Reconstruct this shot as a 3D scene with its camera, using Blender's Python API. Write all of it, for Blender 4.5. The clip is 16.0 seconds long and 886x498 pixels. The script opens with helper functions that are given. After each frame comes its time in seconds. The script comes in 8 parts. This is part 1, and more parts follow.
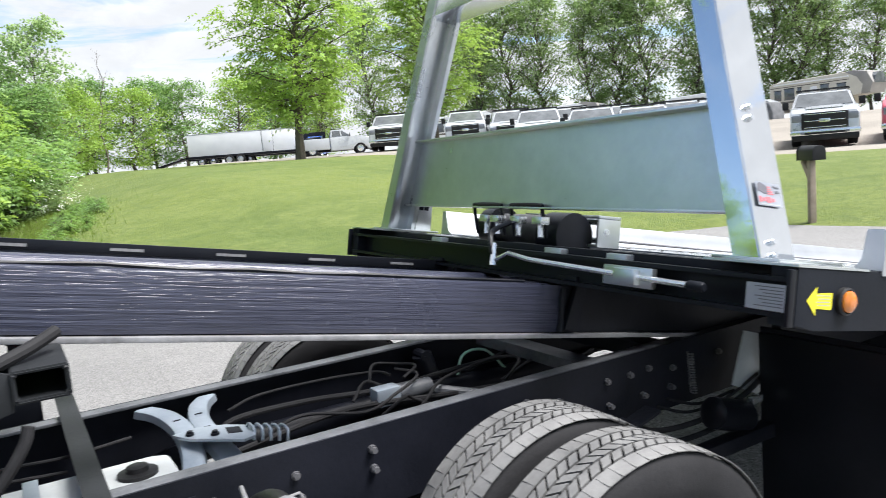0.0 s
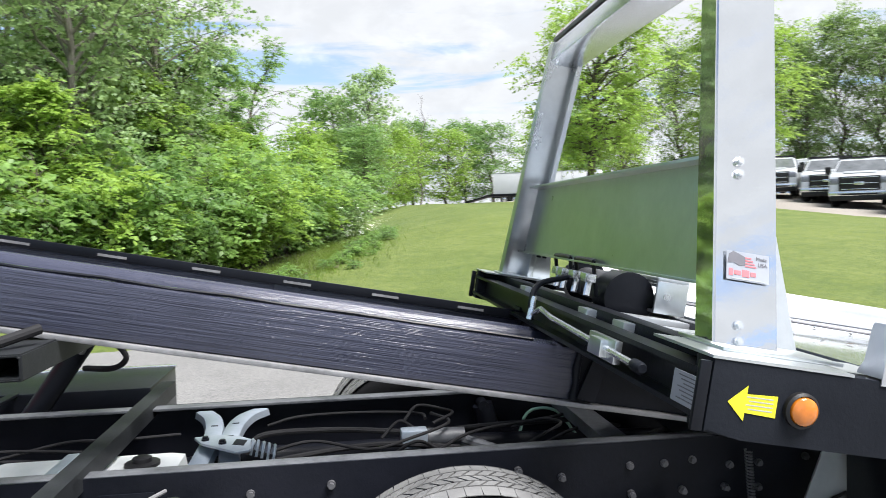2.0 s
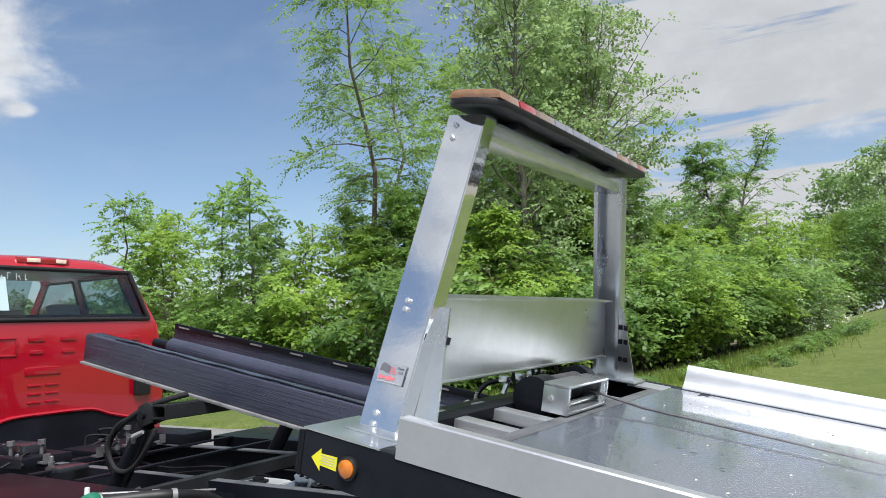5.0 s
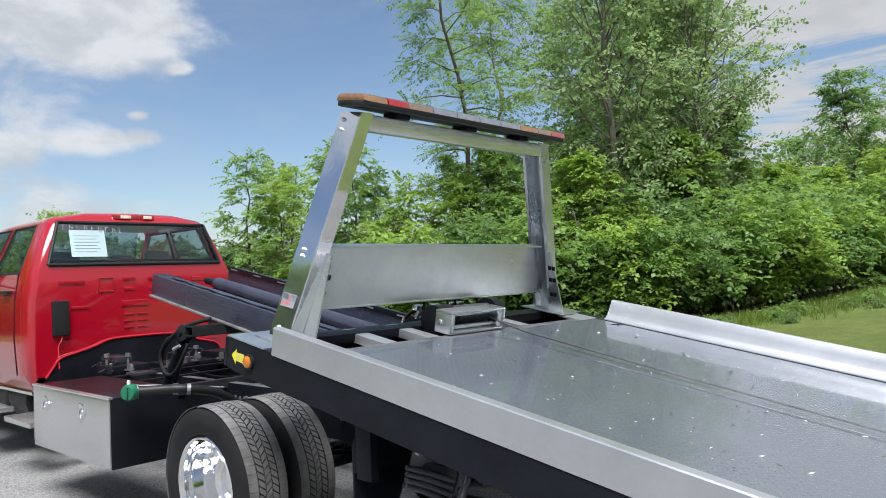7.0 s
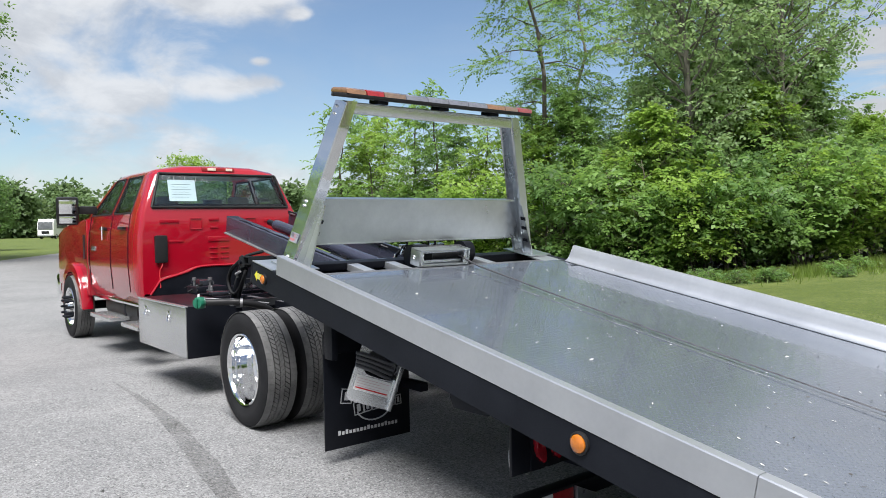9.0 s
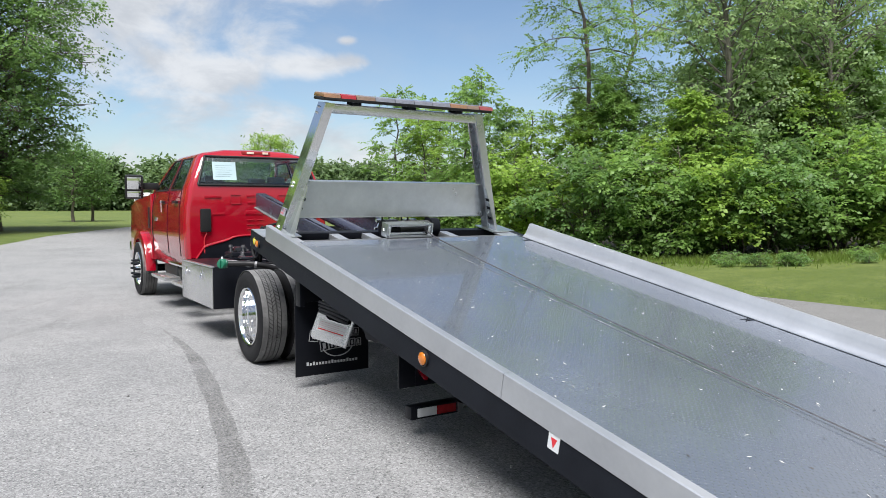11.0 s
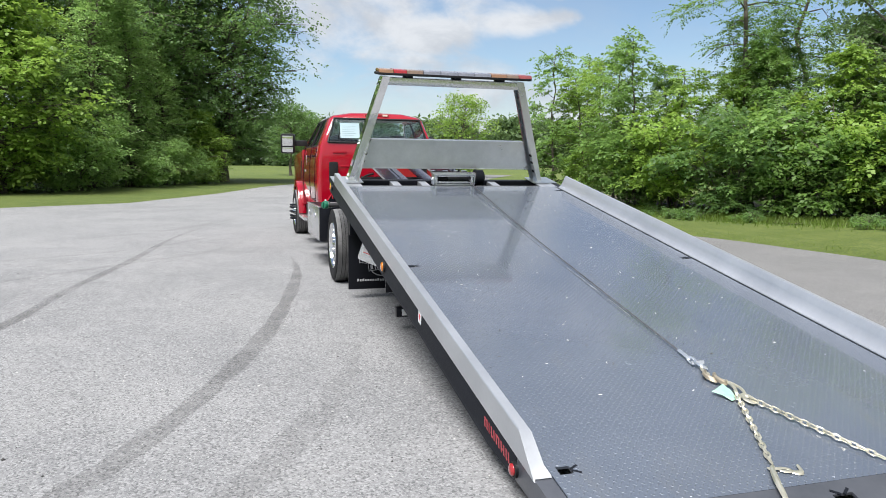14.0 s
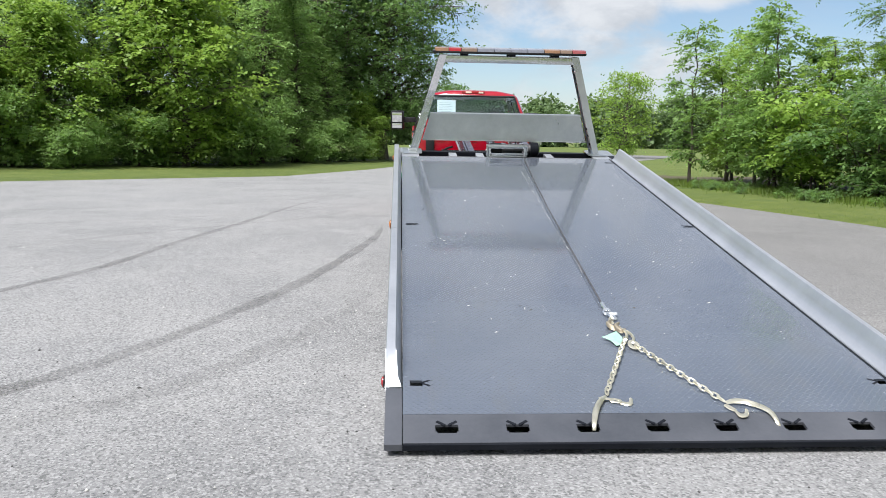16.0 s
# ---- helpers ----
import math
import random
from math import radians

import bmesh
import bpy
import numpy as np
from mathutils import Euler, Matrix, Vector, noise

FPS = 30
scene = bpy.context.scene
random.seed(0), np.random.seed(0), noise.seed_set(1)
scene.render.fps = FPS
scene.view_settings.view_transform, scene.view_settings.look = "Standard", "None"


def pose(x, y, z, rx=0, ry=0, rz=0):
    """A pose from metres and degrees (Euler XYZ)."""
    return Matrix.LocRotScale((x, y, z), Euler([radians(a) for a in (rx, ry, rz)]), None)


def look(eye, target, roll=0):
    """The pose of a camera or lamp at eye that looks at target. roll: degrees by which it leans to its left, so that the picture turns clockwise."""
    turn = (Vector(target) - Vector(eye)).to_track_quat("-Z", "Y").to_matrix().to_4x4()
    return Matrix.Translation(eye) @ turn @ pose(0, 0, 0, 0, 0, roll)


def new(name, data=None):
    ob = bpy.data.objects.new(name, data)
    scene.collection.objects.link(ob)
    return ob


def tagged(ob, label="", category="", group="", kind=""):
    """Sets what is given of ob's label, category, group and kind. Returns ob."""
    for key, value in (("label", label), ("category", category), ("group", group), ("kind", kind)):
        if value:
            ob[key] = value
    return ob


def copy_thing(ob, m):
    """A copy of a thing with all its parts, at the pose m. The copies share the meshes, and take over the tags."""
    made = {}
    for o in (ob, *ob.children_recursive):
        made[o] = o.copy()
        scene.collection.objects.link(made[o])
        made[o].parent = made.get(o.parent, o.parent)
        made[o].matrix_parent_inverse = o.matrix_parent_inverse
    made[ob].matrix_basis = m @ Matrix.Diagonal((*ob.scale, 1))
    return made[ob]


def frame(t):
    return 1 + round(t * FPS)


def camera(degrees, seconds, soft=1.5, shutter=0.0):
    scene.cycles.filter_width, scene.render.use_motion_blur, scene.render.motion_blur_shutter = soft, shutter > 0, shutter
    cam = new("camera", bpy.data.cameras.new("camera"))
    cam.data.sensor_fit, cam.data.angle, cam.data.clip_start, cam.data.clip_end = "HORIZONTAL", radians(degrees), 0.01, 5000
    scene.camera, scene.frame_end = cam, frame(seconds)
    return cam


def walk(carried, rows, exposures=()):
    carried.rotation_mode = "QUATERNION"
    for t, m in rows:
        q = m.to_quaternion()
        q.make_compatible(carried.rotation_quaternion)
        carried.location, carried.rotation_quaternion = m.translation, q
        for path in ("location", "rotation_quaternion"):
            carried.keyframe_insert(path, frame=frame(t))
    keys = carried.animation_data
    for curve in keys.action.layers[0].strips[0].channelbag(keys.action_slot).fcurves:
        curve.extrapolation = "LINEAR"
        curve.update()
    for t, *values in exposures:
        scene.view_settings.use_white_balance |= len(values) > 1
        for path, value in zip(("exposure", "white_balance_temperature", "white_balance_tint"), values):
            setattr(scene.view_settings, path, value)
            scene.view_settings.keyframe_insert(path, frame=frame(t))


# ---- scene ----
cam = camera(61.82, 16.0, soft=0.7, shutter=0.2)

PATH = [
    (0, (-2.373, 7.573, 1.548), (-0.663, 6.563, 1.309), -4.7),
    (0.5, (-2.501, 7.398, 1.554), (-0.869, 6.265, 1.323), -4.6),
    (1, (-2.564, 7.223, 1.534), (-0.857, 6.197, 1.353), -4.2),
    (1.5, (-2.57, 6.996, 1.507), (-0.697, 6.305, 1.39), -3.0),
    (2, (-2.651, 6.665, 1.511), (-0.67, 6.401, 1.426), -1.5),
    (2.5, (-2.767, 6.315, 1.479), (-0.772, 6.452, 1.411), -0.2),
    (3, (-2.833, 5.965, 1.469), (-0.879, 6.39, 1.44), 0.3),
    (3.5, (-2.886, 5.535, 1.486), (-0.999, 6.197, 1.515), -0.1),
    (4, (-2.992, 5.097, 1.55), (-1.181, 5.939, 1.644), -2.0),
    (4.2, (-3.023, 4.931, 1.555), (-1.237, 5.82, 1.699), -2.3),
    (6.5, (-3.185, 3.177, 1.462), (-1.655, 4.459, 1.579), -2.8),
    (7, (-3.192, 2.809, 1.472), (-1.721, 4.162, 1.541), -2.4),
    (7.5, (-3.196, 2.367, 1.462), (-1.788, 3.788, 1.493), -2.1),
    (8, (-3.29, 1.98, 1.432), (-1.943, 3.458, 1.425), -1.8),
    (8.5, (-3.343, 1.622, 1.433), (-2.051, 3.148, 1.39), -1.4),
    (9, (-3.417, 1.262, 1.452), (-2.166, 2.822, 1.384), -1.1),
    (11.5, (-3.219, -0.616, 1.426), (-2.207, 1.104, 1.293), 0.2),
    (12, (-3.083, -0.969, 1.402), (-2.142, 0.79, 1.253), 0.4),
    (12.5, (-2.953, -1.312, 1.413), (-2.093, 0.485, 1.239), 0.6),
    (13, (-2.782, -1.62, 1.396), (-2.008, 0.214, 1.201), 0.6),
    (13.5, (-2.641, -1.964, 1.387), (-1.963, -0.095, 1.17), 0.5),
    (14, (-2.45, -2.265, 1.397), (-1.88, -0.362, 1.164), 0.6),
    (14.5, (-2.166, -2.523, 1.369), (-1.717, -0.59, 1.123), 0.8),
    (15, (-1.892, -2.787, 1.338), (-1.569, -0.831, 1.079), 1.0),
    (15.5, (-1.559, -2.937, 1.33), (-1.353, -0.968, 1.047), 1.0),
    (16, (-1.241, -3.083, 1.321), (-1.123, -1.108, 1.031), 0.9),
]

walk(cam, [(t, look(eye, target, roll)) for t, eye, target, roll in PATH], exposures=[(0.0, 1.40), (1.5, 1.38), (3.0, 1.20), (4.2, 0.90), (6.3, 0.72), (9.0, 0.78), (16.0, 0.80)])

# ---- daylight: high sun behind thin cloud, from the driver's side ----
SUN_EL, SUN_AZ = radians(61), radians(222)  # azimuth clockwise from +y
world = bpy.data.worlds.new("sky")
scene.world = world
world.use_nodes = True
wt = world.node_tree
wt.nodes.clear()


def wnode(kind, **props):
    n = wt.nodes.new(kind)
    for k, v in props.items():
        n.inputs[k].default_value = v
    return n


w_out, w_bg = wnode("ShaderNodeOutputWorld"), wnode("ShaderNodeBackground", Strength=0.078)
w_sky = wnode("ShaderNodeTexSky")
w_sky.sky_type, w_sky.sun_disc, w_sky.sun_elevation, w_sky.sun_rotation = "NISHITA", False, SUN_EL, SUN_AZ
w_sky.air_density, w_sky.dust_density, w_sky.ozone_density = 1.0, 0.5, 2.6
w_co = wnode("ShaderNodeTexCoord")
w_out_dir = w_co.outputs["Generated"]


def wmath(op, a, b=None, c=None, clamp=False):
    n = wt.nodes.new("ShaderNodeMath")
    n.operation, n.use_clamp = op, clamp
    for i, v in enumerate((a, b, c)):
        if v is None:
            continue
        if isinstance(v, (int, float)):
            n.inputs[i].default_value = v
        else:
            wt.links.new(v, n.inputs[i])
    return n.outputs[0]


def wscaled(scale, shift=(0, 0, 0)):
    n = wnode("ShaderNodeMapping", Scale=scale, Location=shift)
    wt.links.new(w_out_dir, n.inputs["Vector"])
    return n.outputs[0]


def wnoise(vec, scale, detail, rough, distort=0.0):
    n = wnode("ShaderNodeTexNoise", Scale=scale, Detail=detail, Roughness=rough, Distortion=distort)
    wt.links.new(vec, n.inputs["Vector"])
    return n.outputs["Fac"]


def wstep(v, lo, hi, a=0.0, b=1.0):
    n = wnode("ShaderNodeMapRange", **{"From Min": lo, "From Max": hi, "To Min": a, "To Max": b})
    n.interpolation_type = "SMOOTHSTEP"
    wt.links.new(v, n.inputs["Value"])
    return n.outputs[0]


W_FLAT = wscaled((1.0, 1.0, 2.3))


def wpatch(az, el, r):
    """1 at a bearing and height in degrees, fading to 0 at the reach r; wider than high."""
    d = wt.nodes.new("ShaderNodeVectorMath")
    d.operation = "DISTANCE"
    wt.links.new(W_FLAT, d.inputs[0])
    az, el = radians(az), radians(el)
    d.inputs[1].default_value = (math.sin(az) * math.cos(el), math.cos(az) * math.cos(el), 2.3 * math.sin(el))
    return wstep(d.outputs["Value"], 0.0, r, 1.0, 0.0)


w_sep = wnode("ShaderNodeSeparateXYZ")
wt.links.new(w_out_dir, w_sep.inputs[0])
w_z = w_sep.outputs[2]
# fair-weather heaps: one bank over the drive, single heaps before it, clear sky over the wood
w_bias = 0.0
for az, el, r, k in ((278, 32, 0.72, 0.25), (277, 60, 0.40, -0.16), (222, 26, 0.70, -0.10), (269, 44, 0.10, -0.30), (320, 34, 0.60, 0.12), (12, 24, 0.62, 0.15), (15, 50, 0.9, 0.10), (16, 17, 0.30, 0.12), (9, 11, 0.26, 0.12), (22.6, 10.2, 0.075, 0.26), (26.0, 10.8, 0.05, 0.22), (17.5, 9.6, 0.08, 0.20), (25.3, 12.2, 0.025, 0.24), (28.4, 15.6, 0.03, 0.22), (26.0, 16.6, 0.16, 0.16),
                     (19.0, 6.4, 0.10, 0.12), (27.0, 20.0, 0.22, 0.10), (44, 14, 0.42, -0.30), (40, 6, 0.30, -0.10), (62, 24, 0.60, -0.22), (30.5, 9.5, 0.09, -0.16)):
    w_bias = wmath("MULTIPLY_ADD", wpatch(az, el, r), k, w_bias)
w_heap = wmath("ADD", wmath("MULTIPLY_ADD", wnoise(wscaled((1, 1, 1.7), (2.1, 0.4, 1.3)), 8.5, 11.0, 0.57, 0.25), 0.62, wmath("MULTIPLY", wnoise(wscaled((1, 1, 2.0), (5.2, -1.3, 0.7)), 2.2, 6.0, 0.55, 0.4), 0.38)), w_bias)
w_heap = wmath("ADD", w_heap, wstep(w_z, 0.0, 0.16, 0.07, 0.0))
w_dense = wmath("MULTIPLY", wstep(w_heap, 0.50, 0.70), 0.94)
# long thin streaks over the lot
w_streak = wmath("ADD", wnoise(wscaled((1.5, 1.5, 17.0), (0.3, 0.9, 0.2)), 1.25, 8.0, 0.60, 0.6), wmath("MULTIPLY", wnoise(wscaled((1.0, 1.0, 5.0), (3.3, 1.9, 0.0)), 9.0, 8.0, 0.62, 0.3), 0.16))
w_side = wstep(wmath("MULTIPLY_ADD", w_sep.outputs[1], -1.0, wmath("MULTIPLY", w_sep.outputs[0], 0.42)), -0.12, 0.06)
w_thin = wmath("MULTIPLY", wstep(w_streak, 0.42, 0.56), w_side)
w_far = wstep(w_z, 0.0, 0.12, 0.55, 0.0)
w_veil = wmath("MULTIPLY", wstep(wnoise(wscaled((1, 1, 2.6), (0.7, 2.2, 0.1)), 2.6, 7.0, 0.6, 0.5), 0.35, 0.75), 0.34)
w_shade = wstep(wnoise(wscaled((1, 1, 1.8), (1.4, 3.1, 0.6)), 11.0, 9.0, 0.6, 0.3), 0.36, 0.64)
w_mixes = []
for fac, lo, hi in ((w_veil, (4.3, 4.6, 5.0, 1), (4.7, 4.9, 5.2, 1)), (w_far, (4.5, 4.8, 5.2, 1), (4.7, 5.0, 5.4, 1)), (w_thin, (4.3, 4.45, 4.7, 1), (4.8, 4.95, 5.2, 1)), (w_dense, (4.5, 4.75, 5.15, 1), (6.0, 6.2, 6.5, 1))):
    c, m = wnode("ShaderNodeMix"), wnode("ShaderNodeMix")
    c.data_type = m.data_type = "RGBA"
    wt.links.new(w_shade, c.inputs["Factor"])
    c.inputs["A"].default_value, c.inputs["B"].default_value = lo, hi
    wt.links.new(fac, m.inputs["Factor"])
    wt.links.new(w_mixes[-1] if w_mixes else w_sky.outputs[0], m.inputs["A"])
    wt.links.new(c.outputs["Result"], m.inputs["B"])
    w_mixes.append(m.outputs["Result"])
wt.links.new(w_mixes[-1], w_bg.inputs["Color"])
wt.links.new(w_bg.outputs[0], w_out.inputs["Surface"])
sun = new("sun", bpy.data.lights.new("sun", "SUN"))
sun.data.energy, sun.data.angle, sun.data.color = 4.6, radians(34), (1.0, 0.978, 0.965)
SUN_WAY = Vector((math.sin(SUN_AZ) * math.cos(SUN_EL), math.cos(SUN_AZ) * math.cos(SUN_EL), math.sin(SUN_EL)))
sun.matrix_world = look(SUN_WAY * 50, (0, 0, 0))


# ---- materials ----
class Nodes:
    """A node material under construction."""

    def __init__(self, name):
        self.mat = bpy.data.materials.new(name)
        self.mat.use_nodes = True
        self.tree = self.mat.node_tree
        self.bsdf = self.tree.nodes["Principled BSDF"]
        self.out = self.tree.nodes["Material Output"]
        self.coord = self.node("ShaderNodeTexCoord").outputs["Object"]

    def node(self, kind, **props):
        n = self.tree.nodes.new(kind)
        for k, v in props.items():
            n.inputs[k.replace("_", " ")].default_value = v
        return n

    def link(self, a, b):
        self.tree.links.new(a, b)

    def math(self, op, a, b=None, clamp=False):
        n = self.tree.nodes.new("ShaderNodeMath")
        n.operation, n.use_clamp = op, clamp
        for i, v in enumerate((a, b)):
            if v is None:
                continue
            if isinstance(v, (int, float)):
                n.inputs[i].default_value = v
            else:
                self.link(v, n.inputs[i])
        return n.outputs[0]

    def noise(self, scale, detail=6.0, rough=0.6, stretch=None):
        vec = self.coord
        if stretch:
            m = self.node("ShaderNodeMapping", Scale=stretch)
            self.link(vec, m.inputs["Vector"])
            vec = m.outputs[0]
        n = self.node("ShaderNodeTexNoise", Scale=scale, Detail=detail, Roughness=rough)
        self.link(vec, n.inputs["Vector"])
        return n.outputs["Fac"]

    def ramp(self, fac, lo, hi, a=(0, 0, 0), b=(1, 1, 1)):
        r = self.node("ShaderNodeValToRGB")
        e = r.color_ramp.elements
        e[0].position, e[0].color, e[1].position, e[1].color = lo, (*a, 1), hi, (*b, 1)
        self.link(fac, r.inputs["Fac"])
        return r.outputs["Color"]

    def mix(self, fac, a, b, mode="MIX"):
        m = self.node("ShaderNodeMix")
        m.data_type, m.blend_type = "RGBA", mode
        for key, v in (("Factor", fac), ("A", a), ("B", b)):
            if isinstance(v, (int, float)):
                m.inputs[key].default_value = v
            elif isinstance(v, tuple):
                m.inputs[key].default_value = (*v, 1)
            else:
                self.link(v, m.inputs[key])
        return m.outputs["Result"]

    def set(self, **props):
        for k, v in props.items():
            s = self.bsdf.inputs[k.replace("_", " ")]
            if isinstance(v, tuple):
                s.default_value = (*v, 1)
            elif isinstance(v, (int, float)):
                s.default_value = v
            else:
                self.link(v, s)

    def bump(self, height, distance, strength=1.0):
        b = self.node("ShaderNodeBump", Strength=strength, Distance=distance)
        self.link(height, b.inputs["Height"])
        self.link(b.outputs[0], self.bsdf.inputs["Normal"])


def surf(name, a, b, rough=0.5, metal=0.0, big=1.5, fine=60.0, bump=0.0, stretch=None, spread=0.12, coat=0.0, dirt=0.25, spec=0.5, tilt=0.0):
    """A surface whose colour wanders between a and b at two scales, with uneven gloss and fine relief. tilt: degrees by which the grain rises along y."""
    n = Nodes(name)
    if tilt:
        lean = n.node("ShaderNodeMapping", Rotation=(-radians(tilt), 0, 0))
        n.link(n.coord, lean.inputs["Vector"])
        n.coord = lean.outputs[0]
    f1, f2 = n.noise(big, 5), n.noise(fine, 4, 0.7, stretch)
    both = n.math("MULTIPLY_ADD", f2, dirt)
    n.tree.nodes[-1].inputs[2].default_value = 0
    n.link(f1, both.node.inputs[2])
    n.set(Base_Color=n.ramp(both, 0.35, 0.85, a, b), Metallic=metal, Coat_Weight=coat, Specular_IOR_Level=spec)
    r = n.node("ShaderNodeMapRange", To_Min=max(rough - spread, 0.02), To_Max=min(rough + spread, 1.0))
    n.link(f1, r.inputs["Value"])
    n.set(Roughness=r.outputs[0])
    if bump:
        n.bump(f2, bump)
    return n.mat


M_RED = surf("red_paint", (0.27, 0.0016, 0.011), (0.32, 0.002, 0.014), 0.20, 0, 1.0, 300, coat=1.0, spread=0.05)
M_GALV = surf("galvanised_steel", (0.50, 0.53, 0.55), (0.70, 0.73, 0.75), 0.30, 0.95, 3.0, 25, 0.0006, spread=0.10)
M_POLISH = surf("bright_steel", (0.62, 0.65, 0.68), (0.76, 0.78, 0.80), 0.22, 0.85, 2.5, 40, 0.0003, spread=0.08)
M_RAIL = surf("grey_rail_steel", (0.42, 0.44, 0.47), (0.56, 0.58, 0.61), 0.32, 0.72, 2.0, 40, 0.0004, spread=0.10)
M_ALU = surf("brushed_aluminium", (0.52, 0.53, 0.54), (0.64, 0.65, 0.66), 0.22, 0.8, 1.2, 20, 0.0002, stretch=(1, 1, 60), spread=0.08)
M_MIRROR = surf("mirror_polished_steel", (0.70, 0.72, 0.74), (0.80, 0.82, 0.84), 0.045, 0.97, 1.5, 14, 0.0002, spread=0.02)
M_CHROME = surf("chrome", (0.78, 0.79, 0.80), (0.85, 0.85, 0.86), 0.09, 1.0, 4, 60, spread=0.05)
M_BLACK = surf("black_paint", (0.003, 0.004, 0.006), (0.009, 0.010, 0.014), 0.32, 0, 2.0, 40, 0.0006, spread=0.1, spec=0.18)
M_BLACKMATT = surf("black_satin", (0.005, 0.006, 0.009), (0.012, 0.014, 0.019), 0.5, 0, 3.0, 80, 0.0008, spec=0.12)
M_FRAME = surf("chassis_black", (0.003, 0.004, 0.006), (0.011, 0.012, 0.018), 0.45, 0, 2.5, 50, 0.001, spec=0.15)
M_GLOSSBLACK = surf("glossy_black_steel", (0.012, 0.014, 0.020), (0.040, 0.043, 0.052), 0.20, 0.0, 2.5, 40, 0.0008, spec=0.8)
M_DUSTBLACK = surf("dusty_black_steel", (0.012, 0.014, 0.018), (0.10, 0.105, 0.115), 0.45, 0.0, 7.0, 60, 0.001, spec=0.4, dirt=0.5)
# galvanised grey toned down to carry the shade under the deck
M_SHADEPLATE = surf("dull_galvanised_shade_plate", (0.30, 0.33, 0.35), (0.42, 0.45, 0.47), 0.5, 0.3, 4, 50, 0.0006)
M_BEAM = surf("brushed_black_paint", (0.003, 0.004, 0.010), (0.036, 0.039, 0.062), 0.24, 0, 2.0, 46, 0.0055, stretch=(1, 0.035, 1.5), dirt=0.7, tilt=10.6)
# also the tone painted for light through the wear strip's slots
M_EDGE = surf("rubbed_steel_and_slot_light", (0.10, 0.10, 0.105), (0.26, 0.26, 0.27), 0.5, 0.3, 6.0, 50, 0.0006, dirt=0.5)
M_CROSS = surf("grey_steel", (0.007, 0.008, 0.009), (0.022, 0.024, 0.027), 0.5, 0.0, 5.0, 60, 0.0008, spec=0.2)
M_RUBBER = surf("tyre_rubber", (0.007, 0.007, 0.008), (0.022, 0.022, 0.024), 0.75, 0, 4.0, 90, 0.001, spec=0.2)
M_DUSTRUB = surf("dusty_tyre_rubber", (0.048, 0.048, 0.049), (0.190, 0.189, 0.187), 0.55, 0, 5.0, 60, 0.001, spec=0.7)
M_PLASTIC = surf("black_plastic", (0.007, 0.007, 0.008), (0.017, 0.017, 0.018), 0.45, 0, 4, 200, 0.0004, spec=0.3)
M_GREYPLAST = surf("pale_grey_plastic", (0.42, 0.45, 0.46), (0.58, 0.60, 0.60), 0.5, 0, 6, 60, 0.0006)
M_PALESTEEL = surf("pale_blue_steel", (0.24, 0.29, 0.35), (0.42, 0.47, 0.53), 0.38, 0.5, 4, 50, 0.0005)
M_WHITE = surf("white_paint", (0.72, 0.73, 0.73), (0.80, 0.80, 0.79), 0.35, 0, 1.2, 60, coat=0.4)
M_PAPER = surf("paper", (0.52, 0.54, 0.55), (0.62, 0.64, 0.65), 0.8, 0, 3, 90)
M_BLUEPAPER = surf("pale_blue_paper", (0.34, 0.46, 0.50), (0.42, 0.54, 0.58), 0.8, 0, 3, 90)
M_STICKER = surf("silver_sticker", (0.24, 0.26, 0.30), (0.33, 0.35, 0.39), 0.4, 0.3, 3, 90)
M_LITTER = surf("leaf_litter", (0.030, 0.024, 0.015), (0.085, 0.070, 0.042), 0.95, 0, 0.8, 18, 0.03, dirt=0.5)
M_GREYINK = surf("grey_ink", (0.30, 0.31, 0.33), (0.42, 0.43, 0.45), 0.6, 0, 8, 90)
M_FADEDRED = surf("faded_red_print", (0.46, 0.10, 0.12), (0.56, 0.16, 0.18), 0.5, 0, 8, 90)
M_PINKPRINT = surf("pale_pink_print", (0.56, 0.36, 0.40), (0.66, 0.46, 0.50), 0.5, 0, 8, 90)
M_FADEDINK = surf("faded_dark_print", (0.07, 0.07, 0.085), (0.14, 0.14, 0.16), 0.5, 0, 8, 90)
M_PAPERINK = surf("pale_paper_print", (0.11, 0.16, 0.18), (0.14, 0.20, 0.22), 0.7, 0, 8, 90)
M_SIDERED = surf("faded_red_vinyl", (0.26, 0.025, 0.035), (0.36, 0.05, 0.06), 0.5, 0, 8, 90)
M_REDINK = surf("red_ink", (0.50, 0.02, 0.03), (0.62, 0.03, 0.04), 0.5, 0, 8, 90)
M_PALEINK = surf("pale_print", (0.36, 0.37, 0.39), (0.50, 0.51, 0.52), 0.6, 0, 20, 90)
M_YELLOW = surf("yellow_vinyl", (0.62, 0.58, 0.015), (0.72, 0.67, 0.03), 0.4, 0, 4, 90)
M_GREENCAP = surf("green_cap", (0.008, 0.09, 0.05), (0.012, 0.14, 0.08), 0.4, 0, 8, 90)
M_SEAT = surf("grey_cloth", (0.30, 0.31, 0.33), (0.42, 0.43, 0.45), 0.8, 0, 6, 200, 0.001)
M_GOLD = surf("gold_zinc_chain", (0.54, 0.51, 0.39), (0.72, 0.69, 0.57), 0.32, 0.8, 20, 90, 0.0004)
M_RUST = surf("worn_hook_steel", (0.20, 0.165, 0.11), (0.36, 0.32, 0.25), 0.5, 0.6, 20, 90, 0.001)
M_STRAP = surf("pale_green_tag", (0.19, 0.38, 0.28), (0.31, 0.50, 0.40), 0.7, 0, 20, 90)
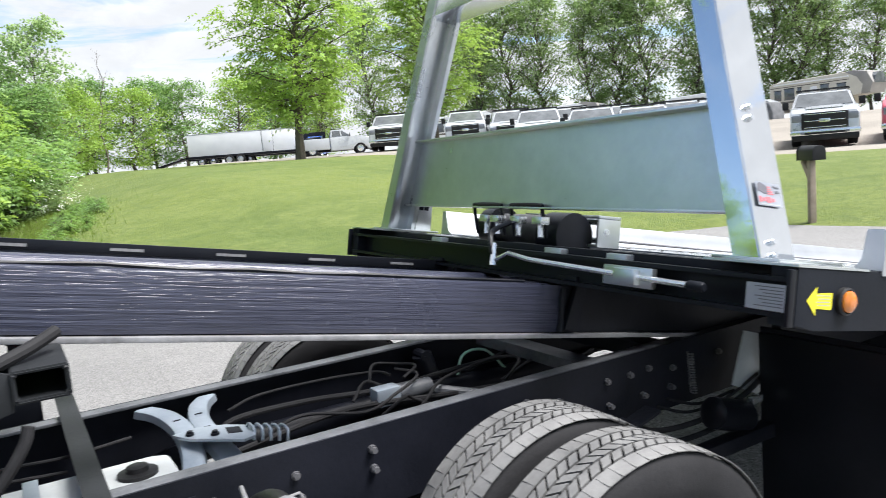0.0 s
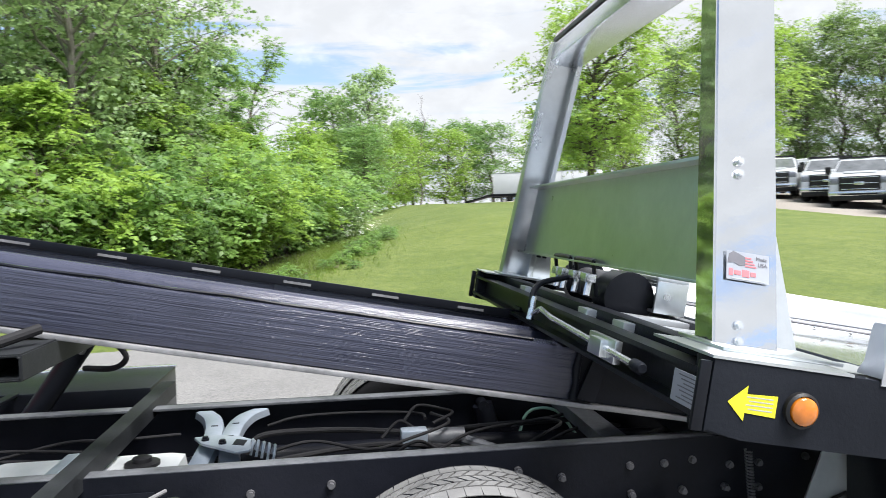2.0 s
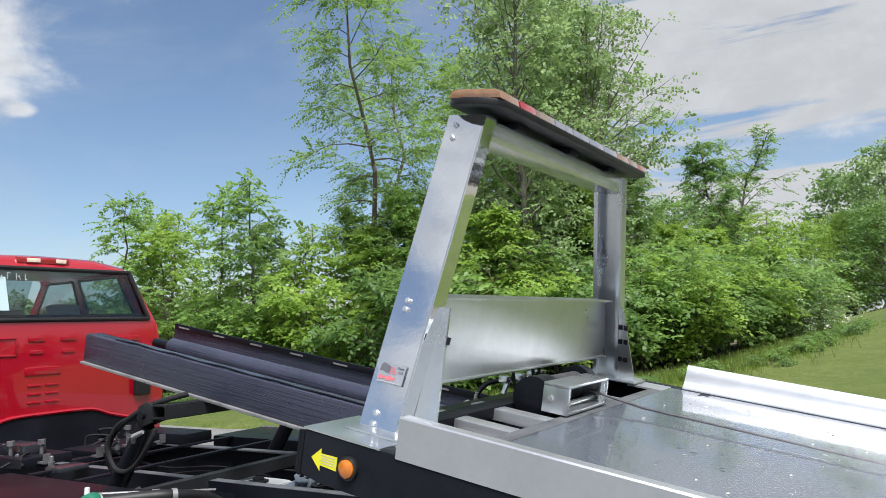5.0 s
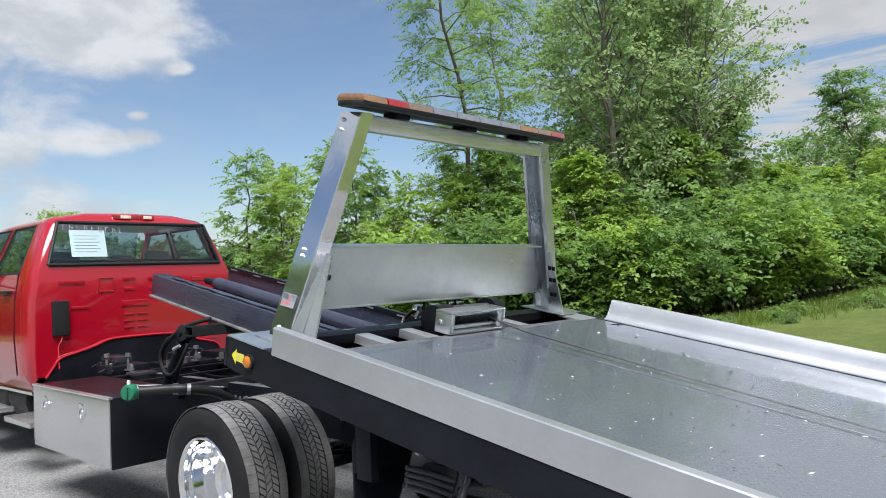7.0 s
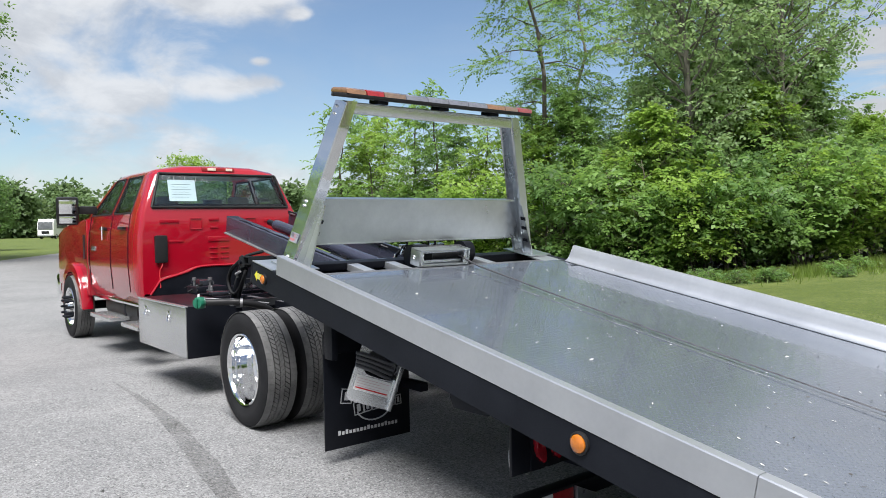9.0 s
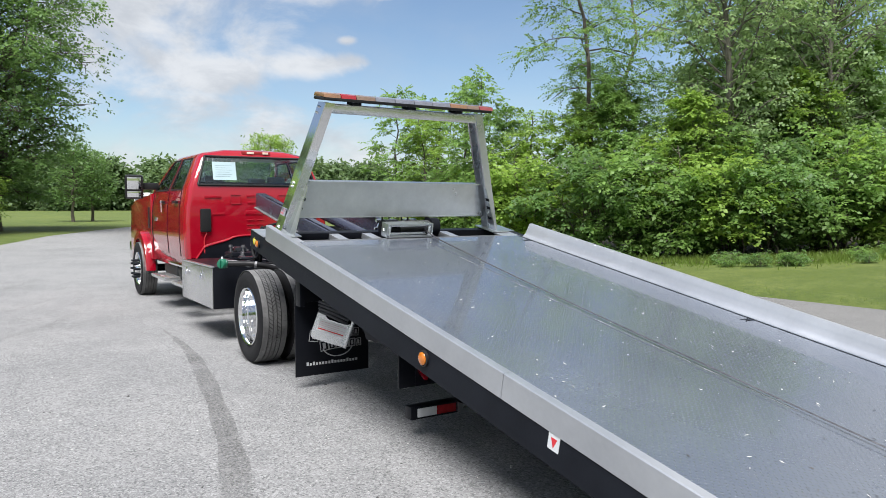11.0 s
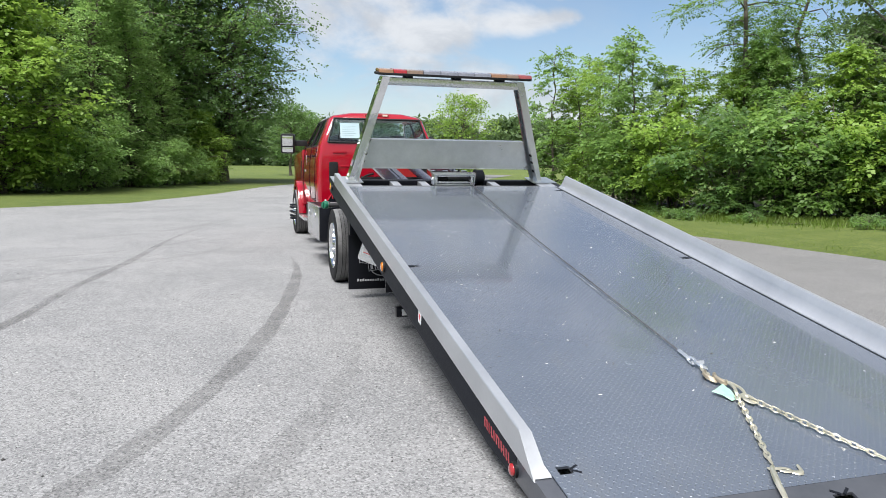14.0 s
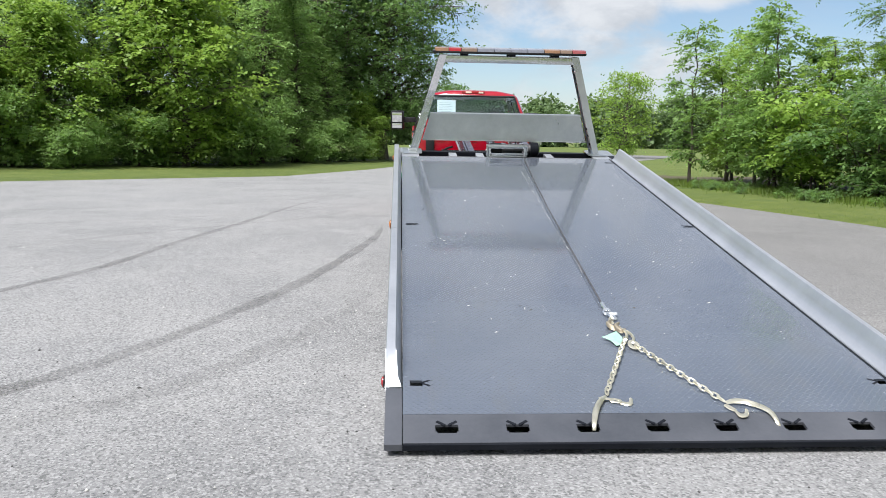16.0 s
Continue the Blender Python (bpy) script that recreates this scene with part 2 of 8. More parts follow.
M_CABLE = surf("wire_rope", (0.05, 0.05, 0.055), (0.14, 0.14, 0.15), 0.5, 0.6, 20, 200, 0.001)
M_WOODPOST = surf("weathered_wood", (0.20, 0.16, 0.12), (0.36, 0.30, 0.24), 0.85, 0, 4, 40, 0.003, stretch=(6, 6, 1))
M_BARK = surf("bark", (0.045, 0.038, 0.03), (0.14, 0.12, 0.095), 0.9, 0, 3, 25, 0.02, stretch=(1, 1, 0.3))
M_PALEBARK = surf("pale_bark", (0.085, 0.080, 0.066), (0.19, 0.18, 0.15), 0.9, 0, 3, 25, 0.015, stretch=(1, 1, 0.3))
M_BEIGE = surf("beige_caravan_skin", (0.50, 0.46, 0.39), (0.62, 0.58, 0.50), 0.45, 0, 1, 40)
M_GRAVEL = surf("lot_gravel", (0.12, 0.108, 0.092), (0.225, 0.205, 0.178), 0.95, 0, 0.25, 14, 0.02, dirt=0.5)
M_TRAILER = surf("white_trailer_skin", (0.60, 0.615, 0.63), (0.70, 0.71, 0.72), 0.4, 0, 0.8, 40)
M_PUWHITE = surf("dull_white_truck_paint", (0.34, 0.36, 0.38), (0.42, 0.44, 0.46), 0.3, 0, 1.2, 60, coat=0.5)
M_SILVER = surf("silver_paint", (0.36, 0.38, 0.40), (0.46, 0.48, 0.50), 0.28, 0.4, 1, 80, coat=0.6)
M_DARKRED = surf("dull_red_paint", (0.38, 0.05, 0.08), (0.48, 0.08, 0.12), 0.3, 0, 1, 80, coat=0.6)
M_BLUE = surf("blue_paint", (0.02, 0.09, 0.42), (0.03, 0.13, 0.52), 0.35, 0, 1, 80)
M_DARKSTONE = surf("dark_stone", (0.03, 0.03, 0.03), (0.10, 0.098, 0.095), 0.85, 0, 9, 90)
M_PALESTONE = surf("pale_stone", (0.34, 0.335, 0.32), (0.55, 0.54, 0.52), 0.85, 0, 9, 90)
M_DEBRIS = surf("pale_petals", (0.34, 0.34, 0.32), (0.62, 0.62, 0.59), 0.8, 0, 30, 90)
M_DARKBITS = surf("dry_bits", (0.02, 0.018, 0.015), (0.08, 0.07, 0.06), 0.9, 0, 30, 90)


def lens_mat(name, col, glow):
    n = Nodes(name)
    n.set(Base_Color=n.ramp(n.noise(40, 3), 0.3, 0.7, tuple(c * 0.7 for c in col), col), Roughness=0.15, Coat_Weight=0.8, Emission_Color=col, Emission_Strength=glow)
    return n.mat


M_AMBER = lens_mat("amber_lens", (0.22, 0.15, 0.11), 0.0)
M_MARKERAMBER = lens_mat("marker_amber", (0.58, 0.17, 0.015), 0.0)
M_AMBERLIT = lens_mat("amber_lens_lit", (0.28, 0.15, 0.08), 0.0)
M_REDLENS = lens_mat("red_lens", (0.36, 0.02, 0.025), 0.0)
M_REDLIT = lens_mat("red_lens_lit", (0.30, 0.07, 0.07), 0.0)
M_TAILRED = lens_mat("tail_lamp_red", (0.26, 0.006, 0.015), 0.0)
M_WARMLENS = lens_mat("warm_clear_lens", (0.80, 0.62, 0.52), 0.1)
M_CLEAR = lens_mat("grey_lens", (0.20, 0.21, 0.25), 0.0)


def glass_mat(name, tint, rough=0.02):
    n = Nodes(name)
    mixer, clear, gloss, fres = n.node("ShaderNodeMixShader"), n.node("ShaderNodeBsdfTransparent"), n.node("ShaderNodeBsdfGlossy"), n.node("ShaderNodeLayerWeight", Blend=0.5)
    clear.inputs["Color"].default_value = (*tint, 1)
    gloss.inputs["Roughness"].default_value = rough
    n.link(n.math("ADD", n.math("MULTIPLY", n.math("POWER", fres.outputs["Facing"], 4.0), 0.85), 0.05), mixer.inputs[0])
    n.link(clear.outputs[0], mixer.inputs[1])
    n.link(gloss.outputs[0], mixer.inputs[2])
    n.link(mixer.outputs[0], n.out.inputs["Surface"])
    return n.mat


M_GLASS = glass_mat("window_glass", (0.72, 0.80, 0.81))


def tread_plate():
    """Dark painted steel with raised diamond bars, scuffed and dusty."""
    n = Nodes("tread_plate")
    sep = n.node("ShaderNodeSeparateXYZ")
    n.link(n.coord, sep.inputs[0])
    pitch = 0.036
    a = n.math("DIVIDE", n.math("ADD", sep.outputs[0], sep.outputs[1]), pitch)
    b = n.math("DIVIDE", n.math("SUBTRACT", sep.outputs[0], sep.outputs[1]), pitch)
    fa, fb = n.math("SUBTRACT", n.math("FRACT", a), 0.5), n.math("SUBTRACT", n.math("FRACT", b), 0.5)
    par = n.math("MODULO", n.math("ABSOLUTE", n.math("ADD", n.math("FLOOR", a), n.math("FLOOR", b))), 2.0)
    inv = n.math("SUBTRACT", 1.0, par)
    long = n.math("ADD", n.math("MULTIPLY", fa, par), n.math("MULTIPLY", fb, inv))
    wide = n.math("ADD", n.math("MULTIPLY", fb, par), n.math("MULTIPLY", fa, inv))
    d = n.math("ADD", n.math("POWER", n.math("DIVIDE", n.math("ABSOLUTE", long), 0.50), 2.0), n.math("POWER", n.math("DIVIDE", n.math("ABSOLUTE", wide), 0.17), 2.0))
    bar = n.math("SUBTRACT", 1.0, d, clamp=True)
    smudge, grit = n.noise(1.1, 6, 0.65), n.noise(35, 5, 0.7)
    scuff = n.noise(3.5, 6, 0.7, (1, 0.25, 1))
    col = n.mix(smudge, (0.088, 0.105, 0.135), (0.162, 0.184, 0.224))
    col = n.mix(n.math("MULTIPLY", n.ramp(bar, 0.25, 0.7), 0.3), col, (0.155, 0.172, 0.20))
    col = n.mix(n.math("MULTIPLY", n.ramp(scuff, 0.56, 0.72), 0.4), col, (0.15, 0.155, 0.16))
    n.set(Base_Color=col, Metallic=0.32, Coat_Weight=0.65, Coat_Roughness=0.06, Roughness=n.ramp(n.math("ADD", n.math("MULTIPLY", smudge, 0.7), n.math("MULTIPLY", grit, 0.3)), 0.3, 0.75, (0.14,) * 3, (0.32,) * 3))
    n.bump(n.math("ADD", bar, n.math("MULTIPLY", grit, 0.06)), 0.0019)
    return n.mat


M_TREAD = tread_plate()
M_DECKPAINT = surf("dark_deck_paint", (0.045, 0.05, 0.06), (0.095, 0.10, 0.115), 0.36, 0.2, 2.0, 50, 0.0005)


def pavement_mat():
    n = Nodes("old_asphalt")
    big, mid, fine = n.noise(0.22, 7, 0.65), n.noise(2.6, 8, 0.7), n.noise(75, 6, 0.85)
    blotch = n.noise(0.75, 6, 0.7)
    col = n.mix(n.ramp(big, 0.35, 0.65), (0.135, 0.138, 0.142), (0.200, 0.202, 0.206))
    col = n.mix(n.math("MULTIPLY", n.ramp(blotch, 0.42, 0.60), 0.6), col, (0.245, 0.245, 0.244))
    col = n.mix(n.math("MULTIPLY", n.ramp(mid, 0.48, 0.68), 0.45), col, (0.125, 0.127, 0.130))
    col = n.mix(n.math("MULTIPLY", n.ramp(fine, 0.48, 0.58), 0.65), col, (0.315, 0.315, 0.317))
    vor = n.node("ShaderNodeTexVoronoi", Scale=95.0)
    n.link(n.coord, vor.inputs["Vector"])
    cell = n.node("ShaderNodeSeparateColor")
    n.link(vor.outputs["Color"], cell.inputs[0])
    col = n.mix(n.math("MULTIPLY", n.ramp(cell.outputs[0], 0.68, 0.85), 0.42), col, (0.42, 0.42, 0.42))
    col = n.mix(n.math("MULTIPLY", n.ramp(cell.outputs[1], 0.72, 0.86), 0.55), col, (0.045, 0.046, 0.048))
    col = n.mix(n.math("MULTIPLY", n.ramp(n.noise(30, 5, 0.85), 0.55, 0.62), 0.45), col, (0.075, 0.075, 0.077))
    # the strip beside the verge is mixed darker and browner as x grows
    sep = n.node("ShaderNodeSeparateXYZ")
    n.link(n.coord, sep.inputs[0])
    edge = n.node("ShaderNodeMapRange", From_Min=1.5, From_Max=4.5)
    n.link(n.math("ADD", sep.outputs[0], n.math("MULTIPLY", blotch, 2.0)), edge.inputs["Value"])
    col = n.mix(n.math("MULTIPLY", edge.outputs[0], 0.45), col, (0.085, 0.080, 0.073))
    n.set(Base_Color=col, Roughness=0.93)
    n.bump(fine, 0.006, 0.8)
    return n.mat


def lawn_mat():
    n = Nodes("lawn")
    big, mid, fine = n.noise(0.09, 6, 0.6), n.noise(0.9, 7, 0.7), n.noise(22, 5, 0.8, (1, 1, 0.3))
    tuft, clover = n.noise(4.5, 6, 0.75), n.noise(0.35, 8, 0.75)
    col = n.mix(n.ramp(big, 0.35, 0.65), (0.068, 0.102, 0.013), (0.128, 0.158, 0.024))
    col = n.mix(n.math("MULTIPLY", n.ramp(mid, 0.44, 0.60), 0.6), col, (0.160, 0.188, 0.046))
    col = n.mix(n.math("MULTIPLY", n.ramp(clover, 0.52, 0.62), 0.55), col, (0.050, 0.088, 0.016))
    col = n.mix(n.math("MULTIPLY", n.ramp(tuft, 0.50, 0.60), 0.5), col, (0.044, 0.078, 0.010))
    col = n.mix(n.math("MULTIPLY", n.ramp(fine, 0.44, 0.58), 0.65), col, (0.045, 0.080, 0.009))
    n.set(Base_Color=col, Roughness=0.9)
    n.bump(n.math("ADD", fine, mid), 0.06, 0.7)
    return n.mat


def leaf_mat(name, dark, light, through_col):
    """Leaves that differ from one another and from plant to plant, lit through."""
    n = Nodes(name)
    geo, info = n.node("ShaderNodeNewGeometry"), n.node("ShaderNodeObjectInfo")
    r = n.math("ADD", n.math("MULTIPLY", geo.outputs["Random Per Island"], 0.40), n.math("MULTIPLY", info.outputs["Random"], 0.20))
    r = n.math("ADD", r, n.math("MULTIPLY", n.ramp(n.noise(1.6, 3, 0.6), 0.35, 0.65), 0.40))
    col = n.mix(r, dark, light)
    n.set(Base_Color=col, Roughness=0.5, Specular_IOR_Level=0.4)
    tr, mx = n.node("ShaderNodeBsdfTranslucent"), n.node("ShaderNodeMixShader")
    n.link(n.mix(0.5, col, through_col), tr.inputs["Color"])
    mx.inputs[0].default_value = 0.40
    n.link(n.bsdf.outputs[0], mx.inputs[1])
    n.link(tr.outputs[0], mx.inputs[2])
    n.link(mx.outputs[0], n.out.inputs["Surface"])
    return n.mat


def mark_mat(depth):
    """Rubber laid on asphalt by turning tyres: broken, see-through at the rims."""
    n = Nodes("tyre_mark_rubber")
    n.set(Base_Color=(0.055, 0.053, 0.05), Roughness=0.85)
    clear, mx = n.node("ShaderNodeBsdfTransparent"), n.node("ShaderNodeMixShader")
    n.link(n.math("MULTIPLY", n.math("MULTIPLY", n.ramp(n.noise(40, 5, 0.8), 0.25, 0.75), n.ramp(n.noise(1.3, 4), 0.15, 0.8)), depth), mx.inputs[0])
    n.link(clear.outputs[0], mx.inputs[1])
    n.link(n.bsdf.outputs[0], mx.inputs[2])
    n.link(mx.outputs[0], n.out.inputs["Surface"])
    return n.mat


def scrape_mat():
    """Paint rubbed pale in short broken lengths."""
    n = Nodes("rubbed_paint")
    n.set(Base_Color=(0.42, 0.43, 0.44), Roughness=0.4, Metallic=0.4)
    clear, mx = n.node("ShaderNodeBsdfTransparent"), n.node("ShaderNodeMixShader")
    n.link(n.math("MULTIPLY", n.ramp(n.noise(9, 6, 0.8, (3, 0.5, 1)), 0.42, 0.62), 0.7), mx.inputs[0])
    n.link(clear.outputs[0], mx.inputs[1])
    n.link(n.bsdf.outputs[0], mx.inputs[2])
    n.link(mx.outputs[0], n.out.inputs["Surface"])
    return n.mat


M_SCRAPE = scrape_mat()
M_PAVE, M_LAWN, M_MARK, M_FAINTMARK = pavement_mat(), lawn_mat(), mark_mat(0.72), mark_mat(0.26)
M_LEAF = leaf_mat("leaf_light", (0.039, 0.087, 0.022), (0.237, 0.388, 0.101), (0.47, 0.739, 0.174))
M_LEAFDARK = leaf_mat("leaf_dark", (0.029, 0.073, 0.022), (0.19, 0.323, 0.104), (0.425, 0.678, 0.172))
M_LEAFMID = leaf_mat("leaf_fresh_green", (0.089, 0.177, 0.048), (0.299, 0.462, 0.139), (0.502, 0.730, 0.205))
M_LEAFGREY = leaf_mat("leaf_grey_green", (0.096, 0.168, 0.07), (0.324, 0.45, 0.198), (0.552, 0.744, 0.264))
M_LEAFYELL = leaf_mat("leaf_yellow_green", (0.073, 0.146, 0.021), (0.302, 0.454, 0.086), (0.526, 0.75, 0.129))
M_LOTLEAF = leaf_mat("leaf_dull_green", (0.070, 0.130, 0.045), (0.235, 0.350, 0.120), (0.42, 0.58, 0.18))
M_FARLEAF = leaf_mat("leaf_far_green", (0.050, 0.100, 0.040), (0.165, 0.250, 0.100), (0.30, 0.42, 0.15))
M_BLADE = leaf_mat("grass_blade", (0.095, 0.155, 0.022), (0.18, 0.255, 0.05), (0.30, 0.40, 0.07))
M_FLOWER = surf("white_flowers", (0.65, 0.66, 0.6), (0.8, 0.8, 0.76), 0.8, 0, 10, 90)


# ---- building helpers ----
def finish(me, smooth=35):
    me.shade_smooth()
    me.set_sharp_from_angle(angle=radians(smooth))


def part(name, bm, mat, parent=None, label="", at=None, smooth=35):
    me = bpy.data.meshes.new(name)
    bmesh.ops.recalc_face_normals(bm, faces=bm.faces)
    bm.to_mesh(me)
    bm.free()
    finish(me, smooth)
    me.materials.append(mat)
    ob = new(name, me)
    if at is not None:
        ob.matrix_basis = at
    if parent is not None:
        ob.parent = parent
    if label:
        ob["label"] = label
    return ob


def raw_part(name, verts, faces, mat, parent=None, label="", smooth=False):
    """verts: n x 3 array; faces: m x 4 or m x 3 index array."""
    me = bpy.data.meshes.new(name)
    verts, faces = np.asarray(verts, np.float32), np.asarray(faces, np.int32)
    k = faces.shape[1]
    me.vertices.add(len(verts))
    me.vertices.foreach_set("co", verts.ravel())
    me.loops.add(faces.size)
    me.loops.foreach_set("vertex_index", faces.ravel())
    me.polygons.add(len(faces))
    me.polygons.foreach_set("loop_start", np.arange(0, faces.size, k, dtype=np.int32))
    me.update(calc_edges=True)
    me.validate()
    if smooth:
        me.shade_smooth()
    me.materials.append(mat)
    ob = new(name, me)
    if parent is not None:
        ob.parent = parent
    if label:
        ob["label"] = label
    return ob


def thing(name, label, category, at=None, group="", kind=""):
    e = new(name)
    e.empty_display_size = 0.2
    if at is not None:
        e.matrix_basis = at
    return tagged(e, label, category, group, kind)


def box(bm, x0, x1, y0, y1, z0, z1, bev=0.0, m=None):
    vs = [bm.verts.new((x, y, z)) for x in (x0, x1) for y in (y0, y1) for z in (z0, z1)]
    fs = [bm.faces.new([vs[i] for i in f]) for f in ((0, 1, 3, 2), (4, 6, 7, 5), (0, 4, 5, 1), (2, 3, 7, 6), (0, 2, 6, 4), (1, 5, 7, 3))]
    if bev:
        es = list({e for f in fs for e in f.edges})
        r = bmesh.ops.bevel(bm, geom=es, offset=bev, segments=2, profile=0.6, affect="EDGES")
        vs = list({v for f in r["faces"] for v in f.verts} | {v for v in vs if v.is_valid})
    if m is not None:
        bmesh.ops.transform(bm, matrix=m, verts=vs)
    return bm


def prism(bm, pts, lo, hi, axis="x", bev=0.0, m=None, segs=2):
    """An outline in the plane across axis, drawn out from lo to hi. pts are (y, z), (x, z) or (x, y)."""
    def at(p, h):
        return {"x": (h, p[0], p[1]), "y": (p[0], h, p[1]), "z": (p[0], p[1], h)}[axis]
    a, b = [bm.verts.new(at(p, lo)) for p in pts], [bm.verts.new(at(p, hi)) for p in pts]
    n = len(pts)
    fs = [bm.faces.new(a), bm.faces.new(b[::-1])] + [bm.faces.new((a[i], b[i], b[(i + 1) % n], a[(i + 1) % n])) for i in range(n)]
    vs = a + b
    if bev:
        es = [e for f in fs[:2] for e in f.edges]
        r = bmesh.ops.bevel(bm, geom=es, offset=bev, segments=segs, profile=0.6, affect="EDGES")
        vs = list({v for f in r["faces"] for v in f.verts} | {v for f in bm.faces if f.is_valid for v in f.verts if v in vs})
    if m is not None:
        bmesh.ops.transform(bm, matrix=m, verts=list({v for v in vs if v.is_valid}))
    return bm


def tube(bm, pts, radii, seg=10, cap=True):
    """A round bar along a line of points; one radius or one for each point."""
    pts = [Vector(p) for p in pts]
    radii = radii if isinstance(radii, (list, tuple)) else [radii] * len(pts)
    rings, up = [], None
    for i, p in enumerate(pts):
        d = (pts[min(i + 1, len(pts) - 1)] - pts[max(i - 1, 0)]).normalized()
        if up is None:
            up = d.orthogonal().normalized()
        up = (up - d * up.dot(d)).normalized()
        side = d.cross(up)
        rings.append([bm.verts.new(p + (up * math.cos(a) + side * math.sin(a)) * radii[i]) for a in (2 * math.pi * k / seg for k in range(seg))])
    for r0, r1 in zip(rings, rings[1:]):
        for k in range(seg):
            bm.faces.new((r0[k], r0[(k + 1) % seg], r1[(k + 1) % seg], r1[k]))
    if cap:
        bm.faces.new(rings[0][::-1])
        bm.faces.new(rings[-1])
    return bm


def lathe(bm, profile, seg=48, axis="x", closed=False, caps=(True, True)):
    """Turns a profile of (along, radius) about an axis."""
    rings = []
    for h, r in profile:
        ring = []
        for k in range(seg):
            a = 2 * math.pi * k / seg
            c, s = r * math.cos(a), r * math.sin(a)
            ring.append(bm.verts.new({"x": (h, c, s), "y": (c, h, s), "z": (c, s, h)}[axis]))
        rings.append(ring)
    pairs = list(zip(rings, rings[1:])) + ([(rings[-1], rings[0])] if closed else [])
    for r0, r1 in pairs:
        for k in range(seg):
            bm.faces.new((r0[k], r0[(k + 1) % seg], r1[(k + 1) % seg], r1[k]))
    if not closed and caps[0]:
        bm.faces.new(rings[0][::-1])
    if not closed and caps[1]:
        bm.faces.new(rings[-1])
    return bm


def smoothed(pts, steps=6):
    """A Catmull-Rom line through the points."""
    p = [Vector(q) for q in pts]
    p = [p[0] * 2 - p[1], *p, p[-1] * 2 - p[-2]]
    out = []
    for i in range(1, len(p) - 2):
        for k in range(steps):
            t = k / steps
            out.append(0.5 * (2 * p[i] + (p[i + 1] - p[i - 1]) * t + (2 * p[i - 1] - 5 * p[i] + 4 * p[i + 1] - p[i + 2]) * t * t + (3 * p[i] - p[i - 1] - 3 * p[i + 1] + p[i + 2]) * t ** 3))
    return out + [p[-2]]


B = bmesh.new
SHARED = {}


def shared_bolt(parent, p, way, r, h, mat, name="bolt"):
    """A bolt head of its own; alike ones share one mesh."""
    key = (name, r, h, mat.name)
    if key not in SHARED:
        bm = B()
        tube(bm, [(0, 0, 0), (0, 0, h * 0.5)], r * 1.35, 10)
        tube(bm, [(0, 0, h * 0.5), (0, 0, h)], r, 6)
        me = bpy.data.meshes.new(name)
        bmesh.ops.recalc_face_normals(bm, faces=bm.faces)
        bm.to_mesh(me)
        bm.free()
        me.materials.append(mat)
        SHARED[key] = me
    ob = new(name, SHARED[key])
    ob.parent = parent
    ob.matrix_basis = Matrix.Translation(p) @ Vector(way).to_track_quat("Z", "Y").to_matrix().to_4x4()
    return ob


# ---- ground, pavement, lot ----
PAVE = [(30, 78), (14, 47), (8.2, 30), (5.8, 20), (5.5, 14), (6.8, 9), (7.2, 5), (6.9, 1), (6.6, -2.2), (6.0, -3.6), (3.5, -3.95), (0, -4.3), (-8, -5.5), (-45, -9), (-45, 6),
        (-24, 13.5), (-12.4, 18.2), (-5.3, 23.2), (-2.6, 30), (-0.4, 38), (2.6, 45.2), (7, 54.5), (22, 82)]
LOT = [(2, -21), (6.0, -16.5), (8.8, -14.8), (14.4, -12.8), (22, -10.5), (28, -7.6), (31, -5.2), (38, -5.8), (50, -3.0), (78, -2), (90, -40), (60, -85), (0, -85)]


def dist_in(poly, x, y):
    """Distance to an outline, and whether inside it, for arrays."""
    x, y = np.asarray(x, float), np.asarray(y, float)
    best, inside = np.full(x.shape, 1e9), np.zeros(x.shape, bool)
    for (x0, y0), (x1, y1) in zip(poly, poly[1:] + poly[:1]):
        dx, dy = x1 - x0, y1 - y0
        t = np.clip(((x - x0) * dx + (y - y0) * dy) / (dx * dx + dy * dy), 0, 1)
        best = np.minimum(best, np.hypot(x - x0 - t * dx, y - y0 - t * dy))
        cross = ((y0 > y) != (y1 > y)) & (x < dx * (y - y0) / (dy if dy else 1e-9) + x0)
        inside ^= cross
    return best, inside


def ground_z(x, y):
    d, inside = dist_in(PAVE, x, y)
    x, y = np.asarray(x, float), np.asarray(y, float)
    w = 0.05 + 0.95 * np.clip((13 - y) / 11, 0, 1) ** 1.3 * np.clip((x + 2) / 6, 0, 1)
    up = np.clip((x + y - 2) / 22, 0, 1)
    up = up * up * (3 - 2 * up)
    rise = (2.6 * (1 - np.exp(-d / 16)) * up + (0.88 * np.tanh(d / 7) + 1.5 * np.clip((d - 17) / 24, 0, 1)) * (1 - up)) * w
    rise = rise + 0.05 * np.sin(x * 0.35 + 1) * np.sin(y * 0.29) * np.clip(d / 6, 0, 1)
    return np.where(inside, -np.clip(0.10 * d, 0, 0.06), rise + np.clip(0.10 * d, 0, 0.03))


def gz(x, y):
    return float(ground_z(np.array([x]), np.array([y]))[0])


def sheet(xs, ys, fz, keep=None):
    gx, gy = np.meshgrid(xs, ys, indexing="ij")
    v = np.stack([gx, gy, fz(gx, gy)], -1).reshape(-1, 3)
    n = len(ys)
    i, j = np.meshgrid(np.arange(len(xs) - 1), np.arange(n - 1), indexing="ij")
    a = (i * n + j).ravel()
    f = np.stack([a, a + n, a + n + 1, a + 1], -1)
    if keep is not None:
        f = f[keep(v[f].mean(1))]
    used = np.unique(f)
    back = np.zeros(len(v), int)
    back[used] = np.arange(len(used))
    return v[used], back[f]


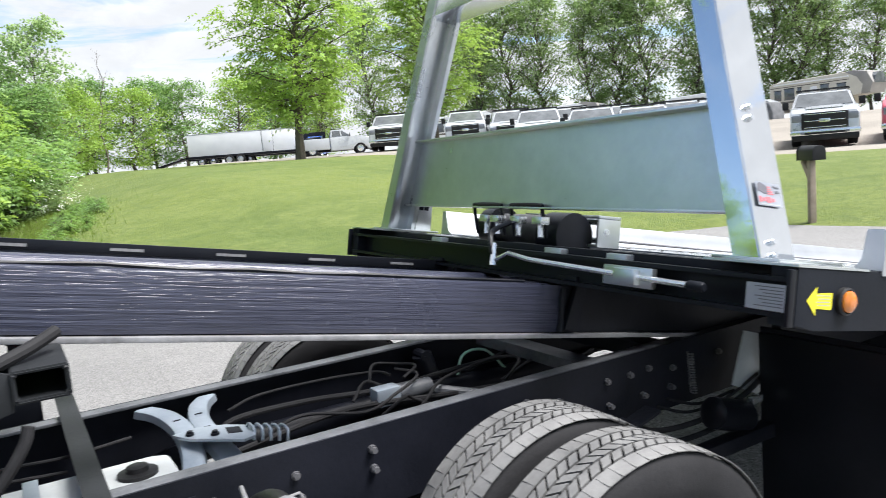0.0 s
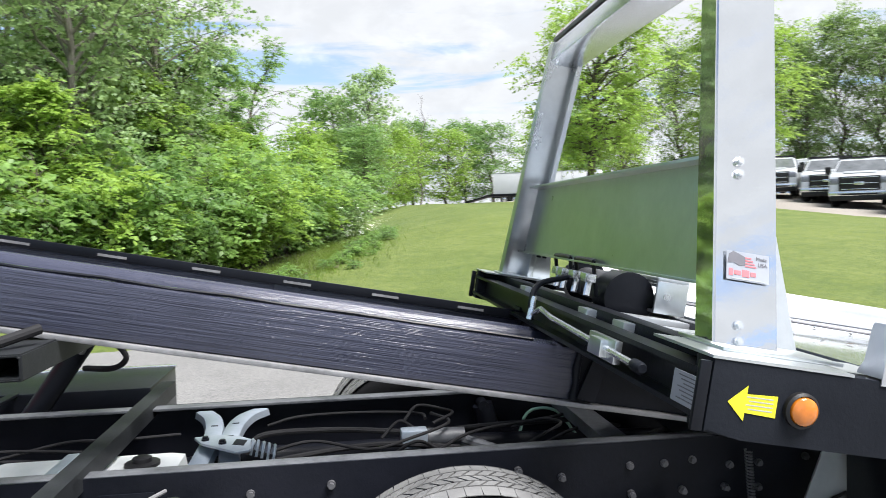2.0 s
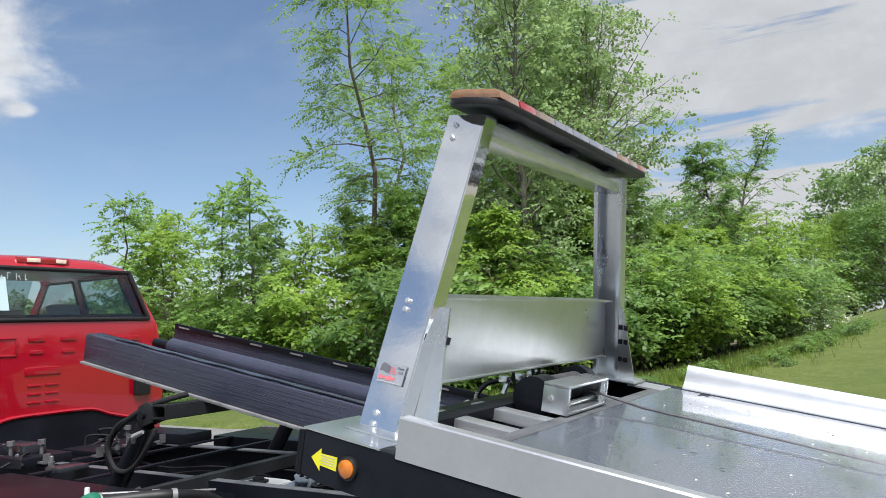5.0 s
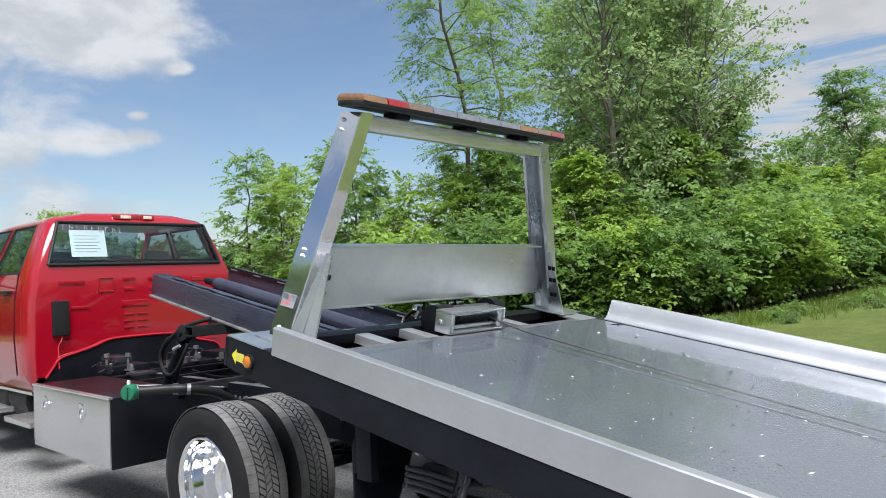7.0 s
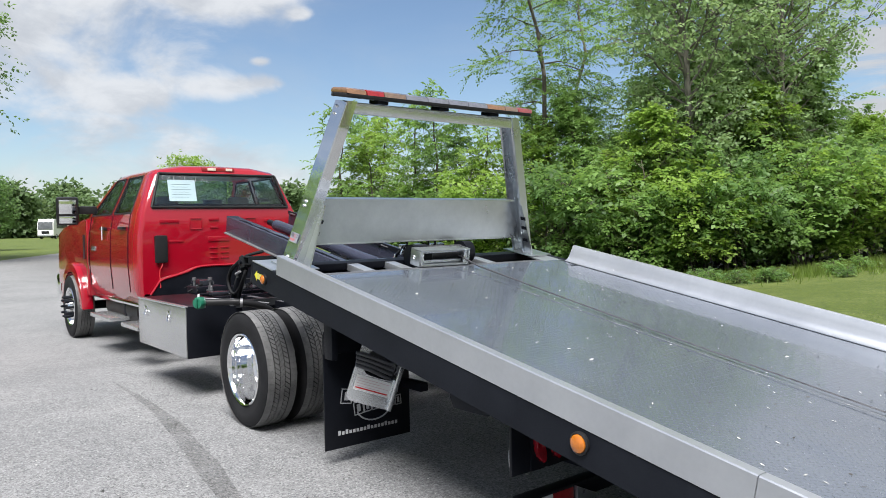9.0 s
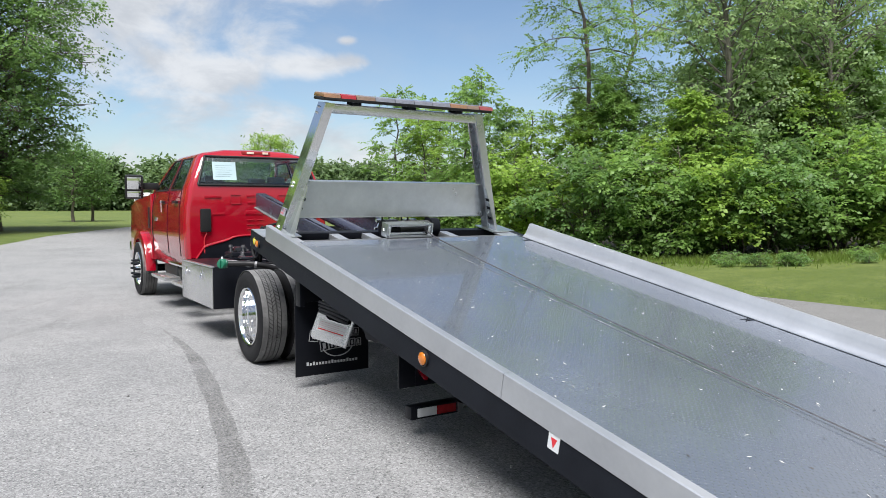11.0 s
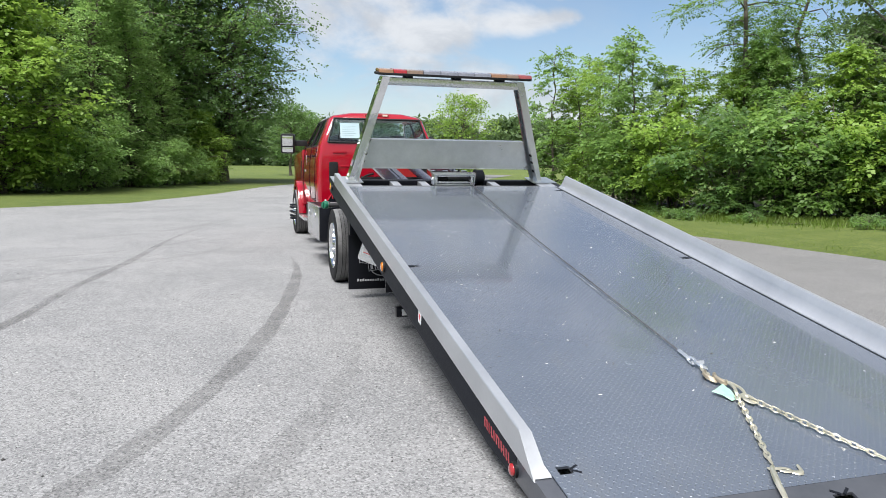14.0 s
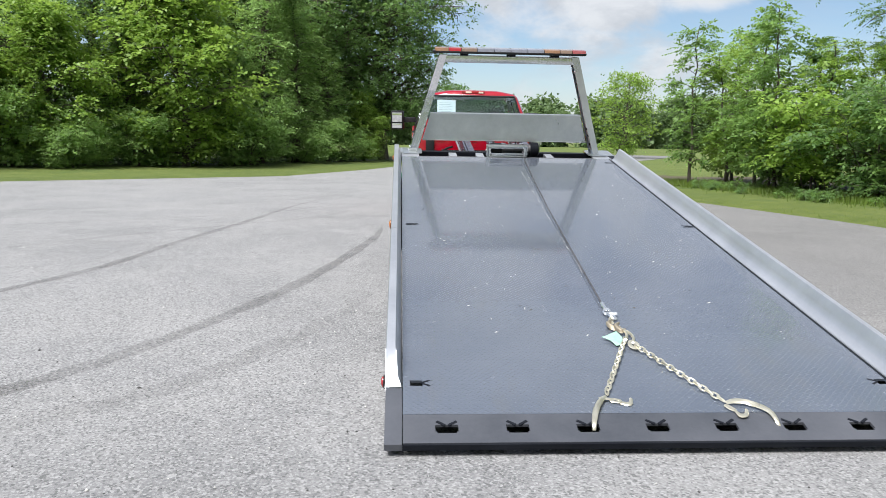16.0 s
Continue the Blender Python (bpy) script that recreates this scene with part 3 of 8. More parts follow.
far = [130.0, 200.0, 350.0, 700.0, 1600.0]
xs = np.array([-v for v in far[::-1]] + list(np.arange(-90, -15.9, 2.0)) + list(np.arange(-15.5, 16.1, 0.45)) + list(np.arange(17, 30.1, 1.5)) + list(np.arange(32, 100, 2.0)) + far)
ys = np.array([-v for v in far[::-1]] + list(np.arange(-80, -8.9, 1.5)) + list(np.arange(-8.5, 50.1, 0.45)) + list(np.arange(51, 90.1, 1.3)) + far)
ground = raw_part("ground", *sheet(xs, ys, ground_z), M_LAWN, smooth=True)
tagged(ground, "mown green lawn that rises gently towards a gravel lot", "lawn", kind="structure")

bm = B()
prism(bm, PAVE, -0.25, 0.0, "z")
bmesh.ops.triangulate(bm, faces=[f for f in bm.faces if len(f.verts) > 4])
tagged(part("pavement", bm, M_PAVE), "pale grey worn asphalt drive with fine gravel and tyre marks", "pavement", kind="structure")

lot = raw_part("gravel_lot", *sheet(np.arange(0, 91, 0.7), np.arange(-85, 3, 0.7), lambda x, y: ground_z(x, y) - 0.05 + 0.11 * np.clip(np.where(dist_in(LOT, x, y)[1], dist_in(LOT, x, y)[0], 0) / 1.6, 0, 1),
                                    lambda c: dist_in(LOT, c[:, 0] + 0.5 * np.sin(c[:, 1] * 2.1), c[:, 1] + 0.4 * np.sin(c[:, 0] * 1.7))[1]), M_GRAVEL, smooth=True)
tagged(lot, "tan gravel parking lot above the lawn", "gravel lot", kind="structure")


def ribbon(name, pts, width, z, mat, label):
    line = smoothed([(x, y, z) for x, y in pts], 8)
    v, f = [], []
    for i, p in enumerate(line):
        d = (line[min(i + 1, len(line) - 1)] - line[max(i - 1, 0)]).normalized()
        k = i / (len(line) - 1)
        side = Vector((-d.y, d.x, 0)) * width * (0.46 + 0.05 * math.sin(i * 1.3) + 0.04 * math.sin(i * 0.37)) * min(1, 0.15 + 6 * k, 0.15 + 4 * (1 - k))
        v += [p + side, p - side]
    f = [(2 * i, 2 * i + 1, 2 * i + 3, 2 * i + 2) for i in range(len(line) - 1)]
    return tagged(raw_part(name, [tuple(q) for q in v], f, mat), label, "tyre mark", "tyre marks on the drive", "structure")


ribbon("tyre_mark", [(-4.4, -1.3), (-3.75, -0.05), (-3.26, 0.76), (-2.90, 1.42), (-2.51, 2.46), (-2.14, 3.74), (-1.83, 5.3), (-1.56, 7.1), (-1.50, 8.6)], 0.16, 0.005, M_MARK, "dark curved tyre mark on pale asphalt")
ribbon("tyre_mark", [(-5.6, 1.0), (-4.95, 2.6), (-4.60, 3.32), (-4.22, 4.6), (-4.03, 6.4), (-3.69, 8.5), (-3.34, 11.4), (-2.9, 13.6)], 0.13, 0.005, M_MARK, "dark curved tyre mark on pale asphalt")
ribbon("tyre_mark", [(-3.9, -1.0), (-3.04, 0.21), (-2.44, 0.80), (-1.82, 2.05), (-1.45, 3.3)], 0.20, 0.006, M_FAINTMARK, "broad faint tyre mark on pale asphalt")
ribbon("tyre_mark", [(-6.2, 5.2), (-4.9, 7.0), (-3.8, 8.2), (-2.6, 9.6), (-1.9, 11.5)], 0.12, 0.006, M_FAINTMARK, "thin faint tyre mark on pale asphalt")
ribbon("tyre_mark", [(-8.0, 7.4), (-5.6, 8.8), (-3.6, 10.2), (-2.0, 13.0)], 0.12, 0.006, M_FAINTMARK, "thin faint tyre mark on pale asphalt")
ribbon("tyre_mark", [(-9.0, 9.6), (-6.0, 11.2), (-3.6, 13.0), (-1.8, 17.0)], 0.14, 0.006, M_FAINTMARK, "thin faint tyre mark on pale asphalt")

# loose stones on the drive
rng = np.random.default_rng(91)
for name, mat_name, cnt, lab in (("dark_gravel", "dark", 1500, "scattered dark stone chips on the asphalt"), ("pale_gravel", "pale", 1300, "scattered pale stone chips on the asphalt")):
    p = rng.uniform((-9.5, -6), (1.5, 14), (cnt * 3, 2))
    p = p[rng.random(len(p)) < np.clip(1.15 - np.hypot(p[:, 0] + 2, p[:, 1] + 1) / 12, 0.1, 1)][:cnt]
    p = p[dist_in(PAVE, p[:, 0], p[:, 1])[1]]
    n = len(p)
    r = rng.uniform(0.0025, 0.0075, (n, 1)) * (1 + 0.6 * (rng.random((n, 1)) < 0.06))
    cube = np.array([(1, 0, 0), (0, 1, 0), (-1, 0, 0), (0, -1, 0), (0, 0, 0.8), (0, 0, -0.3)])
    v = np.concatenate([p, np.full((n, 1), 0.001)], 1)[:, None] + cube[None] * r[:, None] * rng.uniform(0.6, 1.4, (n, 6, 1))
    f = np.array([(0, 1, 4), (1, 2, 4), (2, 3, 4), (3, 0, 4), (1, 0, 5), (2, 1, 5), (3, 2, 5), (0, 3, 5)])
    tagged(raw_part(name, v.reshape(-1, 3), (f[None] + 6 * np.arange(n)[:, None, None]).reshape(-1, 3), M_DARKSTONE if mat_name == "dark" else M_PALESTONE), lab, "gravel", kind="stuff")


# ---- the rollback tow truck: x across, y ahead, deck slid back and tilted to the ground ----
TILT = 10.6
D = pose(0, -0.14, 0.086, TILT)  # deck frame: x across, y up the deck, z off the deck
truck = thing("tow_truck", "red crew-cab rollback tow truck, steel deck tilted to the ground", "tow truck")


def dpart(name, bm, mat, parent=None, label="", smooth=35):
    bmesh.ops.transform(bm, matrix=D, verts=bm.verts)
    return part(name, bm, mat, parent or truck, label, smooth=smooth)


def bolt(bm, p, way, r=0.014, h=0.014):
    p, way = Vector(p), Vector(way).normalized()
    tube(bm, [p, p + way * h * 0.5], r * 1.35, 10)
    tube(bm, [p + way * h * 0.5, p + way * h], r, 6)


# deck plate with keyhole slots cut through it
bm = B()
SLOT_X = [-1.03 + 0.31 * i for i in range(8)]


def slab_with_holes(bm, x0, x1, y0, y1, z0, z1, holes):
    """A plate pierced by rectangular holes, as a grid of cells."""
    gx = sorted({x0, x1, *[h[0] for h in holes], *[h[1] for h in holes]})
    gy = sorted({y0, y1, *[h[2] for h in holes], *[h[3] for h in holes]})
    solid = {}
    for i in range(len(gx) - 1):
        for j in range(len(gy) - 1):
            cx, cy = (gx[i] + gx[i + 1]) / 2, (gy[j] + gy[j + 1]) / 2
            solid[i, j] = not any(h[0] < cx < h[1] and h[2] < cy < h[3] for h in holes)
    vert = {}

    def v(i, j, z):
        if (i, j, z) not in vert:
            vert[i, j, z] = bm.verts.new((gx[i], gy[j], z))
        return vert[i, j, z]

    for (i, j), s in solid.items():
        if not s:
            continue
        bm.faces.new((v(i, j, z1), v(i + 1, j, z1), v(i + 1, j + 1, z1), v(i, j + 1, z1)))
        bm.faces.new((v(i, j, z0), v(i, j + 1, z0), v(i + 1, j + 1, z0), v(i + 1, j, z0)))
        for di, dj, e in ((-1, 0, ((i, j), (i, j + 1))), (1, 0, ((i + 1, j + 1), (i + 1, j))), (0, -1, ((i + 1, j), (i, j))), (0, 1, ((i, j + 1), (i + 1, j + 1)))):
            if not solid.get((i + di, j + dj), False):
                a, b = e
                bm.faces.new((v(*a, z1), v(*b, z1), v(*b, z0), v(*a, z0)))


side_slots = [(sx * 1.155, y) for sx in (-1, 1) for y in (0.47, 3.06, 5.5) if y < 5.4 or sx > 0]
side_holes = [(x - 0.030, x + 0.030, y - 0.026, y + 0.026) for x, y in side_slots]
slab_with_holes(bm, -1.22, 1.22, 0.192, 5.70, -0.012, 0.0, side_holes)
deck = dpart("deck", bm, M_TREAD, label="dark grey tread-plate deck, scuffed and strewn with petals", smooth=20)
bm = B()
rear_holes = [h for x in SLOT_X for h in ((x - 0.050, x + 0.050, 0.080, 0.122), (x - 0.042, x + 0.042, 0.070, 0.080))]
slab_with_holes(bm, -1.22, 1.22, 0.010, 0.190, -0.012, 0.0, rear_holes)


def bend(bm):
    """The tail plate dips towards the ground."""
    for v in bm.verts:
        v.co.z -= max(0.19 - v.co.y, 0) * 0.15


bend(bm)
dpart("rear_plate", bm, M_DECKPAINT, deck, "smooth dark tail plate with keyhole chain slots", smooth=20)
for x in SLOT_X:
    for sgn in (-1, 1):
        bm = B()
        box(bm, -0.006, 0.006, 0.0, 0.044, -0.004, 0.0015, 0, pose(x + sgn * 0.008, 0.118, 0.001, 0, 0, -sgn * 55))
        bend(bm)
        dpart("slot_notch", bm, M_BLACKMATT, deck, smooth=20)
for x, y in side_slots:
    for sgn in (-1, 1):
        bm = B()
        box(bm, -0.005, 0.005, 0.0, 0.042, -0.004, 0.0018, 0, pose(x - math.copysign(0.028, x), y + sgn * 0.004, 0.0, 0, 0, math.copysign(90, x) - sgn * math.copysign(32, x)))
        dpart("slot_notch", bm, M_BLACKMATT, deck, smooth=20)
bm = B()
box(bm, -1.22, 1.22, 0.002, 0.009, -0.030, -0.004)
bend(bm)
dpart("tail_edge", bm, M_BLACKMATT, deck, "black knife edge of the tail")
for sx in (-1, 1):
    bm = B()
    prism(bm, [(0.004, -0.002), (0.004, -0.032), (0.30, -0.10), (0.62, -0.125), (0.62, -0.004), (0.19, -0.003)], sx * 1.223, sx * 1.30, "x", 0.006)
    bend(bm)
    dpart("tail_corner", bm, M_DECKPAINT, deck)
# lengthwise weld seam, crossmembers and sills under the plate
for y in [0.35 + 0.53 * i for i in range(11)]:
    bm = B()
    box(bm, -1.22, 1.22, y - 0.035, y + 0.035, -0.10, -0.013, 0.004)
    dpart("crossmember", bm, M_FRAME, deck)
for x in (-0.47, 0.42):
    bm = B()
    box(bm, x, x + 0.10, 0.3, 6.16, -0.135, -0.101, 0.004)
    dpart("sill", bm, M_FRAME, deck)
# side channels and rails
for sx in (-1, 1):
    bm = B()
    prism(bm, [(0.62, -0.125), (0.62, -0.002), (6.20, -0.002), (6.20, -0.150), (6.12, -0.158), (0.95, -0.158)], sx * 1.225, sx * 1.30, "x", 0.006)
    dpart("side_channel", bm, M_BLACKMATT, deck, "satin black side channel")
    y1 = 5.84 if sx < 0 else 5.64
    for a, b in ((0.43, 2.60), (2.603, y1)) if sx < 0 else ((0.43, y1),):
        bm = B()
        q = [(1.228, 0.0012), (1.230, 0.010), (1.244, 0.030), (1.252, 0.106), (1.257, 0.112), (1.300, 0.113), (1.3045, 0.108), (1.3035, -0.012), (1.3005, -0.012), (1.3005, 0.0012)]
        if sx > 0:  # the passenger's rail flares out from a rounded foot
            q = [(1.199, 0.0012), (1.2005, 0.007), (1.212, 0.014), (1.226, 0.026), (1.238, 0.045), (1.252, 0.080), (1.268, 0.126), (1.273, 0.131), (1.298, 0.132), (1.3045, 0.127), (1.3035, -0.012), (1.3005, -0.012), (1.3005, 0.0012)]
        prism(bm, [(sx * x, z) for x, z in q], a, b, "y")
        if a < 1:  # the rear end is cut on a slant
            for v in bm.verts:
                if v.co.y < 0.5 and v.co.z > 0.0:
                    v.co.y += 1.7 * v.co.z
        dpart("side_rail", bm, M_RAIL, deck, "bent bright steel side rail")
bm = B()
box(bm, 1.185, 1.198, 0.43, 5.70, 0.0008, 0.0022)
dpart("rail_joint", bm, M_BLACKMATT, deck, "dark joint along the rail's foot")
# pale scrape that the rope has rubbed into the plate
bm = B()
pts = smoothed([(0.055, 5.0, 0.0016), (0.030, 4.0, 0.0016), (0.016, 3.2, 0.0016), (0.010, 2.4, 0.0016), (0.000, 1.7, 0.0016)], 10)
rows_ = [[bm.verts.new((p.x + o, p.y, p.z)) for o in (-0.007 - 0.003 * math.sin(i * 0.9), 0.005)] for i, p in enumerate(pts)]
for a, b in zip(rows_, rows_[1:]):
    bm.faces.new((a[0], a[1], b[1], b[0]))
dpart("rope_scrape", bm, M_SCRAPE, deck, "pale rubbed line in the deck paint")
# front corner blocks and front rail
for sx in (-1, 1):
    bm = B()
    prism(bm, [(sx * 1.02, 5.90), (sx * 1.302, 5.90), (sx * 1.302, 6.205), (sx * 1.02, 6.205)], -0.003, 0.003, "z")
    dpart("corner_plate", bm, M_GALV, deck)
bm = B()
prism(bm, [(6.135, -0.13), (6.21, -0.13), (6.21, -0.118), (6.15, -0.118), (6.15, -0.042), (6.21, -0.042), (6.21, -0.03), (6.135, -0.03)], -1.285, 1.285, "x")
front_rail = dpart("front_rail", bm, M_BLACK, deck, "black steel channel across the deck front")
for sx in (-1, 1):
    bm = B()
    box(bm, min(sx * 1.286, sx * 1.2985), max(sx * 1.286, sx * 1.2985), 6.202, 6.226, -0.150, -0.010, 0.003)
    dpart("end_cap", bm, M_BLACK, front_rail)
bm = B()
box(bm, -1.280, -1.170, 6.2115, 6.2145, -0.116, -0.050)
dpart("data_plate", bm, M_STICKER, front_rail, "silver data plate with fine print")
for i in range(7):
    bm = B()
    box(bm, -1.274, -1.195 - 0.012 * (i % 3), 6.2146, 6.2152, -0.059 - i * 0.008, -0.0565 - i * 0.008)
    dpart("print_line", bm, M_FADEDINK, front_rail)
# winch-release linkage along the front rail
bm = B()
tube(bm, [(-1.00, 6.235, -0.078), (-0.85, 6.235, -0.075), (-0.30, 6.235, -0.060), (-0.18, 6.24, -0.045), (-0.10, 6.245, -0.078)], 0.009, 8)
linkage = dpart("release_rod", bm, M_POLISH, front_rail, "plated winch release rod")
bm = B()
box(bm, -0.87, -0.67, 6.212, 6.232, -0.105, -0.045, 0.003)
box(bm, -0.82, -0.73, 6.225, 6.252, -0.098, -0.052, 0.004)
dpart("rod_bracket", bm, M_GALV, front_rail)
bm = B()
tube(bm, [(-1.00, 6.235, -0.078), (-1.01, 6.235, -0.078), (-1.05, 6.235, -0.079), (-1.058, 6.235, -0.079)], [0.010, 0.015, 0.015, 0.010], 12)
dpart("rod_knob", bm, M_BLACKMATT, front_rail)
bm = B()
tube(bm, smoothed([(-0.10, 6.245, -0.078), (-0.085, 6.25, -0.03), (-0.04, 6.22, 0.03), (0.02, 6.10, 0.07)], 5), 0.011, 8)
dpart("release_lever", bm, M_BLACK, front_rail)
bm = B()
tube(bm, [(-0.095, 6.245, -0.012), (-0.10, 6.25, -0.095)], [0.009, 0.014], 8)
dpart("lever_grip", bm, M_POLISH, front_rail)
# open bay before the plate: crossmembers seen from behind
for y0, y1, mt in ((5.715, 5.775, M_GALV), (6.02, 6.10, M_FRAME)):
    bm = B()
    box(bm, -1.21, 1.21, y0, y1, -0.055, -0.006, 0.003)
    dpart("bay_crossmember", bm, M_FRAME if mt is M_FRAME else M_DUSTBLACK, deck)
for x in (-0.62, -0.30, 0.52):
    bm = B()
    box(bm, x - 0.045, x + 0.045, 5.776, 6.134, -0.06, -0.012, 0.003)
    dpart("bay_stringer", bm, M_RAIL, deck, "pale steel stringer across the open bay")
for sx in (-1, 1):
    bm = B()
    box(bm, sx * 1.02, sx * 1.222, 5.702, 5.899, -0.012, -0.002)
    dpart("bay_side_plate", bm, M_RAIL, deck)

# headboard
HB = 6.04
bm = B()
box(bm, -0.80, 0.80, HB - 0.075, HB + 0.075, 1.035, 1.115, 0.006)
headboard = dpart("headboard", bm, M_POLISH, label="bright galvanised steel headboard frame with a wide lower panel")
for sx in (-1, 1):
    # a tapering channel: outer web, two flanges with lips, open towards the middle
    bm = B()

    def ring(x, dy, depth, z):
        t, lip = 0.007, 0.024
        q = [(0, -dy), (0, dy), (-depth, dy), (-depth, dy - lip), (-depth + t, dy - lip), (-depth + t, dy - t), (-t, dy - t), (-t, -dy + t), (-depth + t, -dy + t), (-depth + t, -dy + lip), (-depth, -dy + lip), (-depth, -dy)]
        return [bm.verts.new((sx * (x + a), HB + b, z)) for a, b in q]

    a, b = ring(1.135, 0.078, 0.090, 0.004), ring(0.800, 0.080, 0.085, 1.12)
    n = len(a)
    fs = [bm.faces.new((a[i], b[i], b[(i + 1) % n], a[(i + 1) % n])) for i in range(n)]
    bm.faces.new(a), bm.faces.new(b[::-1])
    bmesh.ops.bevel(bm, geom=list({fs[i].edges[k] for i in (0, 1, 11) for k in (0, 2)}), offset=0.005, segments=2, affect="EDGES")
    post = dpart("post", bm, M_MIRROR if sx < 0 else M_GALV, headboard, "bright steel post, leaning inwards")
    for h in (0.02, 0.055, 0.40, 0.43, 1.03, 1.08):
        shared_bolt(post, D @ Vector((sx * (1.137 - 0.30 * h), HB + (0.035 if h > 0.9 else 0.02), h)), D.to_3x3() @ Vector((sx, 0, 0.29)), 0.008, 0.012, M_POLISH)
    # gusset plate behind the post, with square holes
    bm = B()
    def px(h):
        return 1.055 - 0.30 * h
    g = [bm.verts.new(p) for p in ((sx * px(0) , HB - 0.080, 0.006), (sx * px(0), HB - 0.175, 0.006), (sx * px(0.42), HB - 0.100, 0.42), (sx * px(0.42), HB - 0.076, 0.42))]
    g2 = [bm.verts.new((v.co.x - sx * 0.010, v.co.y, v.co.z)) for v in g]
    bm.faces.new(g), bm.faces.new(g2[::-1])
    for i in range(4):
        bm.faces.new((g[i], g2[i], g2[(i + 1) % 4], g[(i + 1) % 4]))
    dpart("gusset", bm, M_GALV, post)
    for h in (0.13, 0.23, 0.31):
        for dy in (-0.088, -0.118):
            bm = B()
            box(bm, -0.004, 0.004, -0.011, 0.011, -0.013, 0.013, 0, pose(sx * (px(h) - 0.012), HB + dy, h, 0, sx * -16.7, 0))
            dpart("square_hole", bm, M_BLACKMATT, post)
    bm = B()
    box(bm, sx * 0.985, sx * 1.20, HB - 0.19, HB + 0.09, 0.0032, 0.012, 0.003)
    dpart("post_foot", bm, M_GALV, post)
bm = B()
t0, t1 = 1.02 - 0.30 * 0.135, 1.02 - 0.30 * 0.45
q = [(-t0, 0.135), (t0, 0.135), (t1, 0.45), (-t1, 0.45)]
prism(bm, q, HB - 0.006, HB + 0.000, "y")
prism(bm, [(-t1 - 0.004, 0.445), (t1 + 0.004, 0.445), (t1, 0.455), (-t1, 0.455)], HB - 0.05, HB + 0.045, "y", 0.002)
prism(bm, [(-t0, 0.130), (t0, 0.130), (t0, 0.138), (-t0, 0.138)], HB - 0.02, HB + 0.03, "y", 0.002)
dpart("lower_panel", bm, M_GALV, headboard, "plain galvanised sheet panel")
# warning label on the driver's post
bm = B()
slope = math.degrees(math.atan(0.30))
LB = D @ pose(-1.0825, HB + 0.000, 0.185) @ pose(0, 0, 0, 0, slope, 0) @ pose(0, 0, 0, 90, 0, -90)
def lpart(name, x0, x1, y0, y1, h, mat, parent, label=""):
    b = B()
    box(b, 0.8 * x0, 0.8 * x1, 0.8 * y0, 0.8 * y1, h, h + 0.0008)
    bmesh.ops.transform(b, matrix=LB, verts=b.verts)
    return part(name, b, mat, parent, label)
label_part = lpart("warning_label", -0.065, 0.065, -0.042, 0.042, 0.0045, M_STICKER, headboard, "small silver sticker with a flag and faded red script")
b = B()
prism(b, [(-0.050, 0.004), (-0.046, 0.026), (-0.036, 0.033), (-0.018, 0.027), (-0.006, 0.022), (-0.008, 0.002), (-0.022, 0.001), (-0.036, 0.007)], 0.0055, 0.0062, "z")
bmesh.ops.transform(b, matrix=LB, verts=b.verts)
part("flag_patch", b, M_FADEDINK, label_part)
for i in range(4):
    lpart("flag_stripe", -0.008, 0.010 + 0.005 * i, 0.024 - i * 0.008, 0.028 - i * 0.008, 0.0055, M_FADEDRED, label_part)
for i, (x0, x1) in enumerate(((-0.058, -0.046), (-0.042, -0.022), (-0.018, 0.004), (0.008, 0.024))):
    lpart("red_stroke", x0, x1, -0.030 + 0.004 * (i % 2), -0.010 - 0.004 * (i % 2), 0.0055, M_FADEDRED, label_part)
lpart("fine_print", -0.05, 0.05, -0.0385, -0.0355, 0.0055, M_GREYINK, label_part)


def words(text, size, m, mat, parent, name="lettering"):
    cu = bpy.data.curves.new(name, "FONT")
    cu.body, cu.size, cu.align_x, cu.align_y, cu.extrude = text, size, "LEFT", "BOTTOM", 0.0003
    tmp = bpy.data.objects.new(name, cu)
    me = bpy.data.meshes.new_from_object(tmp)
    bpy.data.objects.remove(tmp)
    me.name = name
    me.transform(m)
    me.materials.clear()
    me.materials.append(mat)
    ob = new(name, me)
    ob.parent = parent
    return ob


words("Made", 0.0125, LB @ pose(0.019, 0.016, 0.0062), M_FADEDINK, label_part)
words("USA", 0.0125, LB @ pose(0.024, 0.002, 0.0062), M_FADEDINK, label_part)

# light bar
bm = B()
def bar_ring(x0, x1, w, z0, z1, n=7):
    """Outline of a bar with rounded ends, in the deck's x and y."""
    pts = []
    for cx, a0 in ((x1, -90), (x0, 90)):
        for k in range(n + 1):
            a = radians(a0 + 180 * k / n)
            pts.append((cx + 0.55 * w * math.cos(a), HB - 0.055 + w * math.sin(a)))
    return pts
prism(bm, bar_ring(-0.82, 0.82, 0.115, 0, 0), 1.142, 1.168, "z", 0.006)
light_bar = dpart("light_bar", bm, M_PLASTIC, headboard, "low black light bar with amber, red and grey lenses")
bm = B()
prism(bm, bar_ring(-0.80, 0.80, 0.09, 0, 0), 1.165, 1.176, "z")
dpart("bar_top", bm, M_PLASTIC, light_bar)
edges = [-0.86, -0.70, -0.56, -0.38, -0.19, 0.0, 0.19, 0.38, 0.56, 0.70, 0.86]
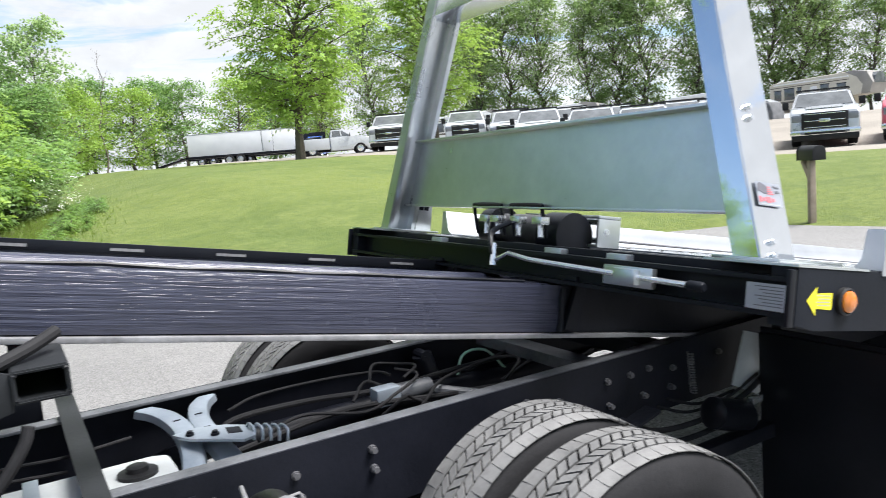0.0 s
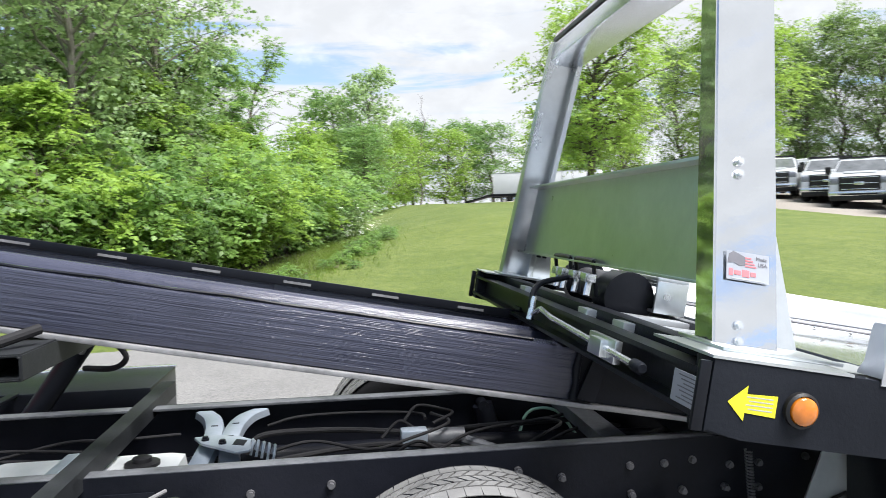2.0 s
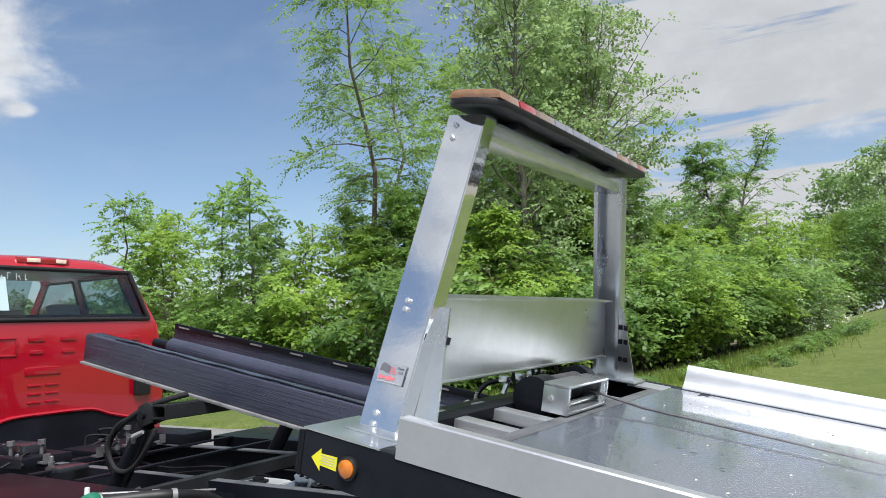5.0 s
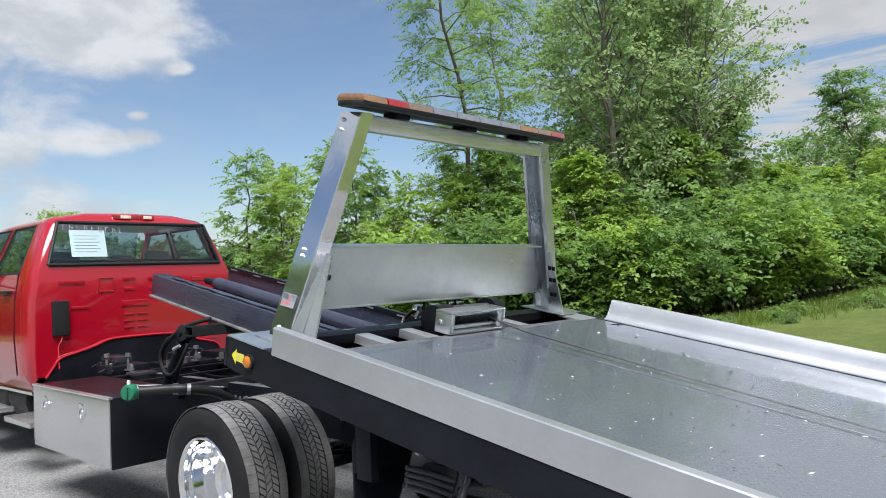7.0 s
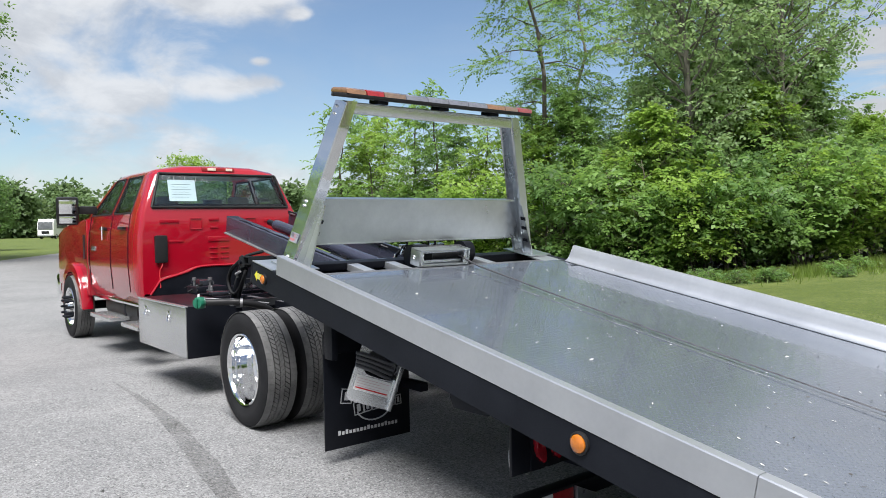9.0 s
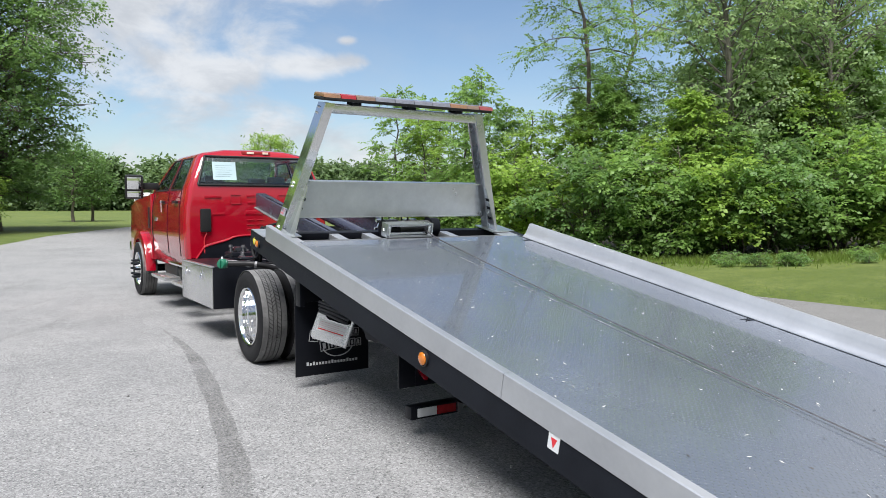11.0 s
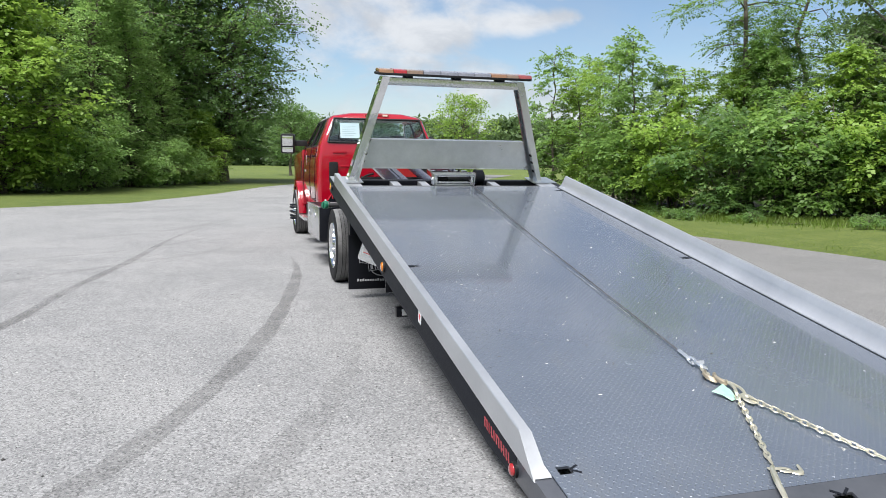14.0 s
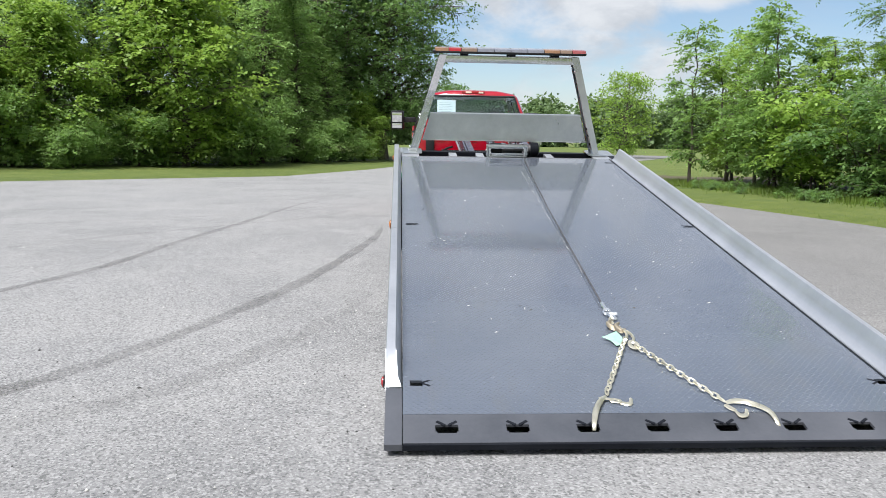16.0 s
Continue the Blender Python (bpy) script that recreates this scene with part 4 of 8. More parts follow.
for i, (a, b) in enumerate(zip(edges, edges[1:])):
    m = (M_AMBERLIT, M_REDLENS, M_AMBER, M_CLEAR, M_CLEAR, M_CLEAR, M_CLEAR, M_AMBERLIT, M_AMBER, M_REDLIT)[i]
    bm = B()
    end = i in (0, 9)
    prism(bm, [(HB - 0.165, 1.168), (HB + 0.055, 1.168), (HB + 0.045, 1.196), (HB + 0.02, 1.204), (HB - 0.13, 1.204), (HB - 0.155, 1.196)], a + 0.003, b - 0.003, "x", 0.012 if end else 0.002)
    dpart("lens", bm, m, light_bar)
for x in (-0.52, 0.02, 0.52):
    bm = B()
    box(bm, x - 0.045, x + 0.045, HB - 0.09, HB + 0.02, 1.116, 1.141, 0.004)
    dpart("bar_bracket", bm, M_BLACKMATT, light_bar)

# yellow arrow decal, marker lamps, side decals
bm = B()
ax = -1.3005
pts = [(6.160, -0.084), (6.122, -0.049), (6.122, -0.065), (6.056, -0.062), (6.056, -0.105), (6.122, -0.102), (6.122, -0.119)]
prism(bm, pts, ax - 0.001, ax + 0.002, "x")
arrow = dpart("arrow_decal", bm, M_YELLOW, deck, "bright yellow arrow sticker")
for i in range(4):
    bm = B()
    box(bm, ax - 0.0014, ax, 6.064, 6.122 - 0.006 * (i % 2), -0.071 - 0.008 * i, -0.0687 - 0.008 * i)
    dpart("print_line", bm, M_GREYINK, arrow)


def marker(y, h, mat, r=0.036):
    bm = B()
    lathe(bm, [(0.0, r * 1.25), (-0.012, r * 1.25), (-0.016, r * 1.05), (-0.012, r)], 24)
    bmesh.ops.transform(bm, matrix=pose(-1.300, y, h), verts=bm.verts)
    ring = dpart("marker_lamp", bm, M_PLASTIC, deck, "round side marker lamp in a black grommet")
    bm = B()
    lathe(bm, [(-0.010, r), (-0.020, r * 0.96), (-0.026, r * 0.7), (-0.028, r * 0.3)], 24)
    bmesh.ops.transform(bm, matrix=pose(-1.300, y, h), verts=bm.verts)
    dpart("lens", bm, mat, ring)


marker(6.006, -0.082, M_MARKERAMBER, 0.029), marker(3.28, -0.072, M_MARKERAMBER), marker(0.62, -0.075, M_REDLENS, 0.028)
bm = B()
box(bm, -1.3018, -1.300, 2.19, 2.26, -0.085, -0.012)
dec = dpart("side_decal", bm, M_PAPER, deck, "small white sticker with a red mark")
bm = B()
prism(bm, [(2.205, -0.03), (2.245, -0.03), (2.225, -0.075)], -1.3024, -1.3017, "x")
dpart("red_mark", bm, M_REDINK, dec)
for i, (y, w) in enumerate(((1.020, 0.042), (0.962, 0.016), (0.930, 0.046), (0.866, 0.044), (0.804, 0.044), (0.742, 0.040))):  # maker's name, drawn as plain red strokes
    bm = B()
    for a, b in ((0.0, 0.012), (w - 0.012, w)):
        prism(bm, [(y - a, -0.050), (y - b, -0.050), (y - b - 0.014, -0.094), (y - a - 0.014, -0.094)], -1.3015, -1.300, "x")
    if w > 0.02:
        z = (-0.050, -0.072, -0.086)[i % 3]
        prism(bm, [(y - 0.012, z), (y - w + 0.012, z), (y - w + 0.010, z - 0.009), (y - 0.014, z - 0.009)], -1.3014, -1.300, "x")
    dpart("red_stroke", bm, M_SIDERED, deck)

# black locking wedge under the side channel
for sx in (-1, 1):
    bm = B()
    prism(bm, [(4.13, -0.159), (4.125, -0.215), (4.09, -0.256), (3.86, -0.208), (3.84, -0.159)], sx * 1.19, sx * 1.235, "x", 0.004)
    dpart("locking_wedge", bm, M_BLACKMATT, deck)

# winch in the bay
bm = B()
lathe(bm, [(-0.235, 0.045), (-0.23, 0.092), (-0.10, 0.092), (-0.095, 0.045)], 28)
bmesh.ops.transform(bm, matrix=pose(0.05, 5.93, 0.035), verts=bm.verts)
winch = dpart("winch", bm, M_BLACK, deck, "black winch drum housing with a galvanised guide frame")
bm = B()
lathe(bm, [(-0.10, 0.06), (0.24, 0.06)], 20)
bmesh.ops.transform(bm, matrix=pose(0.05, 5.93, 0.055), verts=bm.verts)
dpart("drum", bm, M_CABLE, winch)
bm = B()
lathe(bm, [(0.24, 0.09), (0.33, 0.085), (0.35, 0.05)], 20)
bmesh.ops.transform(bm, matrix=pose(0.05, 5.93, 0.055), verts=bm.verts)
dpart("motor", bm, M_BLACK, winch)
for x0, x1, z0, z1 in ((-0.235, 0.235, 0.112, 0.124), (-0.235, -0.222, 0.0, 0.111), (0.222, 0.235, 0.0, 0.111), (-0.221, 0.221, 0.0, 0.012)):
    bm = B()
    box(bm, x0, x1, 5.745, 5.86, z0, z1, 0.003)
    dpart("guide_frame", bm, M_GALV, winch)
for z in (0.026, 0.098):
    bm = B()
    lathe(bm, [(-0.190, 0.006), (-0.190, 0.012), (0.190, 0.012), (0.190, 0.006)], 16)
    bmesh.ops.transform(bm, matrix=pose(0, 5.80, z), verts=bm.verts)
    dpart("roller", bm, M_POLISH, winch)
for x in (-0.205, 0.205):
    bm = B()
    tube(bm, [(x, 5.765, 0.013), (x, 5.765, 0.111)], 0.016, 14)
    dpart("roller", bm, M_POLISH, winch)
    shared_bolt(winch, D @ Vector((x * 1.147, 5.82, 0.06)), D.to_3x3() @ Vector((x, 0, 0)), 0.010, 0.010, M_POLISH)
for x in (-0.03, 0.24):
    bm = B()
    tube(bm, smoothed([(x - 0.10, 6.03, 0.02), (x - 0.10, 6.06, 0.13), (x - 0.085, 6.06, 0.145), (x + 0.085, 6.06, 0.145), (x + 0.10, 6.06, 0.13), (x + 0.10, 6.03, 0.02)], 4), 0.008, 8)
    dpart("rope_guard", bm, M_BLACK, winch)
for i, x in enumerate((-0.16, -0.02, 0.12, 0.20)):
    bm = B()
    tube(bm, [(x, 6.08, 0.02), (x + 0.02, 6.07, 0.09)], 0.012, 8)
    box(bm, x - 0.02, x + 0.04, 6.06, 6.10, 0.07, 0.10, 0.004)
    dpart("tensioner", bm, M_POLISH, winch)

# tilt frame that the deck slides on
for x0, x1, y1 in ((-0.392, -0.272, 8.84), (0.40, 0.52, 9.02)):
    bm = B()
    box(bm, x0, x1, 6.15, y1, -0.305, -0.137, 0.012)
    beam = dpart("tilt_beam", bm, M_BEAM, label="long black tilt rail with brush-streaked paint")
    bm = B()
    box(bm, x0 - 0.016, x1 + 0.016, 5.2, y1, -0.322, -0.3065, 0.003)
    dpart("slide_flange", bm, M_EDGE, beam, "rubbed lower flange of the rail")
    bm = B()
    box(bm, x0 + 0.006, x1 - 0.006, 4.2, 6.15, -0.305, -0.139, 0.004)
    dpart("beam_tail", bm, M_FRAME, beam)
    bm = B()
    tube(bm, [(x0 - 0.003, 6.152, -0.15), (x0 - 0.006, 6.156, -0.2), (x0 - 0.004, 6.15, -0.25), (x0 - 0.006, 6.153, -0.30)], [0.010, 0.014, 0.010, 0.015], 8)
    dpart("weld", bm, M_FRAME, beam)
    bm = B()
    prism(bm, [(6.095, -0.10), (6.05, -0.10), (6.085, -0.30), (6.145, -0.29)], x0 - 0.024, x0 - 0.001, "x", 0.004)
    dpart("brace", bm, M_FRAME, beam)
    bm = B()
    tube(bm, [(x0 + 0.03, 6.3 + i * 0.19 + 0.02 * math.sin(i * 5), -0.1325 + 0.004 * math.sin(i * 3)) for i in range(13)], 0.006, 6)
    dpart("grease_bead", bm, M_BLACK, beam)
# wear strip along the passenger's rail; pale patches paint light shining through its slots
bm = B()
box(bm, 0.385, 0.398, 6.15, 9.0, -0.150, -0.112, 0.003)
strip = dpart("wear_strip", bm, M_BLACK, beam, "black wear strip, its slots painted pale for light through them")
for i in range(8):
    bm = B()
    box(bm, 0.3835, 0.3852, 6.32 + 0.36 * i, 6.43 + 0.36 * i, -0.138, -0.128)
    dpart("strip_slot_light", bm, M_EDGE, strip)
bm = B()
tube(bm, [(0.03, 5.6, -0.19), (0.03, 8.55, -0.19)], 0.055, 16)
dpart("slide_cylinder", bm, M_BEAM, label="black hydraulic slide cylinder between the rails")
bm = B()
tube(bm, [(0.03, 8.55, -0.19), (0.03, 8.72, -0.19)], 0.03, 12)
dpart("cylinder_rod", bm, M_BLACK)

# lift cylinders and the cross tube they push
def hollow_tube(x0, x1, y, z, w, h, t):
    bm = B()
    o = [(y - w, z - h), (y + w, z - h), (y + w, z + h), (y - w, z + h)]
    i = [(y - w + t, z - h + t), (y + w - t, z - h + t), (y + w - t, z + h - t), (y - w + t, z + h - t)]
    rings = [[bm.verts.new((x, *p)) for p in ps] for x in (x0, x1) for ps in (o, i)]
    o0, i0, o1, i1 = rings
    for k in range(4):
        j = (k + 1) % 4
        for q in ((o0[k], o1[k], o1[j], o0[j]), (i0[k], i0[j], i1[j], i1[k]), (o0[k], o0[j], i0[j], i0[k]), (o1[k], i1[k], i1[j], o1[j])):
            bm.faces.new(q)
    bmesh.ops.bevel(bm, geom=[e for e in bm.edges], offset=0.004, segments=2, affect="EDGES")
    return bm


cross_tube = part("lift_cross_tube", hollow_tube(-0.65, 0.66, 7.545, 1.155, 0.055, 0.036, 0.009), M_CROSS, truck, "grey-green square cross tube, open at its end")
for x in (-0.60, 0.56):
    bm = B()
    tube(bm, [(x, 7.71, 1.085), (x, 8.08, 0.56)], 0.046, 18)
    cyl = part("lift_cylinder", bm, M_BLACK, truck, "black hydraulic lift cylinder")
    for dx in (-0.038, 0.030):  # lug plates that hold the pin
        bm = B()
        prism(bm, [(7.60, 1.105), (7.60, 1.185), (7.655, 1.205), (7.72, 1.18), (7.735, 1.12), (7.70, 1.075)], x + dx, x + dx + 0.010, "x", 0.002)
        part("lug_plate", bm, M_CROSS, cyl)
    bm = B()
    tube(bm, [(x - 0.055, 7.682, 1.138), (x + 0.055, 7.682, 1.138)], 0.022, 16)
    part("pin", bm, M_FRAME, cyl)
    bm = B()
    tube(bm, [(x - 0.028, 7.682, 1.138), (x + 0.028, 7.682, 1.138)], 0.042, 18)
    part("rod_eye", bm, M_BLACK, cyl)
    bm = B()
    tube(bm, [(x - 0.05, 7.74, 1.0), (x - 0.066, 7.72, 1.03), (x - 0.055, 7.66, 1.055)], [0.013, 0.016, 0.011], 8)
    part("hose_fitting", bm, M_EDGE, cyl)
for pts, r in (([(-0.50, 7.50, 1.235), (-0.56, 7.56, 1.216), (-0.60, 7.645, 1.190), (-0.62, 7.769, 1.138), (-0.63, 7.882, 1.072), (-0.63, 7.965, 1.000), (-0.62, 8.004, 0.900), (-0.60, 7.985, 0.823), (-0.58, 7.94, 0.72)], 0.015),
               ([(-0.60, 7.76, 1.118), (-0.63, 7.84, 1.105), (-0.64, 7.905, 1.062), (-0.65, 7.954, 0.983), (-0.65, 7.948, 0.918), (-0.65, 7.891, 0.855), (-0.65, 7.803, 0.847), (-0.65, 7.716, 0.891), (-0.65, 7.643, 0.965), (-0.645, 7.594, 1.031), (-0.64, 7.58, 1.07)], 0.013)):
    bm = B()
    tube(bm, smoothed(pts, 6), r, 10)
    part("hydraulic_hose", bm, M_RUBBER, truck, "black looped hydraulic hose")
bm = B()
tube(bm, smoothed([(0.52, 7.70, 1.12), (0.44, 7.60, 1.06), (0.42, 7.54, 0.99), (0.46, 7.60, 0.94), (0.54, 7.74, 0.93)], 6), 0.012, 8)
part("hydraulic_hose", bm, M_RUBBER, truck)


# ---- chassis ----
M_RAILBOLT = surf("dusty_bolt", (0.05, 0.05, 0.055), (0.16, 0.16, 0.17), 0.5, 0.3, 20, 90)
FT = 0.785  # top of the frame rails
for sx in (-1, 1):
    bm = B()
    x0, x1 = sx * 0.43, sx * 0.362
    box(bm, sx * 0.43, sx * 0.422, 3.9, 13.2, FT - 0.25, FT, 0.0)
    box(bm, sx * 0.4215, x1, 3.9, 13.2, FT - 0.25, FT - 0.24, 0.0)
    rail = part("frame_rail", bm, M_FRAME, truck, "black C-section chassis rail with bolt heads")
    fl = B()
    box(fl, min(sx * 0.4215, x1), max(sx * 0.4215, x1), 3.9, 13.2, FT - 0.010, FT + 0.001, 0.003)
    part("rail_flange", fl, M_DUSTBLACK, rail, "dusty upper flange of the rail")
    rng = random.Random(5)
    for y, z in [(7.317, 0.70), (7.317, 0.57), (7.26, 0.695), (7.202, 0.702), (7.208, 0.635), (7.202, 0.575), (7.275, 0.575), (6.962, 0.708), (6.965, 0.64), (6.965, 0.58), (6.72, 0.66), (6.72, 0.72), (6.15, 0.72), (6.2, 0.66), (6.02, 0.69), (5.78, 0.71), (5.68, 0.71), (5.58, 0.715), (5.46, 0.69), (5.35, 0.69),
                 (5.78, 0.62), (5.62, 0.62), (5.48, 0.62), (5.36, 0.61), (5.2, 0.7), (5.05, 0.64), (4.8, 0.7), (8.0, 0.7), (8.3, 0.62), (8.9, 0.7), (9.2, 0.6)]:
        shared_bolt(rail, (sx * 0.43, y + rng.uniform(-0.01, 0.01), z), (sx, 0, 0), 0.0095, 0.026 if rng.random() < 0.5 else 0.016, M_RAILBOLT)
    # pressed spring hanger on the rail's face and the doubler plate before it
    bm = B()
    prism(bm, [(7.20, 0.535), (7.155, 0.656), (7.125, 0.657), (7.107, 0.641), (7.050, 0.640), (7.031, 0.655), (6.961, 0.660), (6.933, 0.602), (6.88, 0.580), (6.87, 0.535)], sx * 0.4305, sx * 0.441, "x", 0.003)
    hanger = part("spring_hanger", bm, M_FRAME, rail)
    for q in ([(7.20, 0.535), (7.155, 0.656), (7.125, 0.657), (7.107, 0.641), (7.050, 0.640), (7.031, 0.655), (6.961, 0.660), (6.933, 0.602), (6.88, 0.580)], [(7.135, 0.65), (7.165, 0.535)], [(7.035, 0.65), (7.06, 0.535)]):
        bm = B()
        tube(bm, [(sx * 0.441, y, z) for y, z in q], 0.0045, 6)
        part("hanger_edge", bm, M_EDGE, hanger)
    bm = B()
    box(bm, min(sx * 0.4305, sx * 0.437), max(sx * 0.4305, sx * 0.437), 7.235, 7.392, 0.54, 0.735, 0.002)
    part("doubler_plate", bm, M_FRAME, rail)
for y, w in ((4.1, 0.06), (5.45, 0.10), (8.95, 0.07), (10.5, 0.08), (12.9, 0.1)):
    bm = B()
    box(bm, -0.361, 0.361, y - w / 2, y + w / 2, FT - 0.075, FT - 0.012, 0.004)
    part("frame_crossmember", bm, M_FRAME, truck)
# angled strut plate seen behind the axle
bm = B()
box(bm, -0.34, 0.34, 5.755, 5.84, FT - 0.06, FT - 0.012, 0.003)
part("frame_crossmember", bm, M_DUSTBLACK, truck)
# pale curved cross brace over the driveshaft
for pts in ([(0.345, 7.23, 0.772), (0.25, 7.185, 0.770), (0.12, 7.158, 0.760), (-0.03, 7.158, 0.742), (-0.16, 7.18, 0.700), (-0.26, 7.22, 0.62), (-0.30, 7.25, 0.52)],
            [(0.345, 7.02, 0.770), (0.26, 7.065, 0.770), (0.14, 7.09, 0.760), (-0.02, 7.085, 0.742), (-0.16, 7.06, 0.700), (-0.26, 7.02, 0.62), (-0.30, 6.99, 0.52)]):
    bm = B()
    rows_ = []
    pts = smoothed(pts, 5)
    for i, p in enumerate(pts):
        w = 0.036 + 0.010 * abs(i / len(pts) - 0.4)
        rows_.append([bm.verts.new((p.x, p.y + d * w, p.z + h)) for d, h in ((-1, -0.028), (-0.85, -0.004), (-0.6, 0.0), (0.6, 0.0), (0.85, -0.004), (1, -0.028), (0.9, -0.030), (0.55, -0.008), (-0.55, -0.008), (-0.9, -0.030))])
    for a, b in zip(rows_, rows_[1:]):
        for i in range(10):
            bm.faces.new((a[i], a[(i + 1) % 10], b[(i + 1) % 10], b[i]))
    bm.faces.new(rows_[0]), bm.faces.new(rows_[-1][::-1])
    brace = part("cross_brace", bm, M_PALESTEEL, truck, "pale pressed-steel brace curving between the rails")
    for k in (9, 13):
        bm = B()
        p = pts[k]
        box(bm, p.x - 0.004, p.x + 0.004, p.y - 0.012, p.y + 0.012, p.z - 0.002, p.z + 0.0015)
        part("slot", bm, M_BLACKMATT, brace)
bm = B()
prism(bm, [(0.00, 7.205), (-0.075, 7.17), (-0.20, 7.035), (-0.185, 6.995), (-0.08, 6.985), (-0.02, 7.045), (0.02, 7.13)], 0.757, 0.766, "z", 0.002)
brace_plate = part("brace_plate", bm, M_PALESTEEL, truck, "pale steel brace plate with a cut-out")
bm = B()
prism(bm, [(-0.055, 7.055), (-0.075, 7.015), (-0.135, 7.02), (-0.115, 7.06)], 0.764, 0.7675, "z", 0.001)
part("cut_out", bm, M_BLACKMATT, brace_plate)
for x, y in ((-0.045, 7.16), (-0.095, 7.095)):
    shared_bolt(brace_plate, (x, y, 0.766), (0, 0, 1), 0.010, 0.014, M_FRAME)
for i in range(5):  # row of small line clips at the plate's edge
    bm = B()
    y = 7.005 - 0.020 * i
    tube(bm, smoothed([(-0.10 - 0.02 * i, y, 0.745), (-0.10 - 0.02 * i, y - 0.012, 0.775), (-0.15 - 0.02 * i, y - 0.016, 0.772), (-0.16 - 0.02 * i, y - 0.01, 0.74)], 3), 0.005, 6)
    part("line_clip", bm, M_PALESTEEL, brace_plate)
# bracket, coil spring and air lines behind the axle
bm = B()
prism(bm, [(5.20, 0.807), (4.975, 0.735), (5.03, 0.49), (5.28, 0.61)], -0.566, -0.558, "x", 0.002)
part("side_bracket", bm, M_SHADEPLATE, truck, "dull galvanised bracket plate, its grey toned down for shade under the deck")
bm = B()
tube(bm, [(-0.495 + 0.011 * math.cos(k * 0.9), 5.425 - 0.0001 * k + 0.011 * math.sin(k * 0.9), 0.755 - 0.162 * k / 110) for k in range(111)], 0.003, 5)
part("coil_spring", bm, M_RAILBOLT, truck, "small hanging coil spring")
for i, pts in enumerate([
    [(-0.46, 5.75, 0.55), (-0.50, 5.62, 0.50), (-0.54, 5.42, 0.505), (-0.58, 5.25, 0.56), (-0.58, 5.10, 0.62)],
    [(-0.44, 5.70, 0.50), (-0.52, 5.60, 0.455), (-0.56, 5.40, 0.465), (-0.60, 5.22, 0.53), (-0.60, 5.05, 0.60)],
    [(-0.44, 5.55, 0.56), (-0.50, 5.45, 0.53), (-0.55, 5.30, 0.56), (-0.58, 5.15, 0.63)],
    [(-0.44, 5.50, 0.58), (-0.50, 5.40, 0.55), (-0.55, 5.25, 0.58)],
]):
    bm = B()
    tube(bm, smoothed(pts, 6), 0.006 if i > 1 else 0.011, 8)
    part("air_line", bm, M_RUBBER, truck)
bm = B()
box(bm, -0.66, -0.60, 4.95, 5.62, 0.40, 0.455, 0.006, pose(0, 0, 0, 0, 0, 0))
part("hanger_bar", bm, M_FRAME, truck)
bm = B()
lathe(bm, [(-0.10, 0.045), (-0.09, 0.06), (0.09, 0.06), (0.10, 0.045)], 18, "y")
bmesh.ops.transform(bm, matrix=pose(-0.60, 5.35, 0.52, 18), verts=bm.verts)
part("air_canister", bm, M_BLACK, truck)
bm = B()
box(bm, -0.64, -0.61, 5.20, 5.26, 0.545, 0.57, 0.004)
part("fitting", bm, M_POLISH, truck)
# tank between the rails
bm = B()
box(bm, -0.335, 0.0, 7.215, 7.86, 0.50, 0.735, 0.06)
tank = part("fluid_tank", bm, M_GREYPLAST, truck, "pale grey plastic tank with a round cap")
bm = B()
lathe(bm, [(0.0, 0.055), (0.012, 0.055), (0.016, 0.032), (0.028, 0.030), (0.032, 0.02)], 20, "z")
bmesh.ops.transform(bm, matrix=pose(-0.175, 7.335, 0.733), verts=bm.verts)
part("tank_cap", bm, M_PLASTIC, tank)
bm = B()
box(bm, -0.32, -0.01, 7.58, 7.62, 0.733, 0.740, 0.003)
part("tank_strap", bm, M_PALESTEEL, tank)
# driveline
bm = B()
tube(bm, [(-0.02, 12.0, 0.55), (0.0, 6.62, 0.50)], 0.05, 16)
part("driveshaft", bm, M_FRAME, truck)
bm = B()
tube(bm, [(-0.80, 6.37, 0.42), (0.80, 6.37, 0.42)], 0.075, 16)
lathe_bm = B()
lathe(lathe_bm, [(-0.18, 0.08), (-0.12, 0.17), (0.0, 0.21), (0.12, 0.17), (0.18, 0.08)], 20)
bmesh.ops.transform(lathe_bm, matrix=pose(0, 6.37, 0.42), verts=lathe_bm.verts)
part("rear_axle", bm, M_FRAME, truck)
part("differential", lathe_bm, M_FRAME, truck)
for sx in (-1, 1):
    bm = B()
    for i in range(5):
        L = 0.72 - 0.12 * i
        pts = [(6.37 + L * t, 0.50 + 0.10 * t * t - 0.014 * i) for t in [k / 6 - 1 for k in range(13)]]
        prism(bm, pts + [(y, z - 0.011) for y, z in pts[::-1]], sx * 0.475, sx * 0.55, "x")
    part("leaf_spring", bm, M_FRAME, truck)
    bm = B()
    tube(bm, [(sx * 0.33, 6.02, 0.44), (sx * 0.335, 6.08, 0.60)], 0.028, 12)
    tube(bm, [(sx * 0.335, 6.08, 0.60), (sx * 0.34, 6.12, 0.735)], 0.042, 14)
    tube(bm, [(sx * 0.30, 6.12, 0.735), (sx * 0.38, 6.12, 0.735)], 0.022, 10)
    part("shock_absorber", bm, M_BLACK, truck)
